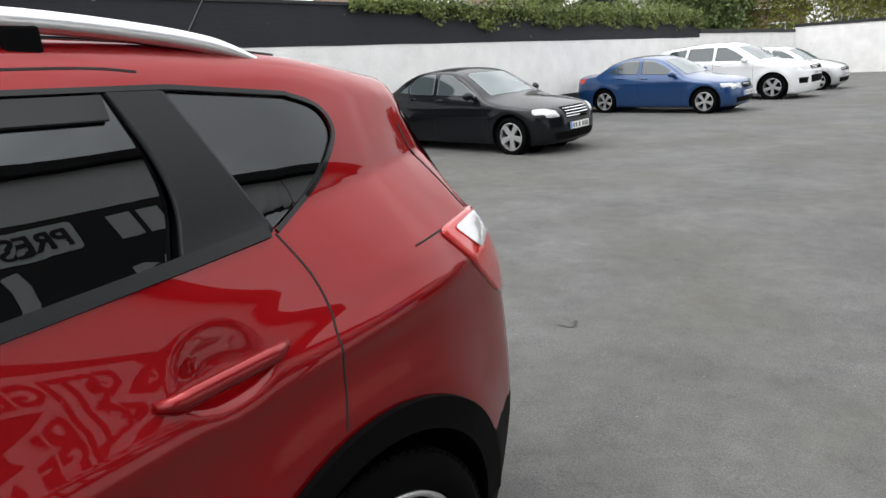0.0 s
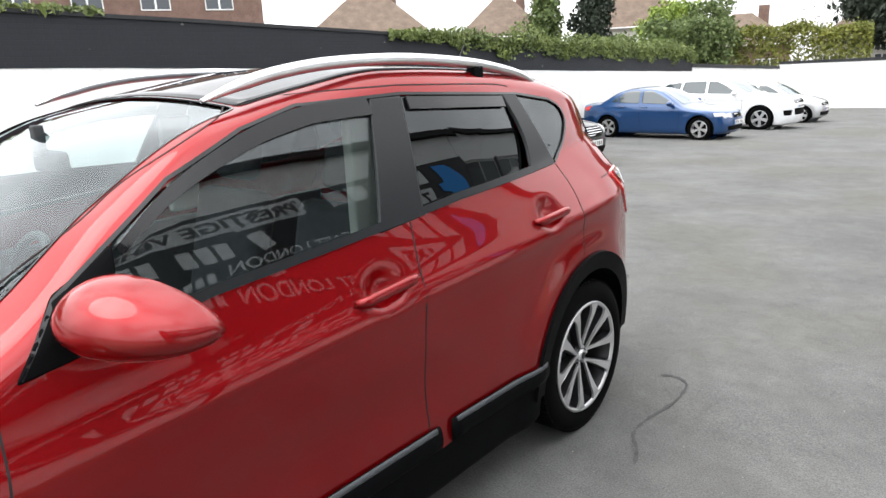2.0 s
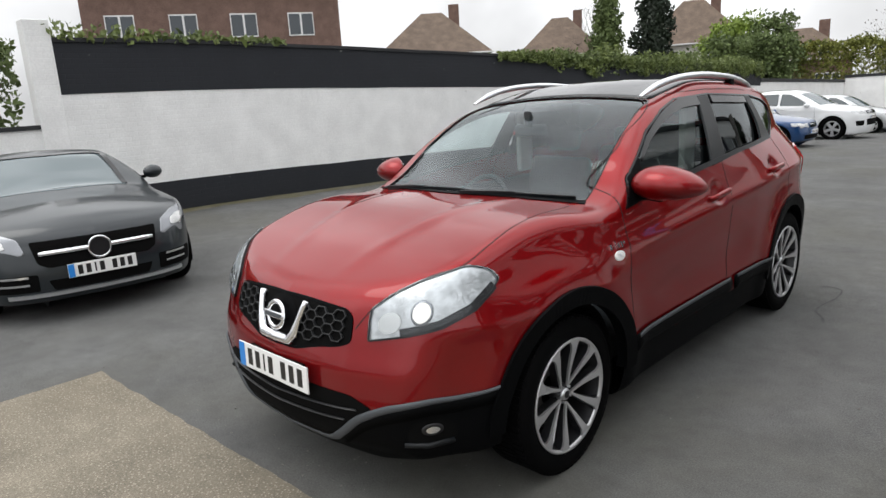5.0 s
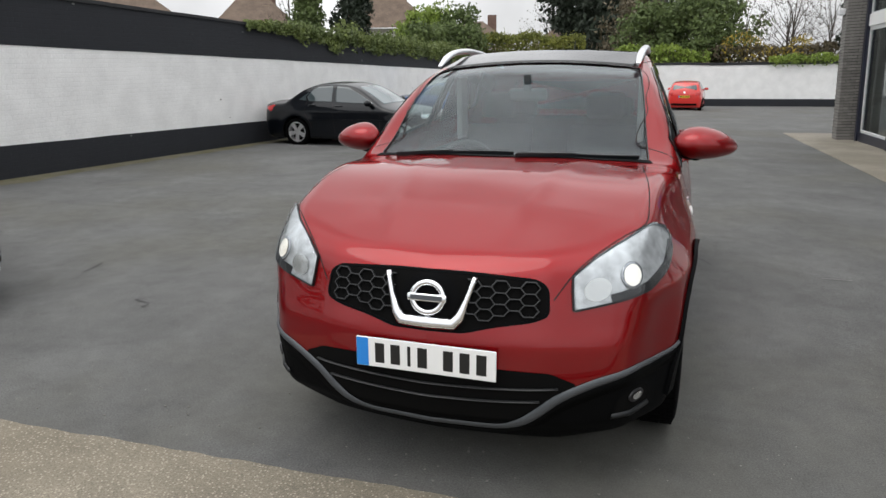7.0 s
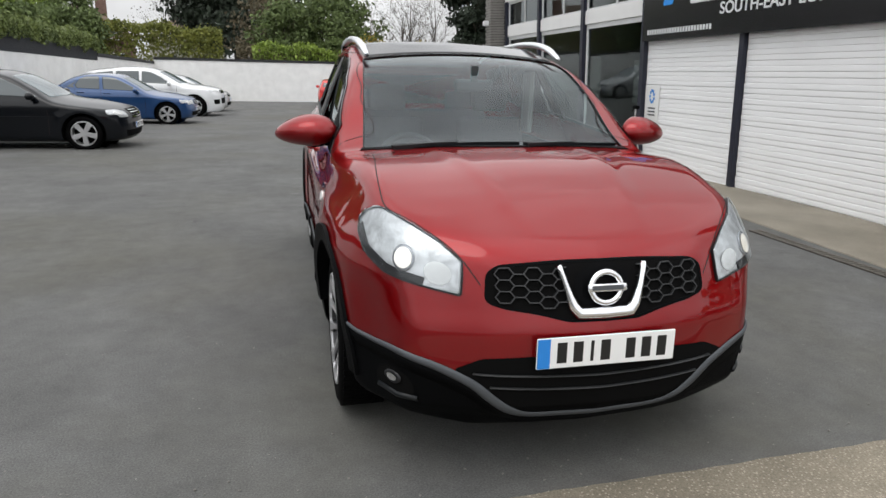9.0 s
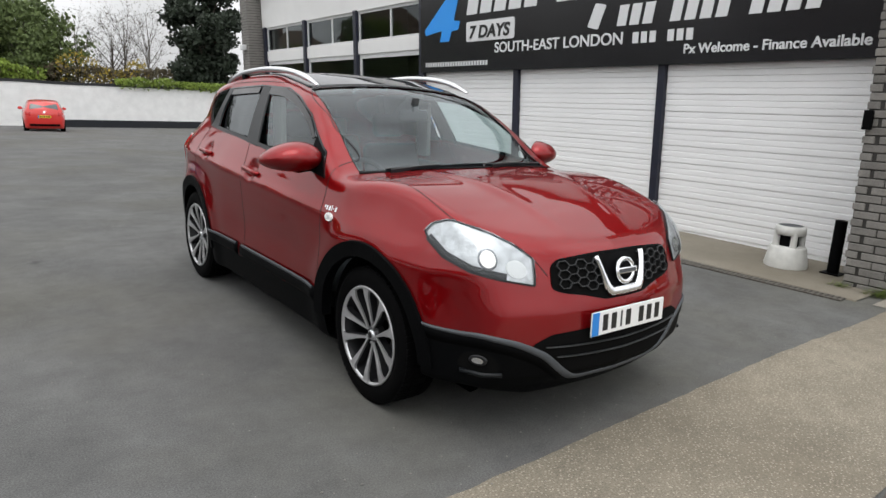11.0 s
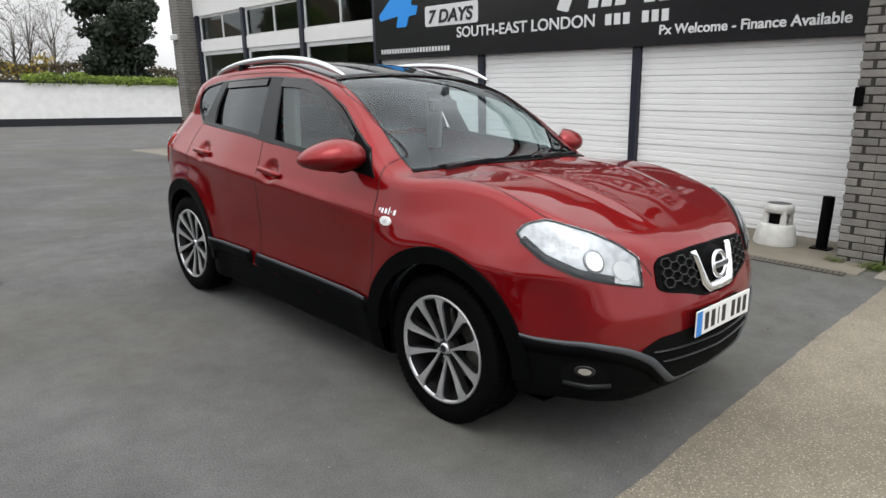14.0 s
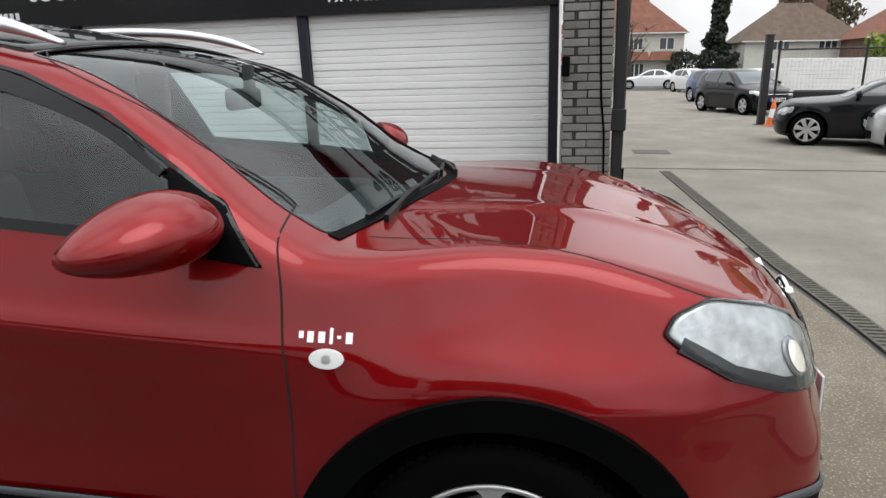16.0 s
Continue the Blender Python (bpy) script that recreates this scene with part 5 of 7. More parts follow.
def wall_run(name, p, q, bands, thick, label):
    """A wall from p to q (x, y) with stacked bands (z0, z1, material, proud); base heights follow the ends."""
    p, q = Vector((*p, 0)), Vector((*q, 0))
    L = (q - p).length
    d = (q - p) / L
    root = thing(name, label, "wall", Matrix.Translation(p) @ Matrix.Rotation(math.atan2(d.y, d.x), 4, "Z"), kind="structure")
    for z0, z1, m_, pr_, nm in bands:
        bm = bmesh.new()
        n = max(2, int(L / .8))
        rows = []
        for i in range(n + 1):
            x = L * i / n
            w = p + d * x
            wob = .012 * noise.noise(Vector((w.x * .7, w.y * .7, z1 * 3)))
            wob0 = .012 * noise.noise(Vector((w.x * .7, w.y * .7, z0 * 3)))
            g = gz(w.x, w.y)
            lo, hi = z0 + wob0 + g, z1 + wob + g
            rows.append([bm.verts.new(c) for c in ((x, -pr_, lo), (x, -pr_, hi), (x, thick, hi), (x, thick, lo))])
        for a, b in zip(rows, rows[1:]):
            for j in range(4):
                bm.faces.new((a[j], a[(j + 1) % 4], b[(j + 1) % 4], b[j]))
        bm.faces.new(rows[0][::-1])
        bm.faces.new(rows[-1])
        part(nm, bm, m_, root)
    return root


wall_run("wall_west", (XW(-.3), -.3), (XW(27), 27), ((-.3, .50, M["blackwall"], .012, "base_band"), (.50, 1.96, M["whitewall"], 0, "brickwork"), (1.96, 2.70, M["blackwall"], .01, "top_band"), (2.70, 2.76, M["coping"], .04, "coping")), .25, "white painted brick wall with black bands")
wall_run("wall_west_low", (XW(27), 27), (XW(39.5), 39.5), ((-.4, 2.12, M["whitewall"], 0, "brickwork"), (2.12, 2.27, M["coping"], .03, "coping")), .25, "low white painted wall with black coping")
wall_run("wall_west_south", (XW(-14), -14), (XW(-.62), -.62), ((-.2, .16, M["blackwall"], .012, "base_band"), (.16, 1.48, M["whitewall"], 0, "brickwork"), (1.48, 1.54, M["coping"], .03, "coping")), .25, "low white painted wall with black base")
bm = box(XW(-.45) - .22, XW(-.45) + .06, -.62, -.28, -.1, 3.0, .01)
single("wall_pillar", bm, M["whitewall"], "white painted brick pillar", "pillar", kind="structure")
wall_run("wall_north", (XW(39.5), 39.5), (25, 39.5), ((-.4, 2.36, M["whitewall"], 0, "brickwork"), (2.36, 2.51, M["coping"], .03, "coping")), .25, "low white painted wall with black coping")
wall_run("wall_north_base", (2.9, 39.46), (25, 39.46), ((-.3, .42, M["blackwall"], .012, "base_band"),), .02, "black painted wall base")

# ---- shop, in its own frame: y along the front, x into the building ----
SHOP = Matrix.Translation((5.03, -.17, -.01)) @ Matrix.Rotation(radians(-.6), 4, "Z") @ PLUMB @ Matrix.Scale(.94, 4)
M["shopwhite"] = mat("white_render", (0.80, 0.80, 0.79), 0.6, vary=0.06, scale=1.5, fine=0.03)
M["shutter"] = mat("white_shutter", (0.89, 0.895, 0.90), 0.42, vary=0.04, scale=1.2, fine=0.02, spec=0.4)
M["navy"] = mat("navy_post", (0.014, 0.016, 0.032), 0.4, vary=0.2, scale=8)
M["signblack"] = mat("sign_black", (0.008, 0.008, 0.010), 0.22, vary=0.2, scale=3)
M["signwhite"] = mat("sign_grey_white", (0.70, 0.71, 0.72), 0.5)
M["signblue"] = mat("sign_blue", (0.02, 0.30, 0.85), 0.4)
M["paleframe"] = mat("pale_window_frame", (0.66, 0.67, 0.67), 0.45, vary=0.1, scale=5)
M["felt"] = mat("roof_edge", (0.022, 0.022, 0.024), 0.8, vary=0.4, scale=6)
# rear wall and floor carry the unlit room's darkness in their colours
M["room"] = mat("showroom_dark_wall", (0.20, 0.19, 0.17), 0.9, vary=0.3, scale=0.8)
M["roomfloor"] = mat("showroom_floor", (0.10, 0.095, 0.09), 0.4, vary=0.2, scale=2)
M["shopglass"] = glass("shop_glass", (0.55, 0.58, 0.57), 0.0, 1.5)
M["greybrick"] = mat("grey_brick", (0.215, 0.205, 0.19), 0.85, vary=0.2, scale=9, fine=0.15, fine_scale=90, bump=0.3, bump_scale=120, rand=0.16)
M["mortar"] = mat("dark_mortar", (0.045, 0.043, 0.040), 0.95, fine=0.2)

shop = thing("wall_shop", "white single-storey showroom front with black posts", "building", SHOP, kind="structure")
part("fascia", box(0, .28, 7.13, 15.45, 3.60, 4.52, .005), M["shopwhite"], shop)
part("fascia", box(0, .28, -1.15, 7.10, 3.66, 4.52, .005), M["shopwhite"], shop)
part("roof_edge", box(-.12, 9, -1.4, 15.6, 4.52, 4.70, .01), M["felt"], shop)
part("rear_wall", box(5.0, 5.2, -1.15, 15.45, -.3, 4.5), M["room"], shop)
part("side_wall", box(.3, 5, -1.35, -1.15, -.3, 4.5), M["shopwhite"], shop)
part("side_wall", box(.3, 5, 15.25, 15.45, -.3, 4.5), M["shopwhite"], shop)
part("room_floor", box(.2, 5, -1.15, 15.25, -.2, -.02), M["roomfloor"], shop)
part("wall_behind_sign", box(.10, .28, -1.15, 7.10, 2.15, 3.66), M["shopwhite"], shop)
part("spandrel", box(0, .2, 7.13, 15.4, 2.66, 2.94, .004), M["shopwhite"], shop)
part("wall_base", box(-.01, .2, 7.13, 15.4, -.25, .10, .004), M["navy"], shop)
for y in (7.17, 9.85, 12.55, 15.22):
    part("post", box(-.05, .10, y - .07, y + .07, -.20, 3.62, .004), M["navy"], shop, "navy painted steel post")
for a, b in ((7.24, 9.78), (9.92, 12.48), (12.62, 15.15)):
    mid = a + (b - a) * .47
    for c, d in ((a, mid), (mid, b)):
        fr_ = part("upper_window", box(.04, .08, c + .02, d - .02, 2.94, 2.98, .003), M["paleframe"], shop, "upper window in a pale frame")
        part("frame", box(.04, .08, c + .02, d - .02, 3.54, 3.60, .003), M["paleframe"], fr_)
        part("frame", box(.03, .09, d - .05, d, 2.94, 3.60, .003), M["paleframe"], fr_)
        part("pane", box(.055, .061, c + .02, d - .04, 2.97, 3.55), M["shopglass"], fr_)
    door = part("shop_window", box(.03, .09, a + .02, a + .09, .08, 2.62, .003), M["paleframe"], shop, "tall showroom window in a pale frame")
    part("frame", box(.03, .09, b - .09, b - .02, .08, 2.62, .003), M["paleframe"], door)
    part("frame", box(.03, .09, a + .02, b - .02, 2.56, 2.66, .003), M["paleframe"], door)
    part("frame", box(.03, .09, a + .02, b - .02, .08, .16, .003), M["paleframe"], door)
    part("pane", box(.056, .062, a + .08, b - .08, .15, 2.57), M["shopglass"], door)
for y, z0, z1, w_ in ((8.2, 1.0, 1.9, 1.0), (10.8, .9, 2.0, 1.2)):
    single("display_board", box(.9, .94, y, y + w_, z0, z1, .004), M["signwhite"], "pale display board inside the showroom window", "board", m=SHOP)
# three roller shutters, each slat a piece
for k, (a, b) in enumerate(((4.465, 7.10), (1.575, 4.335), (-1.25, 1.45))):
    sh = thing("roller_shutter", "white slatted roller shutter, closed", "shutter", SHOP, "roller shutters of the shop")
    part("backing", box(.065, .075, a, b, -.10, 2.2), M["shutter"], sh)
    sm = bmesh.new()
    prof = [(.046, .0), (.0385, .003), (.036, .016), (.036, .058), (.0385, .0715), (.046, .0750)]
    vs = [[sm.verts.new((x, y, z)) for x, z in prof] for y in (a, b)]
    for i in range(len(prof) - 1):
        sm.faces.new((vs[0][i], vs[1][i], vs[1][i + 1], vs[0][i + 1]))
    sme = mesh_of(sm, "slat", M["shutter"])
    for i in range(30):
        o = new("slat", sme)
        o.parent = sh
        o.matrix_basis = pose(.004 * math.sin(i * 2.1 + k), 0, -.065 + i * .0755)
    part("bottom_bar", box(.025, .07, a, b, -.10, -.063, .004), M["shutter"], sh)
for y in (1.512, 4.40):
    part("post", box(-.03, .10, y - .055, y + .055, -.13, 2.2, .004), M["navy"], shop, "navy painted steel post")
part("post", box(-.03, .10, -1.36, -1.262, -.13, 2.2, .004), M["navy"], shop, "navy painted steel post")

# sign board
sign = thing("sign_board", "black shop sign with white lettering and blue shape", "sign", SHOP)
part("board", box(-.09, .06, -1.36, 7.12, 2.20, 3.68, .006), M["signblack"], sign)
TX = Matrix(((0, 0, -1, -.094), (-1, 0, 0, 0), (0, 1, 0, 0), (0, 0, 0, 1)))


def lettering(body, y0, y1, z, size, m_, shear=0.0, lift=0.0, nm="lettering", bold=0.0):
    def extent(s):
        t = text_bm(s, size, .004, shear, None, bold)
        w = max(v.co.x for v in t.verts)
        t.free()
        return w
    k = abs(y0 - y1) / extent(body)
    words = body.split(" ")
    for i, word in enumerate(words):
        w = extent(word)
        x = extent(" ".join(words[:i + 1])) - w
        bm = text_bm(word, size, .004, shear, w * k, bold)
        bm.transform(Matrix.Translation((-lift, y0 - x * k, z)) @ TX)
        part(nm, bm, m_, sign, "sign lettering")


def sign_shape(nm, pts, m_, lift=0.0, label=""):
    bm = prism(pts, .008)
    bm.transform(Matrix.Translation((-lift, 0, 0)) @ Matrix(((0, 0, -1, -.090), (-1, 0, 0, 0), (0, 1, 0, 0), (0, 0, 0, 1))))
    part(nm, bm, m_, sign, label)


def bars(y0, y1, z0, z1, n, m_, fill=.72, slant=.0, gaps=()):
    w = (y0 - y1) / n
    for i in range(n):
        if i in gaps:
            continue
        a = -(y0 - i * w)
        b = a + w * fill
        s = slant * (z1 - z0)
        sign_shape("bar", [(a, z0), (b, z0), (b + s, z1), (a + s, z1)], m_)


sign_shape("blue_shape", rounded([(-6.96, 2.99), (-6.24, 3.53), (-5.88, 3.56), (-6.04, 3.11), (-5.85, 3.09), (-5.9, 2.94), (-6.10, 2.93), (-6.18, 2.75), (-6.46, 2.75), (-6.40, 2.95), (-6.93, 2.89)], .03, 3), M["signblue"], label="bright blue shape")
bars(5.66, 3.80, 3.17, 3.53, 5, M["signwhite"], .78, .22)
sign_shape("panel", rounded([(-5.66, 2.71), (-4.38, 2.71), (-4.38, 3.05), (-5.66, 3.05)], .05, 4), M["signwhite"])
lettering("7 DAYS", 5.56, 4.48, 2.77, .29, M["ink"], .18, .009, bold=.028)
sign_shape("panel", rounded([(-3.46, 3.18), (.92, 3.18), (.96, 3.58), (-3.40, 3.58)], .06, 4), M["signwhite"])
lettering("PRESTIGE VEHICLE SALES", 3.36, -.84, 3.26, .34, M["ink"], .18, .009, bold=.030)
sign_shape("phone_shape", rounded([(-2.80, 2.77), (-2.60, 2.72), (-2.46, 3.05), (-2.66, 3.09)], .03, 3), M["signwhite"])
bars(2.26, -.55, 2.745, 3.02, 13, M["signwhite"], .72, .18, (3, 8))
lettering("SOUTH-EAST LONDON", 4.87, 2.14, 2.50, .235, M["signwhite"], bold=.012)
bars(1.97, .99, 2.50, 2.645, 7, M["signwhite"], .68, 0, (3,))
lettering("Px Welcome - Finance Available", 1.15, -1.06, 2.335, .165, M["signwhite"], bold=.02)
bars(6.93, 5.03, 2.30, 2.38, 24, M["signwhite"], .6)

# pavement in front of the shop
bm = bmesh.new()
rows = []
for i in range(41):
    y = -1.80 + 18.4 * i / 40
    xe = 3.74 + .012 * y
    xi = 5.10 + .010 * y
    z = gz(3.8, y) + .004
    rows.append([bm.verts.new(c) for c in ((xe, y, z - .06), (xe + .012, y, z), (xe + .02, y, z + .008), (xi, y, z + .012))])
for a, b in zip(rows, rows[1:]):
    for j in range(3):
        bm.faces.new((a[j], a[j + 1], b[j + 1], b[j]))
single("pavement", bm, M["paving"], "pale concrete pavement in front of the shop", "pavement", kind="structure")

# things before the shop
def step_stool(m):
    st = thing("step_stool", "off-white round plastic kick stool on the pavement", "stool", m)
    wm = mat("stool_plastic", (.62, .62, .59), .5, vary=.15, scale=12)
    part("base", lathe([(.205, 0), (.21, .03), (.175, .20), (.165, .215), (.001, .218)], 36, "z"), wm, st, smooth=True)
    part("top", lathe([(.001, .425), (.13, .425), (.142, .415), (.15, .34), (.14, .335)], 36, "z"), wm, st, smooth=True)
    part("tread", lathe([(.001, .428), (.115, .4275)], 30, "z"), M["grey_trim"], st)
    for i in range(4):
        a = math.pi / 4 + i * math.pi / 2
        c, s = math.cos(a), math.sin(a)
        part("leg", cyl((.125 * c, .125 * s, .20), (.125 * c, .125 * s, .36), .035, .03, 10), wm, st)
    # near-black sleeve puts the shade between the legs into colour
    part("recess", lathe([(.09, .21), (.09, .36)], 20, "z"), M["recess_shade"], st)
    return st


step_stool(pose(4.46, -.83, -.036))


def bollard(m, h):
    b = thing("bollard", "black painted steel bollard on the pavement", "bollard", m, "bollards by the gate")
    part("tube", lathe([(.055, 0), (.055, h - .01), (.05, h), (.001, h + .004)], 24, "z"), M["plastic"], b, smooth=False)
    part("foot_plate", box(-.09, .09, -.09, .09, 0, .012, .003), M["plastic"], b)


bollard(pose(4.57, -1.25, -.034), .54)
bollard(pose(4.62, -2.04, gz(4.5, -2)), .56)


def brick_pier(name, m, w, d, h, label):
    """A pier of grey bricks w along y and d along x, its bricks one by one on a mortar core."""
    pr_ = thing(name, label, "pier", m, kind="structure")
    part("mortar_core", box(.012, d - .012, .012, w - .012, 0, h), M["mortar"], pr_)
    bh, bl, bw = .063, .2125, .1
    me_l = mesh_of(box(0, bw, 0, bl, 0, bh, .004, seg=1), "brick", M["greybrick"])
    me_s = mesh_of(box(0, bl, 0, bw, 0, bh, .004, seg=1), "brick", M["greybrick"])
    rr = random.Random(3)
    cnt = 0
    rest = bmesh.new()
    for c in range(int(h / .075)):
        z = c * .075
        odd = c % 2
        spots = []
        y = 0 if odd else .1
        while y + bl <= w + .02:
            spots.append((me_l, 0, y))
            y += .2245
        if not odd:
            spots.append((me_s, 0, 0))
            if y < w - .05:
                spots.append((me_s, 0, w - bw))
        x = .1 if odd else .215
        x = .104 if odd else .2165
        while x + bl <= d + .05:
            spots.append((me_s, x, 0))
            spots.append((me_s, x, w - bw))
            x += .2245
        for me, x, y in spots:
            jx, jy = rr.uniform(-.003, .003), rr.uniform(-.003, .003)
            if cnt < 298:
                o = new("brick", me)
                o.parent = pr_
                o.matrix_basis = pose(x + jx, y + jy, z)
                cnt += 1
            else:
                lx, ly = (bw, bl) if me is me_l else (bl, bw)
                box(x, x + lx, y, y + ly, z, z + bh, 0, rest)
    if len(rest.verts):
        tagged(part("upper_bricks", rest, M["greybrick"], pr_), kind="stuff")
    return pr_


brick_pier("brick_pier", pose(4.20, -1.93, -.06, 0, 0, -.6) @ PLUMB, .449, .84, 4.4, "tall grey brick pier at the shop corner")
brick_pier("brick_pier_far", SHOP @ pose(-.42, 15.5, -.25), .55, .95, 5.0, "tall grey brick pier at the shop end")
single("cable", tube([(4.05, -1.74, 4.2), (4.085, -1.77, 2.6), (4.112, -1.77, 1.9), (4.142, -1.81, 1.2), (4.156, -1.85, .9), (4.177, -1.87, .4), (4.19, -1.89, -.03)], .010, 6), M["plastic"], "black cable hanging on the brick pier", "cable")
single("wall_box", box(4.085, 4.146, -1.52, -1.45, 1.40, 1.57, .008), M["plastic"], "small black box on the brick pier", "box")

# weeds at the pier
M["weed"] = mat("weed_leaf", (0.16, 0.22, 0.04), 0.7, vary=0.4, scale=30)


def blades(cx, cy, z, r, n, h, rr, bm):
    for _ in range(n):
        a, d = rr.uniform(0, 6.3), rr.uniform(0, r)
        x, y = cx + d * math.cos(a), cy + d * math.sin(a)
        t = rr.uniform(0, 6.3)
        L, w = h * rr.uniform(.5, 1), .006
        ex, ey = x + math.cos(t) * L * .7, y + math.sin(t) * L * .7
        v = [bm.verts.new(c) for c in ((x - w, y, z), (x + w, y + w, z), (ex, ey, z + L * .8))]
        bm.faces.new(v)


rr = random.Random(8)
bm = bmesh.new()
blades(4.14, -1.85, -.04, .16, 260, .12, rr, bm)
blades(4.12, -1.50, -.04, .10, 120, .08, rr, bm)
blades(4.30, -2.06, -.045, .08, 70, .07, rr, bm)
single("weeds", bm, M["weed"], "green weeds at the foot of the brick pier", "weeds", kind="stuff")


def tripod(m):
    t = thing("tripod", "silver camera tripod standing on the pavement", "tripod", m)
    for i in range(3):
        a = 2 * math.pi * i / 3 + .4
        part("leg", tube([(0, 0, .78), (.28 * math.cos(a), .28 * math.sin(a), 0)], [.014, .009], 8), M["satin_metal"], t)
    part("centre_column", cyl((0, 0, .45), (0, 0, .98), .012, seg=10), M["satin_metal"], t)
    part("head", box(-.04, .04, -.06, .05, .98, 1.04, .01), M["plastic"], t)
    part("pan_handle", tube([(0, .03, 1.0), (.05, .2, .93)], .008, 6), M["plastic"], t)


tripod(Matrix.Translation((4.80, 6.30, gz(3.8, 6.3) + .013)))
poster = thing("poster", "white paper poster with a blue crest on the shutter", "poster", SHOP)
part("sheet", box(.020, .024, 6.60, 7.08, .80, 1.43), M["plate_white"], poster)
for i in range(9):
    a = 2 * math.pi * i / 9
    part("crest", box(.017, .021, 6.84 + .07 * math.cos(a) - .025, 6.84 + .07 * math.cos(a) + .025, 1.24 + .10 * math.sin(a) - .025, 1.24 + .10 * math.sin(a) + .025, .001), M["plate_blue"], poster)
for z in (1.02, .96, .90):
    part("bar", box(.017, .021, 6.72, 6.96, z, z + .025), M["grey_trim"], poster)
for y in (16.45,):
    part("floodlight", box(-.25, -.12, -.9, -.72, 3.72, 3.86, .01), M["plastic"], shop)
single("wall_lamp", box(-.56, -.42, 15.66, 15.86, 3.0, 3.15, .02), M["signwhite"], "small white lamp on the brick pier", "lamp", m=SHOP)


# ---- the other parked cars ----
M["car_window"] = mat("dark_car_window", (0.05, 0.065, 0.07), 0.04, spec=1.0)
M["screen"] = mat("pale_windscreen", (0.10, 0.13, 0.14), 0.05, spec=1.0)


def parked_car(name, label, paint, m, top, W, front, rear, wb, R, windows, screen, back=None, base=None, lamps=(), tails=(), grille=None, intake=None,
               plate_z=None, rear_plate=None, tw=.205, rim=.215, spokes=5, twin=False, belt=.9, rimmat="alloy", seams=(), roofk=.05, nose=None, stern=None, mirror=(-.55, .98),
               group="cars parked in the yard", handles=(), mould=None, far=False, extra=None):
    """A parked car: front at -y from the wheelbase centre, with windows, lamps, grille, plates, mirrors and wheels."""
    zt = smooth_curve(top)
    H = max(v for _, v in top)
    hw_ = W / 2
    bs = smooth_curve(base or [(.1, hw_ * .9), (.25, hw_ * .96), (.45, hw_ * .985), (.65, hw_), (.8, hw_ * .99), (belt, hw_ * .955), (belt + .05, hw_ * .925), (H - .08, hw_ * .72), (H + .1, hw_ * .58)])
    tp = smooth_curve([(front - .1, .34), (front + .2, .14), (front + .55, .035), (front + 1.0, 0), (rear - 1.0, 0), (rear - .5, .035), (rear - .15, .12), (rear + .1, .3)])
    fc = smooth_curve(nose or [(.15, front + .12), (.25, front + .03), (.4, front), (.6, front + .02), (.75, front + .09), (.9, front + .3)])
    rc = smooth_curve(stern or [(.15, rear - .12), (.3, rear - .02), (.55, rear), (.75, rear - .02), (.95, rear - .07), (1.2, rear - .25)])
    fx = smooth_curve([(0, 0), (hw_ * .4, .03), (hw_ * .65, .10), (hw_ * .85, .24), (hw_, .5)])
    rx = smooth_curve([(0, 0), (hw_ * .4, .02), (hw_ * .7, .08), (hw_ * .88, .2), (hw_, .45)])
    wy = wb / 2

    def side(y, z):
        x = bs(z) - tp(y)
        for yw in (-wy, wy):
            x = x + .018 * np.exp(-((np.hypot(y - yw, z - R) - R - .10) / .09) ** 2)
        return x + .008 * np.exp(-((z - (belt - .12)) / .03) ** 2)
    res = (22, 60, 56) if far else (34, 96, 90)
    sh = Shell(side, lambda x, y: zt(y) - roofk * (x / (hw_ * .7)) ** 2, lambda x, z: fc(z) + fx(x), lambda x, z: rc(z) - rx(x), .17,
               ((front + .75, .5), (rear - .75, .55)), res, (.06, .06))
    car = thing(name, label, "car", m, group)
    part("body", sh.body((), ((-wy, R, R + .055), (wy, R, R + .055))), M[paint], car, smooth=True)
    pt = lambda pts, s: [Vector((s * hw_, y, z)) for y, z in densify(rounded(pts, .03, 3), .06)]
    for s in (1, -1):
        w = WAY[s]
        for k, poly in enumerate(windows):
            part("side_window", sh.patch(pt(poly, s), w, .004, .004), M["car_window"], car, smooth=True)
        if not far:
            for p in seams:
                part("panel_gap", sh.strip([Vector((s * hw_, y, z)) for y, z in densify(p, .08, False)], w, .008, 0, .001), M["gap"], car)
            for y, z in handles:
                part("door_handle", sh.strip([Vector((s * hw_, y + u, z)) for u in (-.09, -.03, .03, .09)], w, .03, .006, .02, round_=True), M[paint], car, smooth=True)
            if mould:
                part("side_moulding", sh.strip([Vector((s * hw_, y, mould)) for y in np.linspace(-wy + R + .12, wy - R - .12, 14)], w, .04, .003, .008), M[paint], car)
        core = Vector((s * hw_ * .3, front + 1.0, .6))
        for mm, poly in lamps:
            ol = [Vector((s * x, y, z)) for x, y, z in rounded(poly, .03, 3)]
            lm = part("headlamp", sh.patch(ol, toward(core), .004, .004), M[mm], car, smooth=True)
            if not far:
                c = sum(ol, Vector()) / len(ol)
                rr_ = [c + (p - c) * .42 for p in ol]
                part("lamp_bowl", sh.patch(rr_, toward(core), .009, .004), M["lamp_bowl2"], lm, smooth=True)
        rcore = Vector((s * hw_ * .3, rear - 1.0, .75))
        for mm, poly in tails:
            ol = [Vector((s * x, y, z)) for x, y, z in rounded(poly, .03, 3)]
            part("tail_lamp", sh.patch(ol, toward(rcore), .006, .006), M[mm], car, smooth=True)
        mb = bmesh.new()
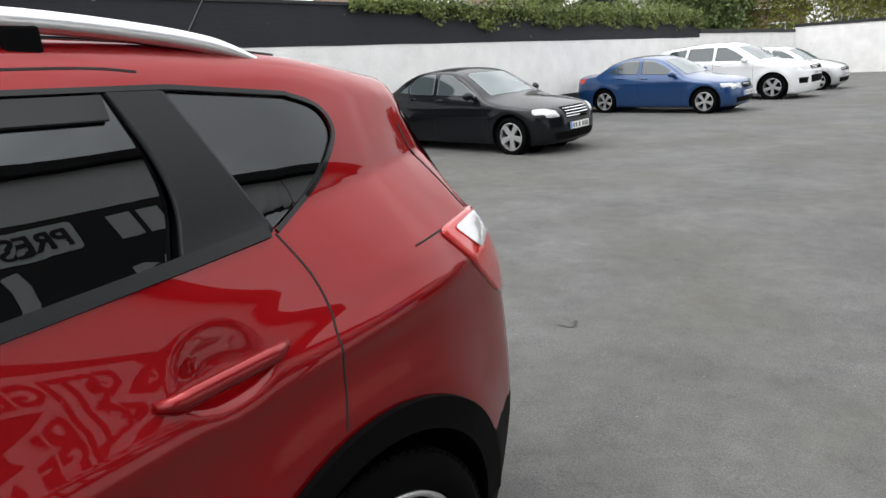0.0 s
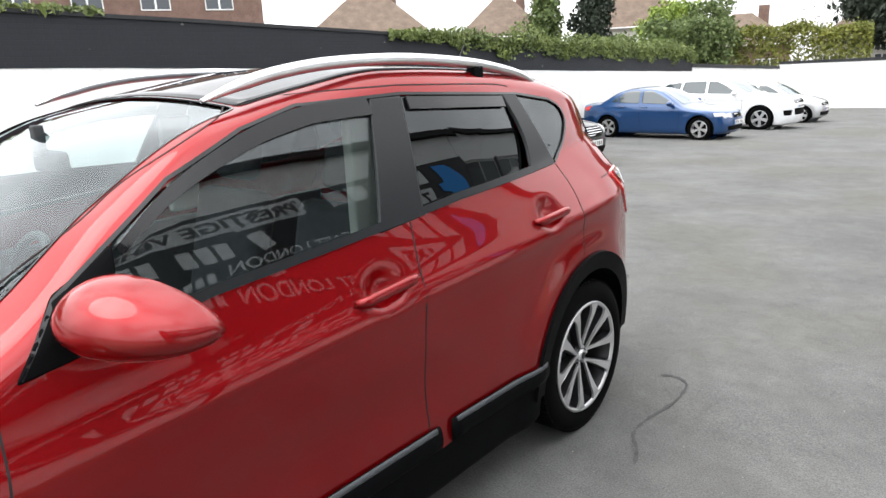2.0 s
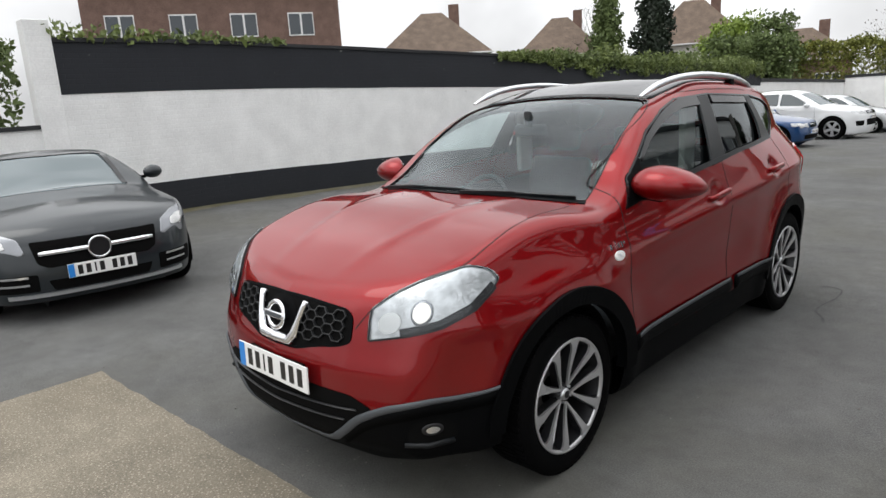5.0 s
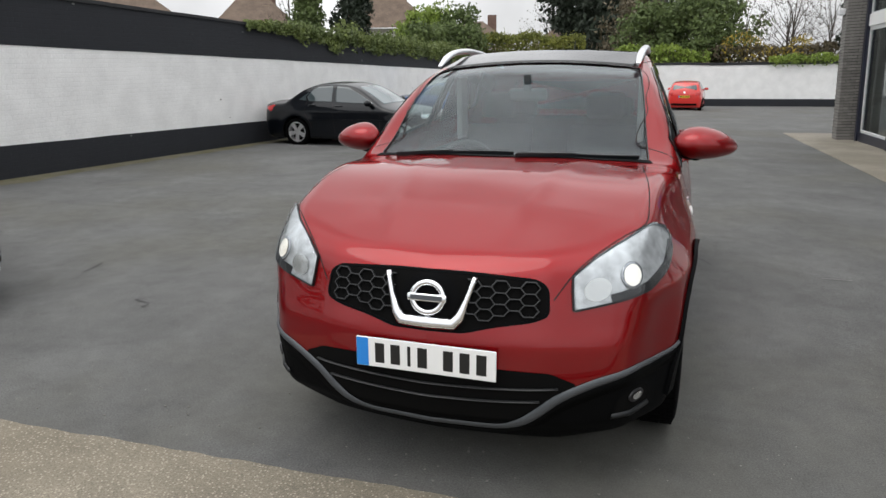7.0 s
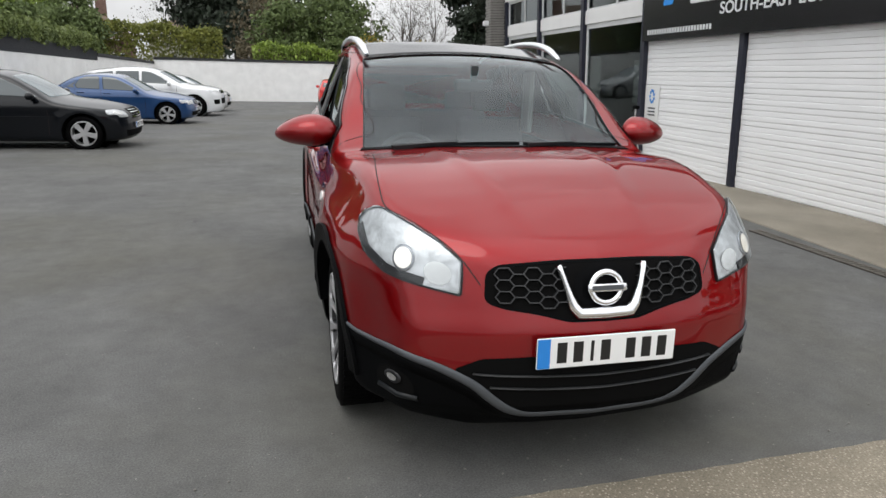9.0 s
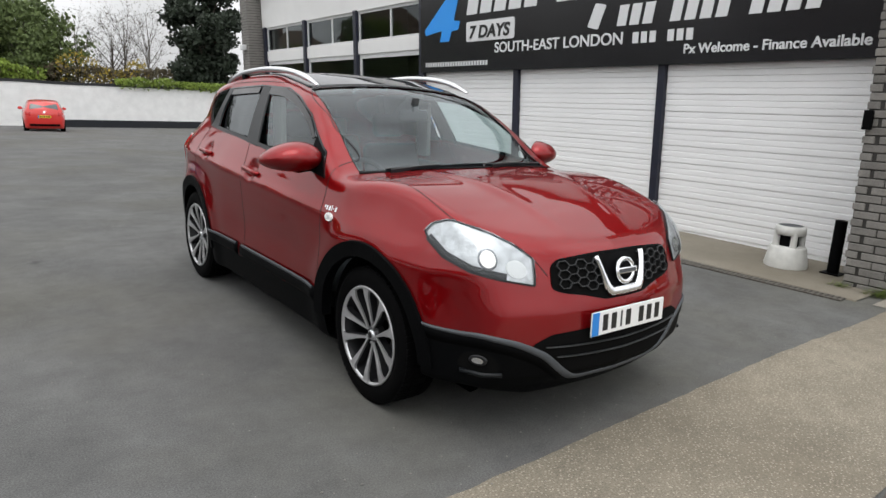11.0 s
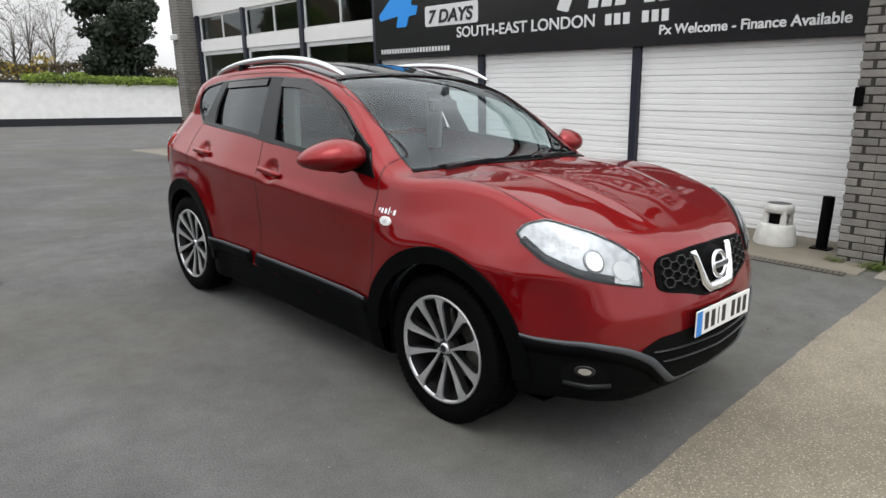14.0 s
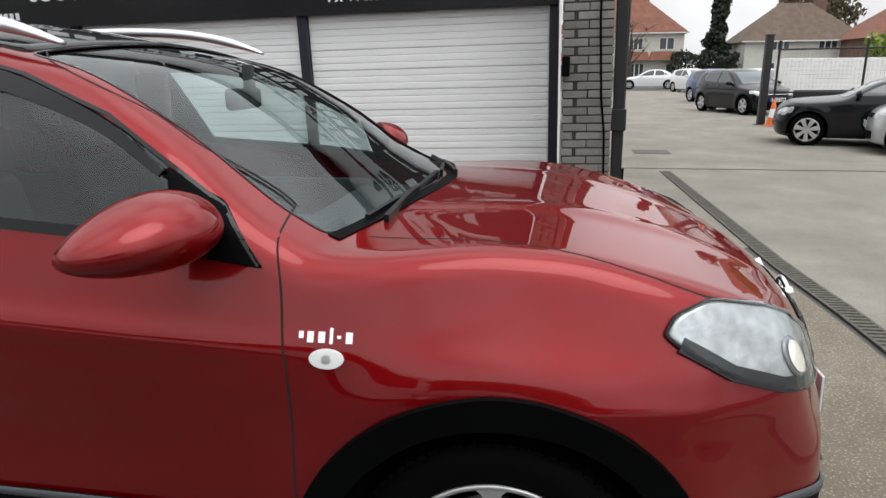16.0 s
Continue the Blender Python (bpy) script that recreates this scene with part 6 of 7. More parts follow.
        bmesh.ops.create_uvsphere(mb, u_segments=16, v_segments=10, radius=1)
        for v in mb.verts:
            v.co = Vector((v.co.x * .105, v.co.y * (.075 if v.co.y < 0 else .03), v.co.z * .07))
        mb.transform(pose(s * (hw_ + .065), mirror[0], mirror[1], 0, 0, s * 12))
        mi = part("door_mirror", mb, M[paint], car, smooth=True)
        part("mirror_arm", box(s * hw_ * .96 - .06, s * hw_ * .96 + .03, mirror[0] - .03, mirror[0] + .03, mirror[1] - .06, mirror[1] - .03, .01), M["plastic"], mi)
        for yw in (-wy, wy):
            rows = []
            bm = bmesh.new()
            for a in np.linspace(-.3, math.pi + .3, 22):
                rows.append([bm.verts.new((s * x, yw + math.cos(a) * (R + .055), max(R + math.sin(a) * (R + .055), .14))) for x in (hw_ * .965, hw_ * .6)])
            for a, b in zip(rows, rows[1:]):
                bm.faces.new((a[0], b[0], b[1], a[1]))
            bm.faces.new([r_[1] for r_ in rows])
            # near-black liner holds the arch's shade in its colour
            part("wheel_housing", bm, M["recess_shade"], car)
            simple_wheel(car, "wheel", pose(s * (hw_ - tw / 2 - .012), yw, R, 23 * yw, 0, 0 if s > 0 else 180), R, tw, rim, spokes, M[rimmat], twin)
    tl = lambda pts, z=1.5: [Vector((x, y, z)) for x, y in densify(rounded(pts, .04, 3), .08)]
    part("windscreen", sh.patch(tl(screen), DOWN, .004, .004), M["screen"], car, smooth=True)
    if back:
        part("rear_screen", sh.patch(tl(back), DOWN if back[0][1] < rear - .35 else (0, -.7, -.7), .004, .004), M["car_window"], car, smooth=True)
    fr2 = lambda pts: [Vector((x, front, z)) for x, z in densify(rounded(pts, .02, 3), .05)]
    if grille:
        gm, poly, nb, barm = grille
        # no opening is cut: a near-black sheet stands for the shade there
        g = part("grille", sh.patch(fr2(poly), FWD, .004), M[gm], car, smooth=True)
        zs = [z for _, z in poly]
        xm = max(x for x, _ in poly)
        for i in range(nb):
            z = min(zs) + (max(zs) - min(zs)) * (i + .8) / (nb + .6)
            part("grille_bar", sh.strip([Vector((x, front, z)) for x in np.linspace(-xm * .9, xm * .9, 10)], FWD, .014, .006, .008), M[barm], g)
    # flat near-black sheets stand for the shade in the intakes
    for poly in intake or ():
        part("air_intake", sh.patch(fr2(poly), FWD, .003), M["recess_shade"], car, smooth=True)
    if plate_z:
        q, _ = sh.hit((0, front, plate_z), FWD)
        plate(car, Matrix.Translation(q + Vector((0, -.012, 0))), M["plate_white"])
    if rear_plate:
        q, _ = sh.hit((0, rear, rear_plate), (0, -1, 0))
        plate(car, Matrix.Translation(q + Vector((0, .012, 0))) @ pose(0, 0, 0, 0, 0, 180), M["plate_yellow"])
    # underbody slab, the shade beneath put into its near-black colour
    part("underbody", box(-hw_ * .8, hw_ * .8, front + .4, rear - .4, .15, .22, .01), M["recess_shade"], car)
    if extra:
        extra(car, sh)
    return car


def on_ground(x, y, turn):
    return pose(x, y, gz(x, y), 0, 0, turn)


SEDAN_TOP = [(-2.3, .55), (-2.12, .66), (-1.95, .755), (-1.5, .865), (-1.0, .935), (-.86, .97), (-.5, 1.17), (-.1, 1.36), (.15, 1.405), (.5, 1.42), (.9, 1.395), (1.2, 1.31), (1.55, 1.12), (1.72, 1.035), (1.9, 1.015), (2.3, .985), (2.5, .90)]
SEDAN_WIN = ([(-.66, .955), (.33, .99), (.36, 1.335), (.05, 1.31), (-.28, 1.16)], [(.42, .99), (1.02, 1.01), (1.08, 1.10), (.95, 1.27), (.8, 1.325), (.44, 1.338)], [(1.08, 1.02), (1.30, 1.04), (1.02, 1.22), (1.12, 1.1)])
SEDAN_SCREEN = [(-.60, -.80), (0, -.90), (.60, -.80), (.50, -.16), (0, -.20), (-.50, -.16)]
SEDAN_BACK = [(-.48, 1.18), (.48, 1.18), (.56, 1.58), (-.56, 1.58)]
SEDAN_SEAMS = ([(-.78, .93), (-.80, .6), (-.78, .3)], [(.38, .97), (.37, .6), (.34, .3)], [(1.06, 1.0), (1.12, .8), (.98, .55), (.93, .42)])
parked_car("black_saloon_car", "glossy black saloon car parked with its tail to the wall", "blackpaint", on_ground(-5.92, 10.25, 87), SEDAN_TOP, 1.73, -2.12, 2.40, 2.715, .315,
           SEDAN_WIN, SEDAN_SCREEN, SEDAN_BACK,
           lamps=(("lamp_bowl", [(.43, -2.06, .60), (.47, -2.0, .70), (.60, -1.88, .745), (.74, -1.72, .735), (.76, -1.74, .66), (.62, -1.98, .60)]),),
           tails=(("lamp_red", [(.55, 2.3, .93), (.78, 1.95, .93), (.80, 2.0, .78), (.6, 2.33, .75)]),),
           grille=("recess_shade", [(-.34, .74), (.34, .74), (.29, .56), (-.29, .56)], 4, "chrome"), intake=([(-.55, .36), (.55, .36), (.5, .24), (-.5, .24)],), plate_z=.44, rear_plate=.78,
           seams=SEDAN_SEAMS, handles=((.22, .90), (.92, .92)), mould=.60, spokes=5, rim=.225)
parked_car("blue_saloon_car", "metallic blue saloon car parked beside the wall", "bluepaint", on_ground(-5.60, 17.7, 86.5), SEDAN_TOP, 1.74, -2.06, 2.41, 2.725, .315,
           SEDAN_WIN, SEDAN_SCREEN, SEDAN_BACK,
           lamps=(("lamp_bowl", [(.30, -2.04, .58), (.32, -2.0, .70), (.62, -1.86, .72), (.76, -1.68, .72), (.76, -1.72, .63), (.60, -1.95, .58)]),),
           tails=(("lamp_red", [(.55, 2.3, .93), (.78, 1.95, .93), (.80, 2.0, .78), (.6, 2.33, .75)]),),
           grille=("recess_shade", [(-.24, .70), (.24, .70), (.22, .58), (-.22, .58)], 2, "chrome"), intake=([(-.5, .38), (.5, .38), (.46, .26), (-.46, .26)],), plate_z=.46, rear_plate=.78,
           seams=SEDAN_SEAMS, handles=((.22, .88), (.92, .90)), spokes=5, twin=True, rim=.22)
SUV_TOP = [(-2.5, .70), (-2.33, .90), (-2.1, 1.0), (-1.6, 1.09), (-1.15, 1.13), (-1.0, 1.18), (-.5, 1.45), (-.2, 1.585), (.2, 1.66), (.8, 1.675), (1.5, 1.62), (2.0, 1.56), (2.4, 1.45)]
SUV_WIN = ([(-.72, 1.13), (.28, 1.16), (.28, 1.55), (0, 1.53), (-.32, 1.38)], [(.36, 1.16), (1.18, 1.19), (1.12, 1.54), (.38, 1.555)], [(1.26, 1.20), (1.75, 1.25), (1.85, 1.38), (1.72, 1.48), (1.22, 1.535)])
parked_car("white_suv", "white sport utility car parked beside the wall", "whitepaint", on_ground(-5.42, 22.3, 86), SUV_TOP, 1.93, -2.33, 2.40, 2.855, .375,
           SUV_WIN, [(-.68, -.95), (0, -1.07), (.68, -.95), (.58, -.26), (0, -.32), (-.58, -.26)], None, belt=1.10, mirror=(-.62, 1.16),
           lamps=(("lamp_bowl", [(.42, -2.28, .83), (.44, -2.24, .93), (.68, -2.08, .97), (.84, -1.9, .96), (.85, -1.95, .86), (.68, -2.15, .82)]),),
           tails=(("lamp_red", [(.6, 2.3, 1.1), (.84, 2.0, 1.1), (.86, 2.05, .9), (.62, 2.33, .88)]),),
           grille=("recess_shade", [(-.42, .92), (.42, .92), (.40, .82), (-.40, .82)], 2, "chrome"), intake=([(-.45, .66), (.45, .66), (.42, .46), (-.42, .46)], [(.55, .62), (.82, .62), (.8, .46), (.58, .46)], [(-.82, .62), (-.55, .62), (-.58, .46), (-.8, .46)]),
           plate_z=.72, seams=([(-.86, 1.1), (-.88, .7), (-.85, .35)], [(.32, 1.14), (.32, .6), (.30, .35)], [(1.22, 1.17), (1.3, .95), (1.05, .6)]), handles=((.16, 1.03), (1.05, 1.05)), rim=.25, tw=.25,
           nose=[(.15, -2.2), (.25, -2.28), (.45, -2.33), (.75, -2.32), (.95, -2.22), (1.1, -1.9)], stern=[(.15, 2.28), (.4, 2.40), (.8, 2.40), (1.1, 2.34), (1.5, 2.2)])
HATCH_TOP = [(-2.0, .55), (-1.86, .68), (-1.7, .79), (-1.35, .90), (-.98, .965), (-.85, 1.0), (-.45, 1.23), (-.1, 1.39), (.2, 1.45), (.6, 1.46), (1.1, 1.44), (1.6, 1.385), (1.95, 1.33)]
HATCH_WIN = ([(-.62, .98), (.30, 1.01), (.30, 1.37), (.05, 1.35), (-.25, 1.21)], [(.38, 1.01), (1.1, 1.03), (1.28, 1.16), (1.2, 1.33), (.4, 1.375)])
HATCH_STERN = [(.15, 1.86), (.3, 1.98), (.55, 2.0), (.8, 1.99), (.98, 1.95), (1.2, 1.83), (1.4, 1.68)]


def hatch_rear(car, sh):
    part("rear_screen", sh.patch([Vector((x, 2.0, z)) for x, z in rounded([(-.52, 1.28), (.52, 1.28), (.58, 1.04), (-.58, 1.04)], .05)], (0, -1, 0), .004, .004), M["car_window"], car, smooth=True)
    part("bumper_insert", sh.strip([Vector((x, 2.0, .34)) for x in np.linspace(-.6, .6, 12)], (0, -1, 0), .10, .003, .006), M["plastic"], car)
    part("emblem", sh.patch([Vector((.05 * math.cos(a), 2.0, .93 + .05 * math.sin(a))) for a in np.linspace(0, 6.28, 16, endpoint=False)], (0, -1, 0), .006), M["chrome"], car)


def hatch(name, label, paint, m, group="cars parked in the yard", far=False, **k):
    return parked_car(name, label, paint, m, HATCH_TOP, 1.70, -1.86, 2.0, 2.5, .305, HATCH_WIN, [(-.58, -.80), (0, -.90), (.58, -.80), (.50, -.16), (0, -.20), (-.50, -.16)], None, belt=.96,
                      mirror=(-.52, 1.0), stern=HATCH_STERN, far=far, group=group,
                      lamps=(("lamp_bowl", [(.40, -1.80, .62), (.44, -1.72, .74), (.62, -1.58, .78), (.74, -1.42, .77), (.75, -1.46, .68), (.62, -1.68, .62)]),),
                      tails=(("lamp_red", [(.54, 1.96, .93), (.76, 1.78, .95), (.77, 1.8, .76), (.56, 1.98, .74)]),),
                      grille=("recess_shade", [(-.4, .70), (.4, .70), (.38, .62), (-.38, .62)], 1, "chrome"), intake=([(-.5, .40), (.5, .40), (.46, .26), (-.46, .26)],), plate_z=.5, rear_plate=.72,
                      seams=([(-.74, .95), (-.78, .6), (-.74, .3)], [(.34, 1.0), (.34, .6), (.32, .3)], [(1.1, 1.02), (1.1, .8), (.9, .5)]), handles=((.2, .90), (.98, .92)), extra=hatch_rear, **k)


hatch("red_hatchback_car", "bright red hatchback car seen from its tail", "brightred", on_ground(1.8, 33.4, 175))
hatch("silver_hatchback_car", "silver white car parked beyond the sport utility car", "silverpaint", on_ground(-5.0, 26.2, 86))

# dark grey roadster with its roof up, a price card behind its screen
ROAD_TOP = [(-2.2, .58), (-2.02, .70), (-1.85, .79), (-1.4, .885), (-.75, .945), (-.6, .97), (-.3, 1.12), (.0, 1.25), (.25, 1.295), (.6, 1.285), (.95, 1.20), (1.3, 1.02), (1.5, .975), (1.9, .95), (2.1, .88)]


def roadster_extra(car, sh):
    part("grille_bar", sh.strip([Vector((x, -2.0, .575)) for x in np.linspace(-.43, .43, 14)], FWD, .040, .010, .016, round_=True), M["chrome"], car, "chrome grille bar", True)
    q, _ = sh.hit((0, -2.0, .575), FWD)
    part("emblem_ring", tube([q + Vector((.085 * math.cos(a), -.035, .085 * math.sin(a))) for a in np.linspace(0, 2 * math.pi, 28, endpoint=False)], .009, 8, closed=True), M["chrome"], car, "round chrome emblem", True)
    part("emblem_disc", cyl(q + Vector((0, -.02, 0)), q + Vector((0, -.032, 0)), .08, seg=28), M["alloy_dark"], car)
    for s in (1, -1):
        for z in (.40, .34):
            part("bumper_chrome", sh.strip([Vector((s * x, -1.95, z + .01 * x)) for x in np.linspace(.52, .78, 8)], toward((0, -.8, z)), .018, .006, .010), M["chrome"], car)
    part("bumper_lip", sh.strip([Vector((x, -2.0, .245)) for x in np.linspace(-.75, .75, 20)], toward((0, -.6, .245)), .03, .004, .010), M["satin_metal"], car)
    card = part("price_card", box(.02, .40, -.05, -.045, .0, .115, .003), M["plate_white"], car, "white price card")
    card.matrix_basis = pose(.02, -.36, .985, -50)
    bm = text_bm("£SOLD", .075, .001, 0, .30)
    bm.transform(pose(.06, -.056, .025, 90))
    part("price_lettering", bm, M["ink"], card)
    part("windscreen_frame", sh.strip([Vector((x, y, 1.5)) for x, y in spline([(-.62, -.58), (-.58, -.1), (-.52, .06), (0, .0), (.52, .06), (.58, -.1), (.62, -.58)], 5)], DOWN, .05, .003, .006), M["gloss_black"], car)


parked_car("grey_roadster_car", "dark grey roadster with its roof up and a price card", "greypaint", on_ground(-5.45, -1.50, 84), ROAD_TOP, 1.81, -2.03, 2.05, 2.43, .32,
           ([(-.38, .955), (.45, .975), (.55, 1.06), (.48, 1.20), (.15, 1.21), (-.1, 1.12)],), [(-.64, -.60), (0, -.72), (.64, -.60), (.54, .02), (0, -.03), (-.54, .02)], None, belt=.93, mirror=(-.36, 1.0),
           lamps=(("lamp_smoked", [(.52, -1.95, .58), (.55, -1.88, .70), (.66, -1.72, .75), (.80, -1.5, .77), (.83, -1.52, .66), (.74, -1.78, .56)]),),
           grille=("recess_shade", [(-.48, .67), (.48, .67), (.45, .50), (.38, .46), (-.38, .46), (-.45, .50)], 0, "chrome"),
           intake=([(-.40, .36), (.40, .36), (.36, .27), (-.36, .27)], [(.46, .42), (.80, .42), (.80, .28), (.46, .28)], [(-.80, .42), (-.46, .42), (-.46, .28), (-.80, .28)]),
           plate_z=.415, seams=([(-.55, .93), (-.6, .6), (-.55, .3)], [(.62, .95), (.66, .7), (.55, .35)]), handles=((.42, .86),), rim=.235, twin=True,
           nose=[(.12, -1.92), (.22, -2.0), (.4, -2.03), (.58, -2.0), (.72, -1.93), (.85, -1.75), (1.0, -1.5)], extra=roadster_extra)

# cars beyond the gate
GATE_CARS = "cars parked beyond the gate"
parked_car("black_sports_car", "low black roadster with bright twin-spoke wheels", "blackpaint", pose(12.4, -7.62, -.045, 0, 0, 162), ROAD_TOP, 1.72, -1.80, 2.02, 2.33, .31,
           ([(-.38, .955), (.45, .975), (.55, 1.06), (.48, 1.20), (.15, 1.21), (-.1, 1.12)],), [(-.62, -.60), (0, -.72), (.62, -.60), (.54, .02), (0, -.03), (-.54, .02)], None, belt=.93, mirror=(-.36, 1.0),
           lamps=(("lamp_bowl", [(.50, -1.86, .58), (.52, -1.78, .68), (.64, -1.62, .73), (.76, -1.42, .74), (.78, -1.46, .64), (.70, -1.68, .57)]),), rim=.225, spokes=7, twin=True, group=GATE_CARS,
           grille=("recess_shade", [(-.3, .45), (.3, .45), (.26, .34), (-.26, .34)], 0, "chrome"))
hatch("silver_hatchback_car", "silver car cut by the edge of the gateway", "silverpaint", pose(10.65, -8.75, -.045, 0, 0, 162), GATE_CARS)
hatch("black_hatchback_car", "black hatchback car parked beyond the gate", "blackpaint", pose(22.48, -7.7, -.045, 0, 0, -71), GATE_CARS)
hatch("blue_hatchback_car", "blue hatchback car in a row of parked cars", "bluepaint", pose(29.49, -8.59, -.045, 0, 0, -71), GATE_CARS, True)
hatch("silver_hatchback_car", "silver car in a row of parked cars", "silverpaint", pose(34.01, -11.67, -.045, 0, 0, -71), GATE_CARS, True)
hatch("white_hatchback_car", "white car in a row of parked cars", "whitepaint", pose(43.1, -10, -.045, 0, 0, -71), GATE_CARS, True)
parked_car("white_saloon_car", "white saloon car standing on the road", "whitepaint", pose(50.23, -8.07, -.045, 0, 0, 174), SEDAN_TOP, 1.75, -2.12, 2.40, 2.715, .315, SEDAN_WIN, SEDAN_SCREEN, SEDAN_BACK, far=True, group=GATE_CARS)


# ---- gate, street, houses, trees ----
M["fence"] = mat("fence_black", (0.016, 0.017, 0.018), 0.5, vary=0.2, scale=10)
M["bark"] = mat("bark", (0.085, 0.07, 0.055), 0.9, vary=0.4, scale=12, bump=0.5, bump_scale=40)


def leaf_mat(name, base, other):
    m = mat(name, base, 0.65, other=other, scale=1.3, fine=0.25, fine_scale=6)
    return m


M["ivy"] = leaf_mat("ivy_leaves", (0.16, 0.20, 0.05), (0.08, 0.11, 0.03))
M["leaf_bright"] = leaf_mat("bright_leaves", (0.22, 0.30, 0.04), (0.13, 0.19, 0.03))
M["leaf_mid"] = leaf_mat("leaves", (0.12, 0.165, 0.045), (0.07, 0.10, 0.03))
M["leaf_dark"] = leaf_mat("dark_conifer", (0.022, 0.036, 0.018), (0.012, 0.020, 0.010))
M["leaf_brown"] = leaf_mat("budding_twigs", (0.13, 0.10, 0.06), (0.085, 0.075, 0.04))
M["leaf_yellow"] = leaf_mat("yellow_blossom", (0.42, 0.30, 0.03), (0.20, 0.16, 0.03))
M["hedge"] = leaf_mat("hedge_leaves", (0.20, 0.21, 0.03), (0.11, 0.125, 0.022))


def leaves(bm, rr, pts, size, flat=.5):
    """Small folded leaves at places."""
    for p in pts:
        d = Vector((rr.gauss(0, 1), rr.gauss(0, 1), rr.gauss(0, 1) * flat + .2)).normalized()
        u = d.orthogonal().normalized()
        u.rotate(Matrix.Rotation(rr.uniform(0, 6.3), 3, d))
        v = d.cross(u)
        s = size * rr.uniform(.55, 1.25)
        c = Vector(p)
        q = [bm.verts.new(c + u * s), bm.verts.new(c + v * s * .6 + d * s * .15), bm.verts.new(c - u * s), bm.verts.new(c - v * s * .6 + d * s * .15)]
        bm.faces.new(q)


def clump(rr, c, r, n, squash=.8):
    out = []
    for _ in range(n):
        d = Vector((rr.gauss(0, 1), rr.gauss(0, 1), rr.gauss(0, 1)))
        d = d.normalized() * r * rr.random() ** .45
        out.append(Vector(c) + Vector((d.x, d.y, d.z * squash)))
    return out


def tree(label, x, y, h, spread, leafm, n=2600, size=.11, seed=1, bare=False, trunk=.12, low=.25, conifer=False, base=0.0, clumps=None):
    """A tree with tapered trunk, forked limbs and a crown of many leaves in uneven, overlapping clumps."""
    rr = random.Random(seed)
    t = thing("tree", label, "tree", pose(x, y, base))
    wood = bmesh.new()
    tube([(0, 0, -.3), (rr.uniform(-.1, .1), 0, h * .3), (rr.uniform(-.2, .2), rr.uniform(-.2, .2), h * .62), (0, 0, h * .95)], [trunk, trunk * .8, trunk * .5, trunk * .12], 8, wood)
    tips = []
    k = clumps or (22 if bare else 64)
    for i in range(k):
        a = 2.4 * i + rr.uniform(-.4, .4)
        f = low + (1 - low) * (i + .5) / k
        z = h * f
        if conifer:
            r = spread * (1.04 - f) ** .7 * rr.uniform(.35, 1.05)
        else:
            r = spread * math.sin(math.pi * min(1, max(.14, (f - low * .6) / (1.06 - low * .6)))) ** .55 * (rr.uniform(.1, 1.0) ** .6)
        e = Vector((math.cos(a) * r, math.sin(a) * r, z + (0 if conifer else rr.uniform(-.06, .07) * h)))
        s = Vector((0, 0, z * (.9 if conifer else .62)))
        m_ = (s + e) / 2 + Vector((rr.uniform(-.1, .1), rr.uniform(-.1, .1), rr.uniform(.0, .12))) * spread
        if bare or i % 3 == 0:
            tube([s, m_, e], [trunk * .35, trunk * .2, trunk * .05], 5, wood)
        tips.append(e)
        if bare:
            for _ in range(9):
                e2 = e + Vector((rr.gauss(0, 1), rr.gauss(0, 1), rr.uniform(.1, 1.3))) * spread * .33
                mid = (m_ + e) / 2 if rr.random() < .5 else e
                tube([mid, (mid + e2) / 2 + Vector((rr.gauss(0, .05), rr.gauss(0, .05), .05)), e2], [trunk * .10, trunk * .06, trunk * .02], 4, wood)
                tips.append(e2)
    part("trunk", wood, M["bark"], t, smooth=True)
    if n:
        bm = bmesh.new()
        per = int(n * (1 if bare else 1.7)) // len(tips)
        for e in tips:
            rad = spread * (rr.uniform(.20, .44) if not bare else .22)
            leaves(bm, rr, clump(rr, e, rad, per, .8 if not conifer else .9), size * (1 if bare else 1.1))
        part("crown", bm, M[leafm], t)
    return t


def hedge_row(name, label, cat, p, q, h, w, leafm, n, size, seed, base=0.0, kind="stuff"):
    rr = random.Random(seed)
    bm = bmesh.new()
    p, q = Vector(p), Vector(q)
    d = (q - p)
    s = Vector((-d.y, d.x)).normalized()
    pts = []
    for _ in range(n):
        u = rr.random()
        hh = h * (.86 + .28 * noise.noise(Vector((u * d.length * .45, seed, 0))) + .08 * rr.gauss(0, .4))
        c = p + d * u + s * rr.gauss(0, w * .38)
        z = base + hh * (1 - rr.random() ** 2.2 * .98)
        pts.append((c.x, c.y, z))
    leaves(bm, rr, pts, size)
    return single(name, bm, M[leafm], label, cat, kind=kind)


# ivy over the top of the west wall
rr = random.Random(11)
bm = bmesh.new()
pts = []
for _ in range(9000):
    y = rr.uniform(9.6, 27.0)
    k = min(1, max(0, (y - 9.0) / 5))
    hang = (.10 + .42 * k) * (.6 + .9 * abs(noise.noise(Vector((y * .9, 2.2, 0)))) + .3 * noise.noise(Vector((y * 3.1, 0, 1))))
    top = (.06 + .30 * k) * (.7 + .9 * noise.noise(Vector((y * .7, 9, 0))) + .3)
    z = 2.72 + gz(-8, y) + top * rr.random() - hang * rr.random() ** 1.2
    pts.append((XW(y) + (.03 + rr.random() * .12 if z < 2.78 + gz(-8, y) else rr.uniform(-.3, .16)), y, z))
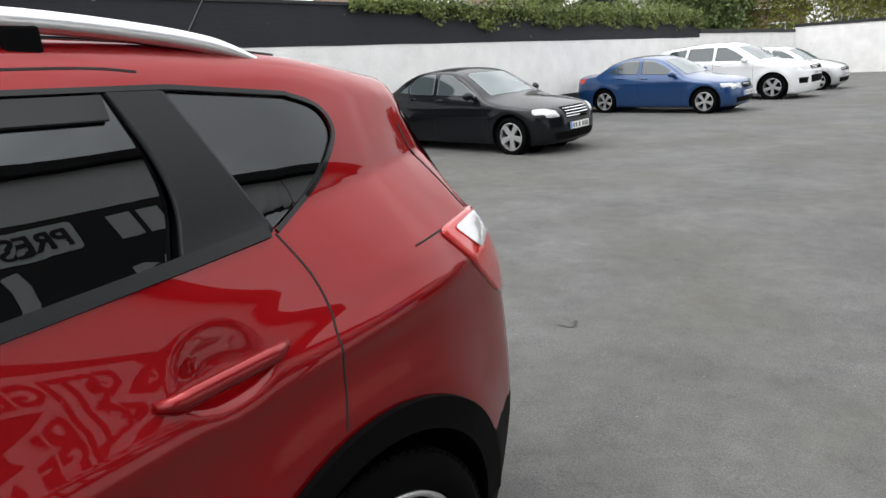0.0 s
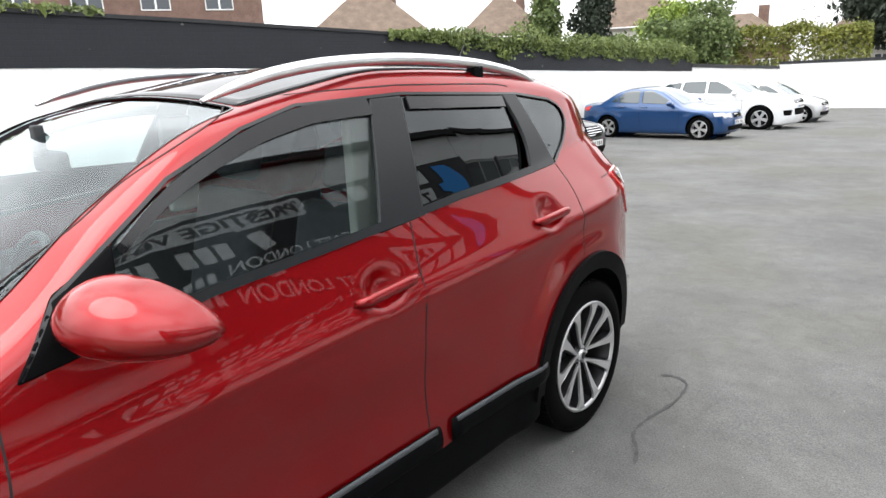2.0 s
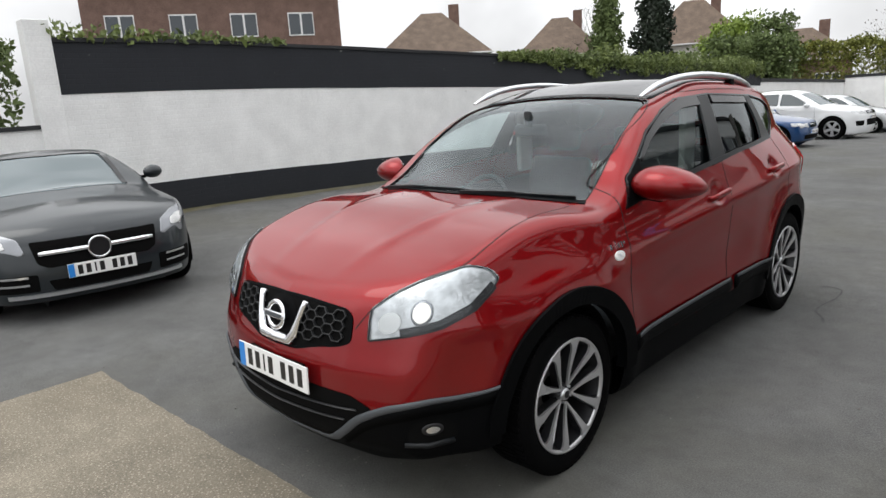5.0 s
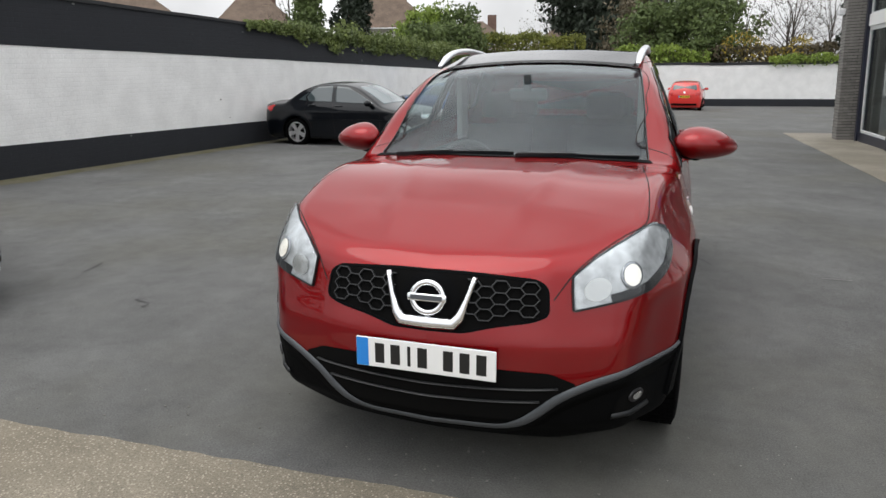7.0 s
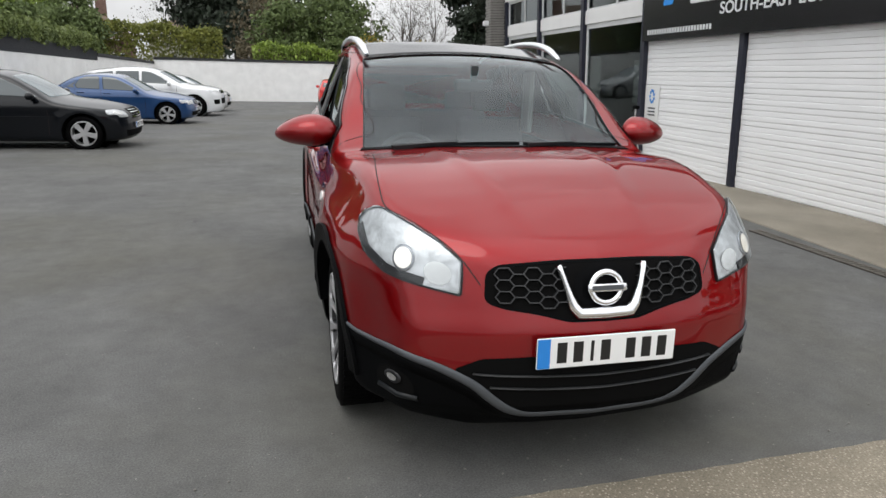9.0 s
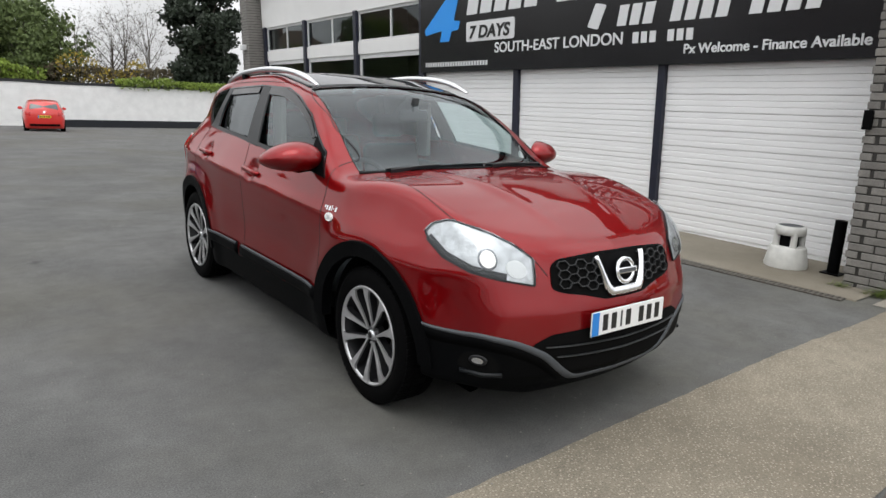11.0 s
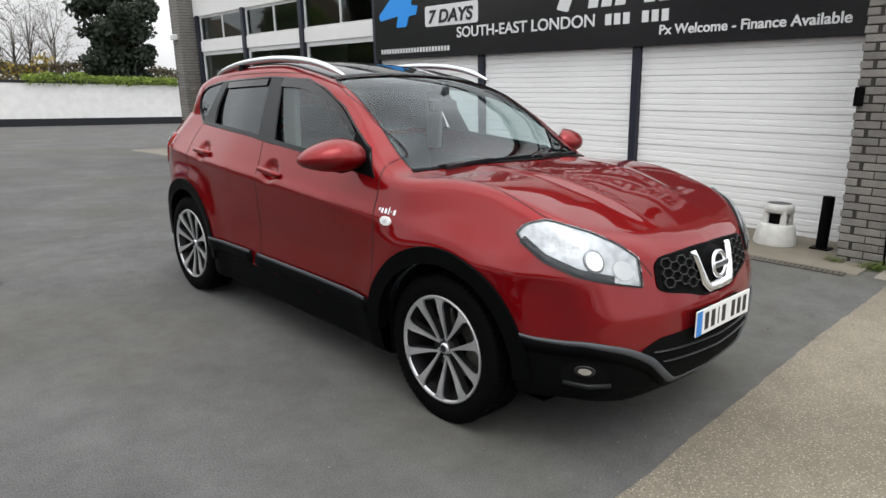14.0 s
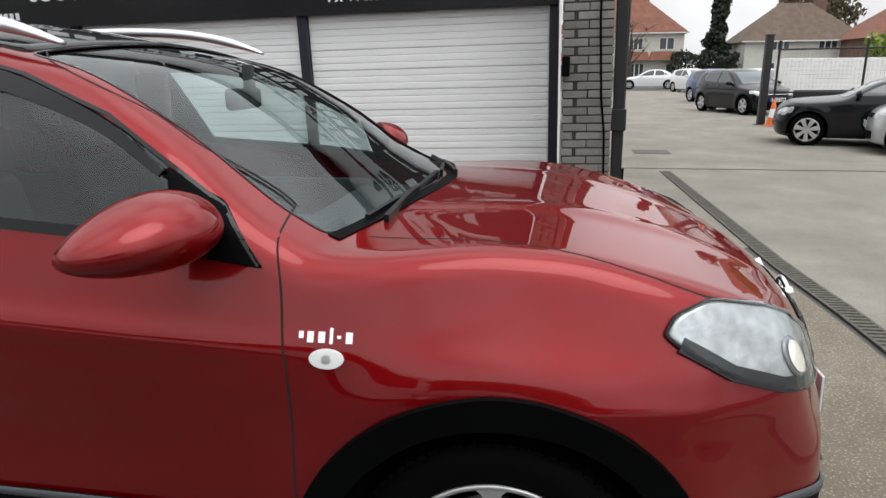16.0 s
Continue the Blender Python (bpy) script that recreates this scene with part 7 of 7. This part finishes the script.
for _ in range(900):
    y = rr.uniform(-.4, 3.6)
    pts.append((XW(y) + rr.uniform(-.25, .10), y, 2.78 + .22 * rr.random() ** 1.5 * (1 - (y / 4.5)) - .1 * rr.random()))
leaves(bm, rr, pts, .055)
single("ivy", bm, M["ivy"], "ivy hanging over the top of the white wall", "ivy", kind="stuff")
rr = random.Random(12)
bm = bmesh.new()
pts = []
for _ in range(4200):
    x = rr.uniform(6.3, 18)
    hh = .42 * (.6 + .9 * abs(noise.noise(Vector((x * .6, 3, 0)))))
    pts.append((x, 39.42 - rr.uniform(-.4, .22), 2.53 + gz(0, 39.5) + hh * rr.random() - .34 * rr.random() ** 2))
leaves(bm, rr, pts, .08)
single("creeper", bm, M["leaf_bright"], "yellow-green creeper on top of the low wall", "creeper", kind="stuff")
hedge_row("clipped_hedge", "clipped yellow-green hedge behind the low wall", "hedge", (-11.85, 42.62), (-4.68, 43.74), 4.16, .9, "hedge", 9000, .10, 21, -.4)
hedge_row("shrubbery", "bright green shrubs behind the wall", "shrubs", (-15.1, 37.46), (-11.85, 41.38), 4.83, 1.6, "leaf_mid", 4500, .13, 22, -.4)
hedge_row("shrubbery", "spring shrubs and undergrowth behind the far wall", "shrubs", (-3.9, 46.42), (17.94, 46.42), 3.15, 2.2, "leaf_brown", 9000, .14, 23, -.5)
hedge_row("shrubbery", "green shrubs behind the far wall", "shrubs", (-2.78, 44.18), (3.38, 44.74), 3.15, 1.2, "leaf_bright", 2600, .13, 24, -.5)
hedge_row("shrubbery", "yellow flowering shrubs behind the far wall", "shrubs", (4.06, 45.3), (9.43, 45.3), 3.71, 1.0, "leaf_yellow", 900, .10, 25, -.5)
hedge_row("shrubbery", "green shrubs behind the wall", "shrubs", (-24.62, 27.38), (-16.78, 43.06), 3.93, 2.0, "leaf_mid", 4000, .16, 26, -.3)
hedge_row("shrubbery", "brown shrubs behind the low wall", "shrubs", (-10.2, -8), (-9.8, -.8), 3.6, .6, "leaf_brown", 5200, .07, 27, 0)
hedge_row("shrubbery", "green shrubs behind the low wall", "shrubs", (-9.9, -1.5), (-9.5, -.6), 3.0, .35, "leaf_mid", 1500, .06, 28, 0)

tree("bright green conifer bush behind the wall", -24.84, 41.94, 8.4, 1.90, "leaf_mid", 5200, .14, 31, low=.1, conifer=True, base=-.3)
tree("dark green conifer bush behind the wall", -21.93, 43.74, 8.6, 2.24, "leaf_dark", 5200, .15, 32, low=.1, conifer=True, base=-.3)
tree("pale green budding tree", -15.99, 43.62, 5.5, 2.46, "leaf_bright", 3200, .13, 33, base=-.3)
tree("small green budding tree", -12.97, 41.94, 5.2, 1.79, "leaf_mid", 2600, .12, 34, base=-.3)
tree("tall dark cedar with a broad crown", -5.35, 72.18, 14.3, 6.94, "leaf_dark", 8200, .30, 35, low=.3, trunk=.4, base=-1.0)
tree("brown budding spring tree", -1.54, 52.02, 7.0, 3.14, "leaf_brown", 2000, .15, 36, base=-.9)
tree("spring tree in pale leaf", 3.83, 54.26, 7.5, 3.58, "leaf_mid", 1700, .17, 37, base=-.9)
tree("spring tree in pale leaf", 9.66, 56.5, 6.8, 2.91, "leaf_brown", 420, .08, 38, bare=True, base=-.9)
tree("bare spring tree in bud", 8.54, 46.98, 7.2, 2.58, "leaf_brown", 260, .06, 39, bare=True, base=-.9, trunk=.09)
tree("bare spring tree in bud", 13.69, 62.1, 8.8, 2.91, "leaf_brown", 260, .07, 40, bare=True, base=-.9, trunk=.10)
tree("bare spring tree in bud", 5.85, 48.66, 6.6, 2.24, "leaf_brown", 300, .06, 41, bare=True, base=-.9, trunk=.08)
tree("dark yew with a dense crown", 13.02, 44.07, 9.5, 2.58, "leaf_dark", 9000, .16, 42, low=.22, trunk=.22, base=-.9)
tree("green leafy spring tree", 2.71, 47.1, 6.8, 2.69, "leaf_mid", 4600, .14, 43, base=-.9)
tree("bushy green spring tree", -0.65, 48.1, 6.1, 2.24, "leaf_mid", 3200, .14, 44, base=-.9)
tree("far bare leafless tree", -12.86, 81.14, 9.5, 3.14, "leaf_brown", 500, .12, 45, bare=True, base=-1.0)
tree("far bare leafless tree", -33.58, 54.26, 9.8, 2.24, "leaf_brown", 200, .08, 46, bare=True, base=-.3)

M["tile_brown"] = mat("roof_tiles_brown", (0.16, 0.115, 0.085), 0.85, vary=0.3, scale=1.5, fine=0.2, fine_scale=14, bump=0.6, bump_scale=16)
M["tile_red"] = mat("roof_tiles_red", (0.24, 0.10, 0.065), 0.85, vary=0.3, scale=1.5, fine=0.2, fine_scale=14, bump=0.6, bump_scale=16)
M["housebrick"] = mat("house_brick", (0.20, 0.125, 0.10), 0.9, vary=0.25, scale=2, fine=0.2, fine_scale=18)
M["render_cream"] = mat("cream_render", (0.68, 0.66, 0.60), 0.85, vary=0.12, scale=1.2)
M["dark_pane"] = mat("house_window_pane", (0.05, 0.06, 0.07), 0.08, spec=0.6)
M["upvc"] = mat("white_window_frame", (0.78, 0.78, 0.77), 0.4)


def house(label, m, w, d, eave, ridge, wallm, roofm, windows, chimney=True, hip=True):
    """A house: front at -y in its own frame, walls, hipped roof, chimney and framed windows."""
    hs = thing("house", label, "house", m)
    part("wall", box(-w / 2, w / 2, 0, d, -.5, eave, .01), wallm, hs)
    bm = bmesh.new()
    o = .45
    hip_ = min(d / 2, w / 2 * .8) if hip else 0
    a = [bm.verts.new(c) for c in ((-w / 2 - o, -o, eave - .12), (w / 2 + o, -o, eave - .12), (w / 2 + o, d + o, eave - .12), (-w / 2 - o, d + o, eave - .12))]
    r = [bm.verts.new((-w / 2 + hip_ - (0 if hip else o), d / 2, ridge)), bm.verts.new((w / 2 - hip_ + (0 if hip else o), d / 2, ridge))]
    bm.faces.new((a[0], a[1], r[1], r[0]))
    bm.faces.new((a[2], a[3], r[0], r[1]))
    bm.faces.new((a[1], a[2], r[1]))
    bm.faces.new((a[3], a[0], r[0]))
    bm.faces.new(a[::-1])
    roof = part("roof", bm, roofm, hs)
    part("gutter", box(-w / 2 - o, w / 2 + o, -o - .1, -o, eave - .16, eave - .05, .01), M["upvc"], hs)
    if chimney:
        cx = w * .22
        ch = part("chimney", box(cx - .45, cx + .45, d / 2 - .35, d / 2 + .35, ridge - 1.4, ridge + .6, .02), M["housebrick"], roof)
    for x, z, ww, hh, n in windows:
        wi = part("window", box(x - ww / 2, x + ww / 2, -.06, .02, z, z + hh, .01), M["upvc"], hs, "white framed window")
        for i in range(n):
            a0 = x - ww / 2 + ww * i / n + .06
            part("pane", box(a0, a0 + ww / n - .12, -.075, -.05, z + .08, z + hh - .08), M["dark_pane"], wi)
    return hs


def face_turn(x, y):
    return math.degrees(math.atan2(y, x)) - 90


H2 = ((-2.2, 3.2, 1.7, 1.2, 3), (2.2, 3.2, 1.7, 1.2, 3), (-2.2, .7, 1.9, 1.4, 3), (2.2, .7, 1.9, 1.4, 3))
for label, x, y, z, w, d, ev, rg, wm, rm in (
        ("bungalow roof with brick chimney behind the wall", -38.5, 37.5, -.5, 9, 8, 5.6, 9.3, "housebrick", "tile_brown"),
        ("brown tiled house roof behind the wall", -36.5, 53.0, -.5, 8, 8, 5.4, 9.2, "housebrick", "tile_brown"),
        ("brown tiled house roof behind the trees", -25.5, 58, -.5, 9, 8, 5.5, 9.6, "render_cream", "tile_brown"),
        ("house with brown tiled roof in the distance", -10.8, 77, -.5, 8, 8, 3.6, 6.4, "render_cream", "tile_brown"),
        ("house with brown tiled roof in the distance", -17.5, 62, -.5, 8, 8, 3.4, 6.2, "housebrick", "tile_brown")):
    house(label, pose(x, y, z, 0, 0, face_turn(x, y)), w, d, ev, rg, M[wm], M[rm], H2)
house("red brick flats with white balconied windows", pose(-37, 17.5, -.5, 0, 0, face_turn(-37, 17.5)), 15, 9, 9.6, 10.2, M["housebrick"], M["felt"],
      tuple((x, z, 1.6, 1.4, 2) for x in (-5.5, -2, 1.5, 5.0) for z in (.8, 3.6, 6.4)), False, False)
house("grey stone building behind the low wall", pose(-17.5, -4.5, -.2, 0, 0, face_turn(-17.5, -4.5)), 9, 7, 5.2, 7.5, mat("grey_stone", (.24, .22, .19), .9, vary=.3, scale=3, fine=.2, fine_scale=20), M["tile_brown"],
      ((-1.5, 1.6, 1.5, 1.4, 2), (2.2, 1.6, 1.5, 1.4, 2)), False)
# semi-detached houses over the road
HS = ((-5.0, 3.5, 1.9, 1.25, 4), (-1.6, 3.5, 1.5, 1.25, 2), (1.6, 3.5, 1.9, 1.25, 4), (5.0, 3.5, 1.5, 1.25, 2), (-5.0, .55, 2.4, 1.6, 5), (1.6, .55, 2.4, 1.6, 5), (5.4, .9, .7, 1.2, 1))
semi = house("pair of white rendered houses with red tiled roof over the road", pose(73.87, -7.67, -.2, 0, 0, -90), 13.5, 8, 5.3, 9.2, M["render_cream"], M["tile_red"], HS)
for x in (-5.0, 1.6, 5.0):
    bm = bmesh.new()
    v = [bm.verts.new(c) for c in ((x - 1.7, -1.0, 2.45), (x + 1.7, -1.0, 2.45), (x + 1.5, 0, 3.35), (x - 1.5, 0, 3.35), (x - 1.7, 0, 2.45), (x + 1.7, 0, 2.45))]
    for f in ((0, 1, 2, 3), (0, 3, 4), (1, 5, 2), (0, 4, 5, 1)):
        bm.faces.new([v[i] for i in f])
    part("porch_roof", bm, M["tile_red"], semi)
part("door", box(-2.6, -1.6, -.08, .02, 0, 2.1, .01), M["upvc"], semi, "white front door")
house("house with brown roof over the road", pose(71.51, -25.42, -.2, 0, 0, -90), 11, 8, 4.2, 8.0, M["render_cream"], M["tile_brown"], H2)
house("house with brown roof over the road", pose(65.33, -34.3, -.2, 0, 0, -90), 11, 8, 4.2, 7.6, M["housebrick"], M["tile_red"], H2)
tree("tall dark cypress over the road", 75.66, -18.11, 9.5, 1.6, "leaf_dark", 4200, .22, 51, low=.06, conifer=True, base=-.4)
tree("pollarded street tree without leaves", 61.86, -7.83, 5.6, 1.6, "leaf_brown", 120, .08, 52, bare=True, base=-.4, trunk=.22, low=.5, clumps=10)
tree("far tree behind roofs", 89.39, -31.78, 10, 5, "leaf_brown", 3600, .3, 53, base=-.4)
hedge_row("front_hedge", "dark green front garden hedges over the road", "hedge", (68.88, -6.97), (68.95, -3.57), 2.0, .8, "leaf_mid", 1600, .12, 54, -.4)
hedge_row("front_hedge", "dark shrubs between the houses over the road", "hedge", (71.63, -19.43), (71.76, -12.93), 3.6, 1.2, "leaf_dark", 2600, .16, 55, -.4)
hedge_row("yellow_bush", "yellow-green bush over the fence", "hedge", (27.9, -16.6), (27.3, -13.4), 3.2, .7, "leaf_bright", 1500, .12, 56, -.3)
single("garden_wall", box(67.5, 67.8, -16, 12, -.5, .55, .02), M["housebrick"], "low red brick garden wall over the road", "wall", kind="structure")
single("road", sheet(48, 66, -60, 60, 6, 12, .010), asphalt_mat("road_asphalt", (0.15, 0.15, 0.15), (0.12, 0.12, 0.115, .5), (6, .03, .3, (.2, .2, .2))), "grey asphalt road beyond the gate", "road", kind="structure")
single("kerb", box(66, 66.2, -60, 60, -.30, -.12, .02), M["paving"], "concrete kerb", "kerb", kind="structure")
single("footway", box(66.2, 67.6, -60, 60, -.35, -.125), M["paving"], "concrete footway over the road", "pavement", kind="structure")
single("concrete_joint", box(8.50, 8.56, -9, -2.0, gz(8, -3) + .004, gz(8, -3) + .010), M["stain"], "dark joint across the concrete driveway", "joint", kind="structure")
single("drain_cover", box(10.4, 11.0, -3.5, -2.85, gz(9, -3) + .004, gz(9, -3) + .013, .002), M["iron"], "iron drain cover in the driveway", "drain cover")

# gate and mesh fence
def mesh_fence(label, p, q, h, n, base):
    f = thing("mesh_fence", label, "fence")
    p, q = Vector((*p, base)), Vector((*q, base))
    for i in range(n + 1):
        c = p.lerp(q, i / n)
        part("post", tube([c, c + Vector((0, 0, h + .12))], .032, 8), M["fence"], f)
    for z in (.06, h * .42, h * .95):
        part("rail", tube([p + Vector((0, 0, z)), q + Vector((0, 0, z))], .024, 8), M["fence"], f)
    d = q - p
    k = int(d.length / .09)
    bm = bmesh.new()
    for i in range(k):
        c = p + d * ((i + .5) / k)
        tube([c + Vector((0, 0, .06)), c + Vector((0, 0, h * .95))], .0013, 4, bm)
    for i in range(18):
        z = .08 + (h * .9) * i / 18
        tube([p + Vector((0, 0, z)), q + Vector((0, 0, z))], .0012, 4, bm)
    tagged(part("wire_mesh", bm, M["fence"], f), kind="stuff")


mesh_fence("black welded mesh fence beyond the gateway", (17.19, -7.14), (15.33, -12.72), 2.05, 3, -.05)
gp = thing("gate_post", "thick black steel gate post", "post", pose(17.18, -6.86, -.05))
part("post", box(-.09, .09, -.09, .09, 0, 2.3, .01), M["fence"], gp)
part("cap", box(-.10, .10, -.10, .10, 2.3, 2.33, .006), M["fence"], gp)
part("foot_plate", box(-.16, .16, -.16, .16, 0, .02, .004), M["fence"], gp)
gq = thing("gate_post", "tall black steel gate post by the brick pier", "post", pose(4.46, -2.01, -.05) @ PLUMB)
part("post", box(-.045, .045, -.05, .05, 0, 3.6, .006), M["fence"], gq)
part("bracket", box(-.07, .07, -.07, .07, .95, 1.15, .008), M["fence"], gq)
gate = thing("mesh_gate", "open black mesh gate leaf hung on the post beside the pier", "gate", pose(4.50, -2.04, -.03))
GL = (4.85, -.34)
for z in (.72, 1.32, 2.4):
    part("rail", tube([(0, 0, z), (*GL, z)], .02, 6), M["fence"], gate)
for u in (0, .25, .5, .75, 1):
    part("upright", tube([(GL[0] * u, GL[1] * u, .72), (GL[0] * u, GL[1] * u, 2.4)], .02, 6), M["fence"], gate)
bm = bmesh.new()
for i in range(60):
    u = (i + .5) / 60
    tube([(GL[0] * u, GL[1] * u, .72), (GL[0] * u, GL[1] * u, 2.4)], .0013, 4, bm)
tagged(part("wire_mesh", bm, M["fence"], gate), kind="stuff")

cone = thing("traffic_cone", "orange traffic cone with a white band", "cone", pose(16.81, -7.04, -.045))
om = mat("cone_orange", (0.75, 0.16, 0.03), 0.5, vary=0.2, scale=8)
part("base", box(-.18, .18, -.18, .18, 0, .03, .01), om, cone)
part("body", lathe([(.14, .03), (.11, .22)], 24, "z"), om, cone, smooth=True)
part("band", lathe([(.11, .22), (.075, .44)], 24, "z"), M["plate_white"], cone, "white band", True)
part("top", lathe([(.075, .44), (.035, .68), (.001, .69)], 24, "z"), om, cone, smooth=True)
single("white_boundary_wall", box(24.6, 24.8, -21, -9.3, -.5, 1.75, .02), M["whitewall"], "white painted boundary wall behind the fence", "wall", kind="structure")
single("low_black_board", box(17.5, 17.55, -13.5, -7.7, -.1, .85, .01), M["fence"], "black boarding along the fence", "board")
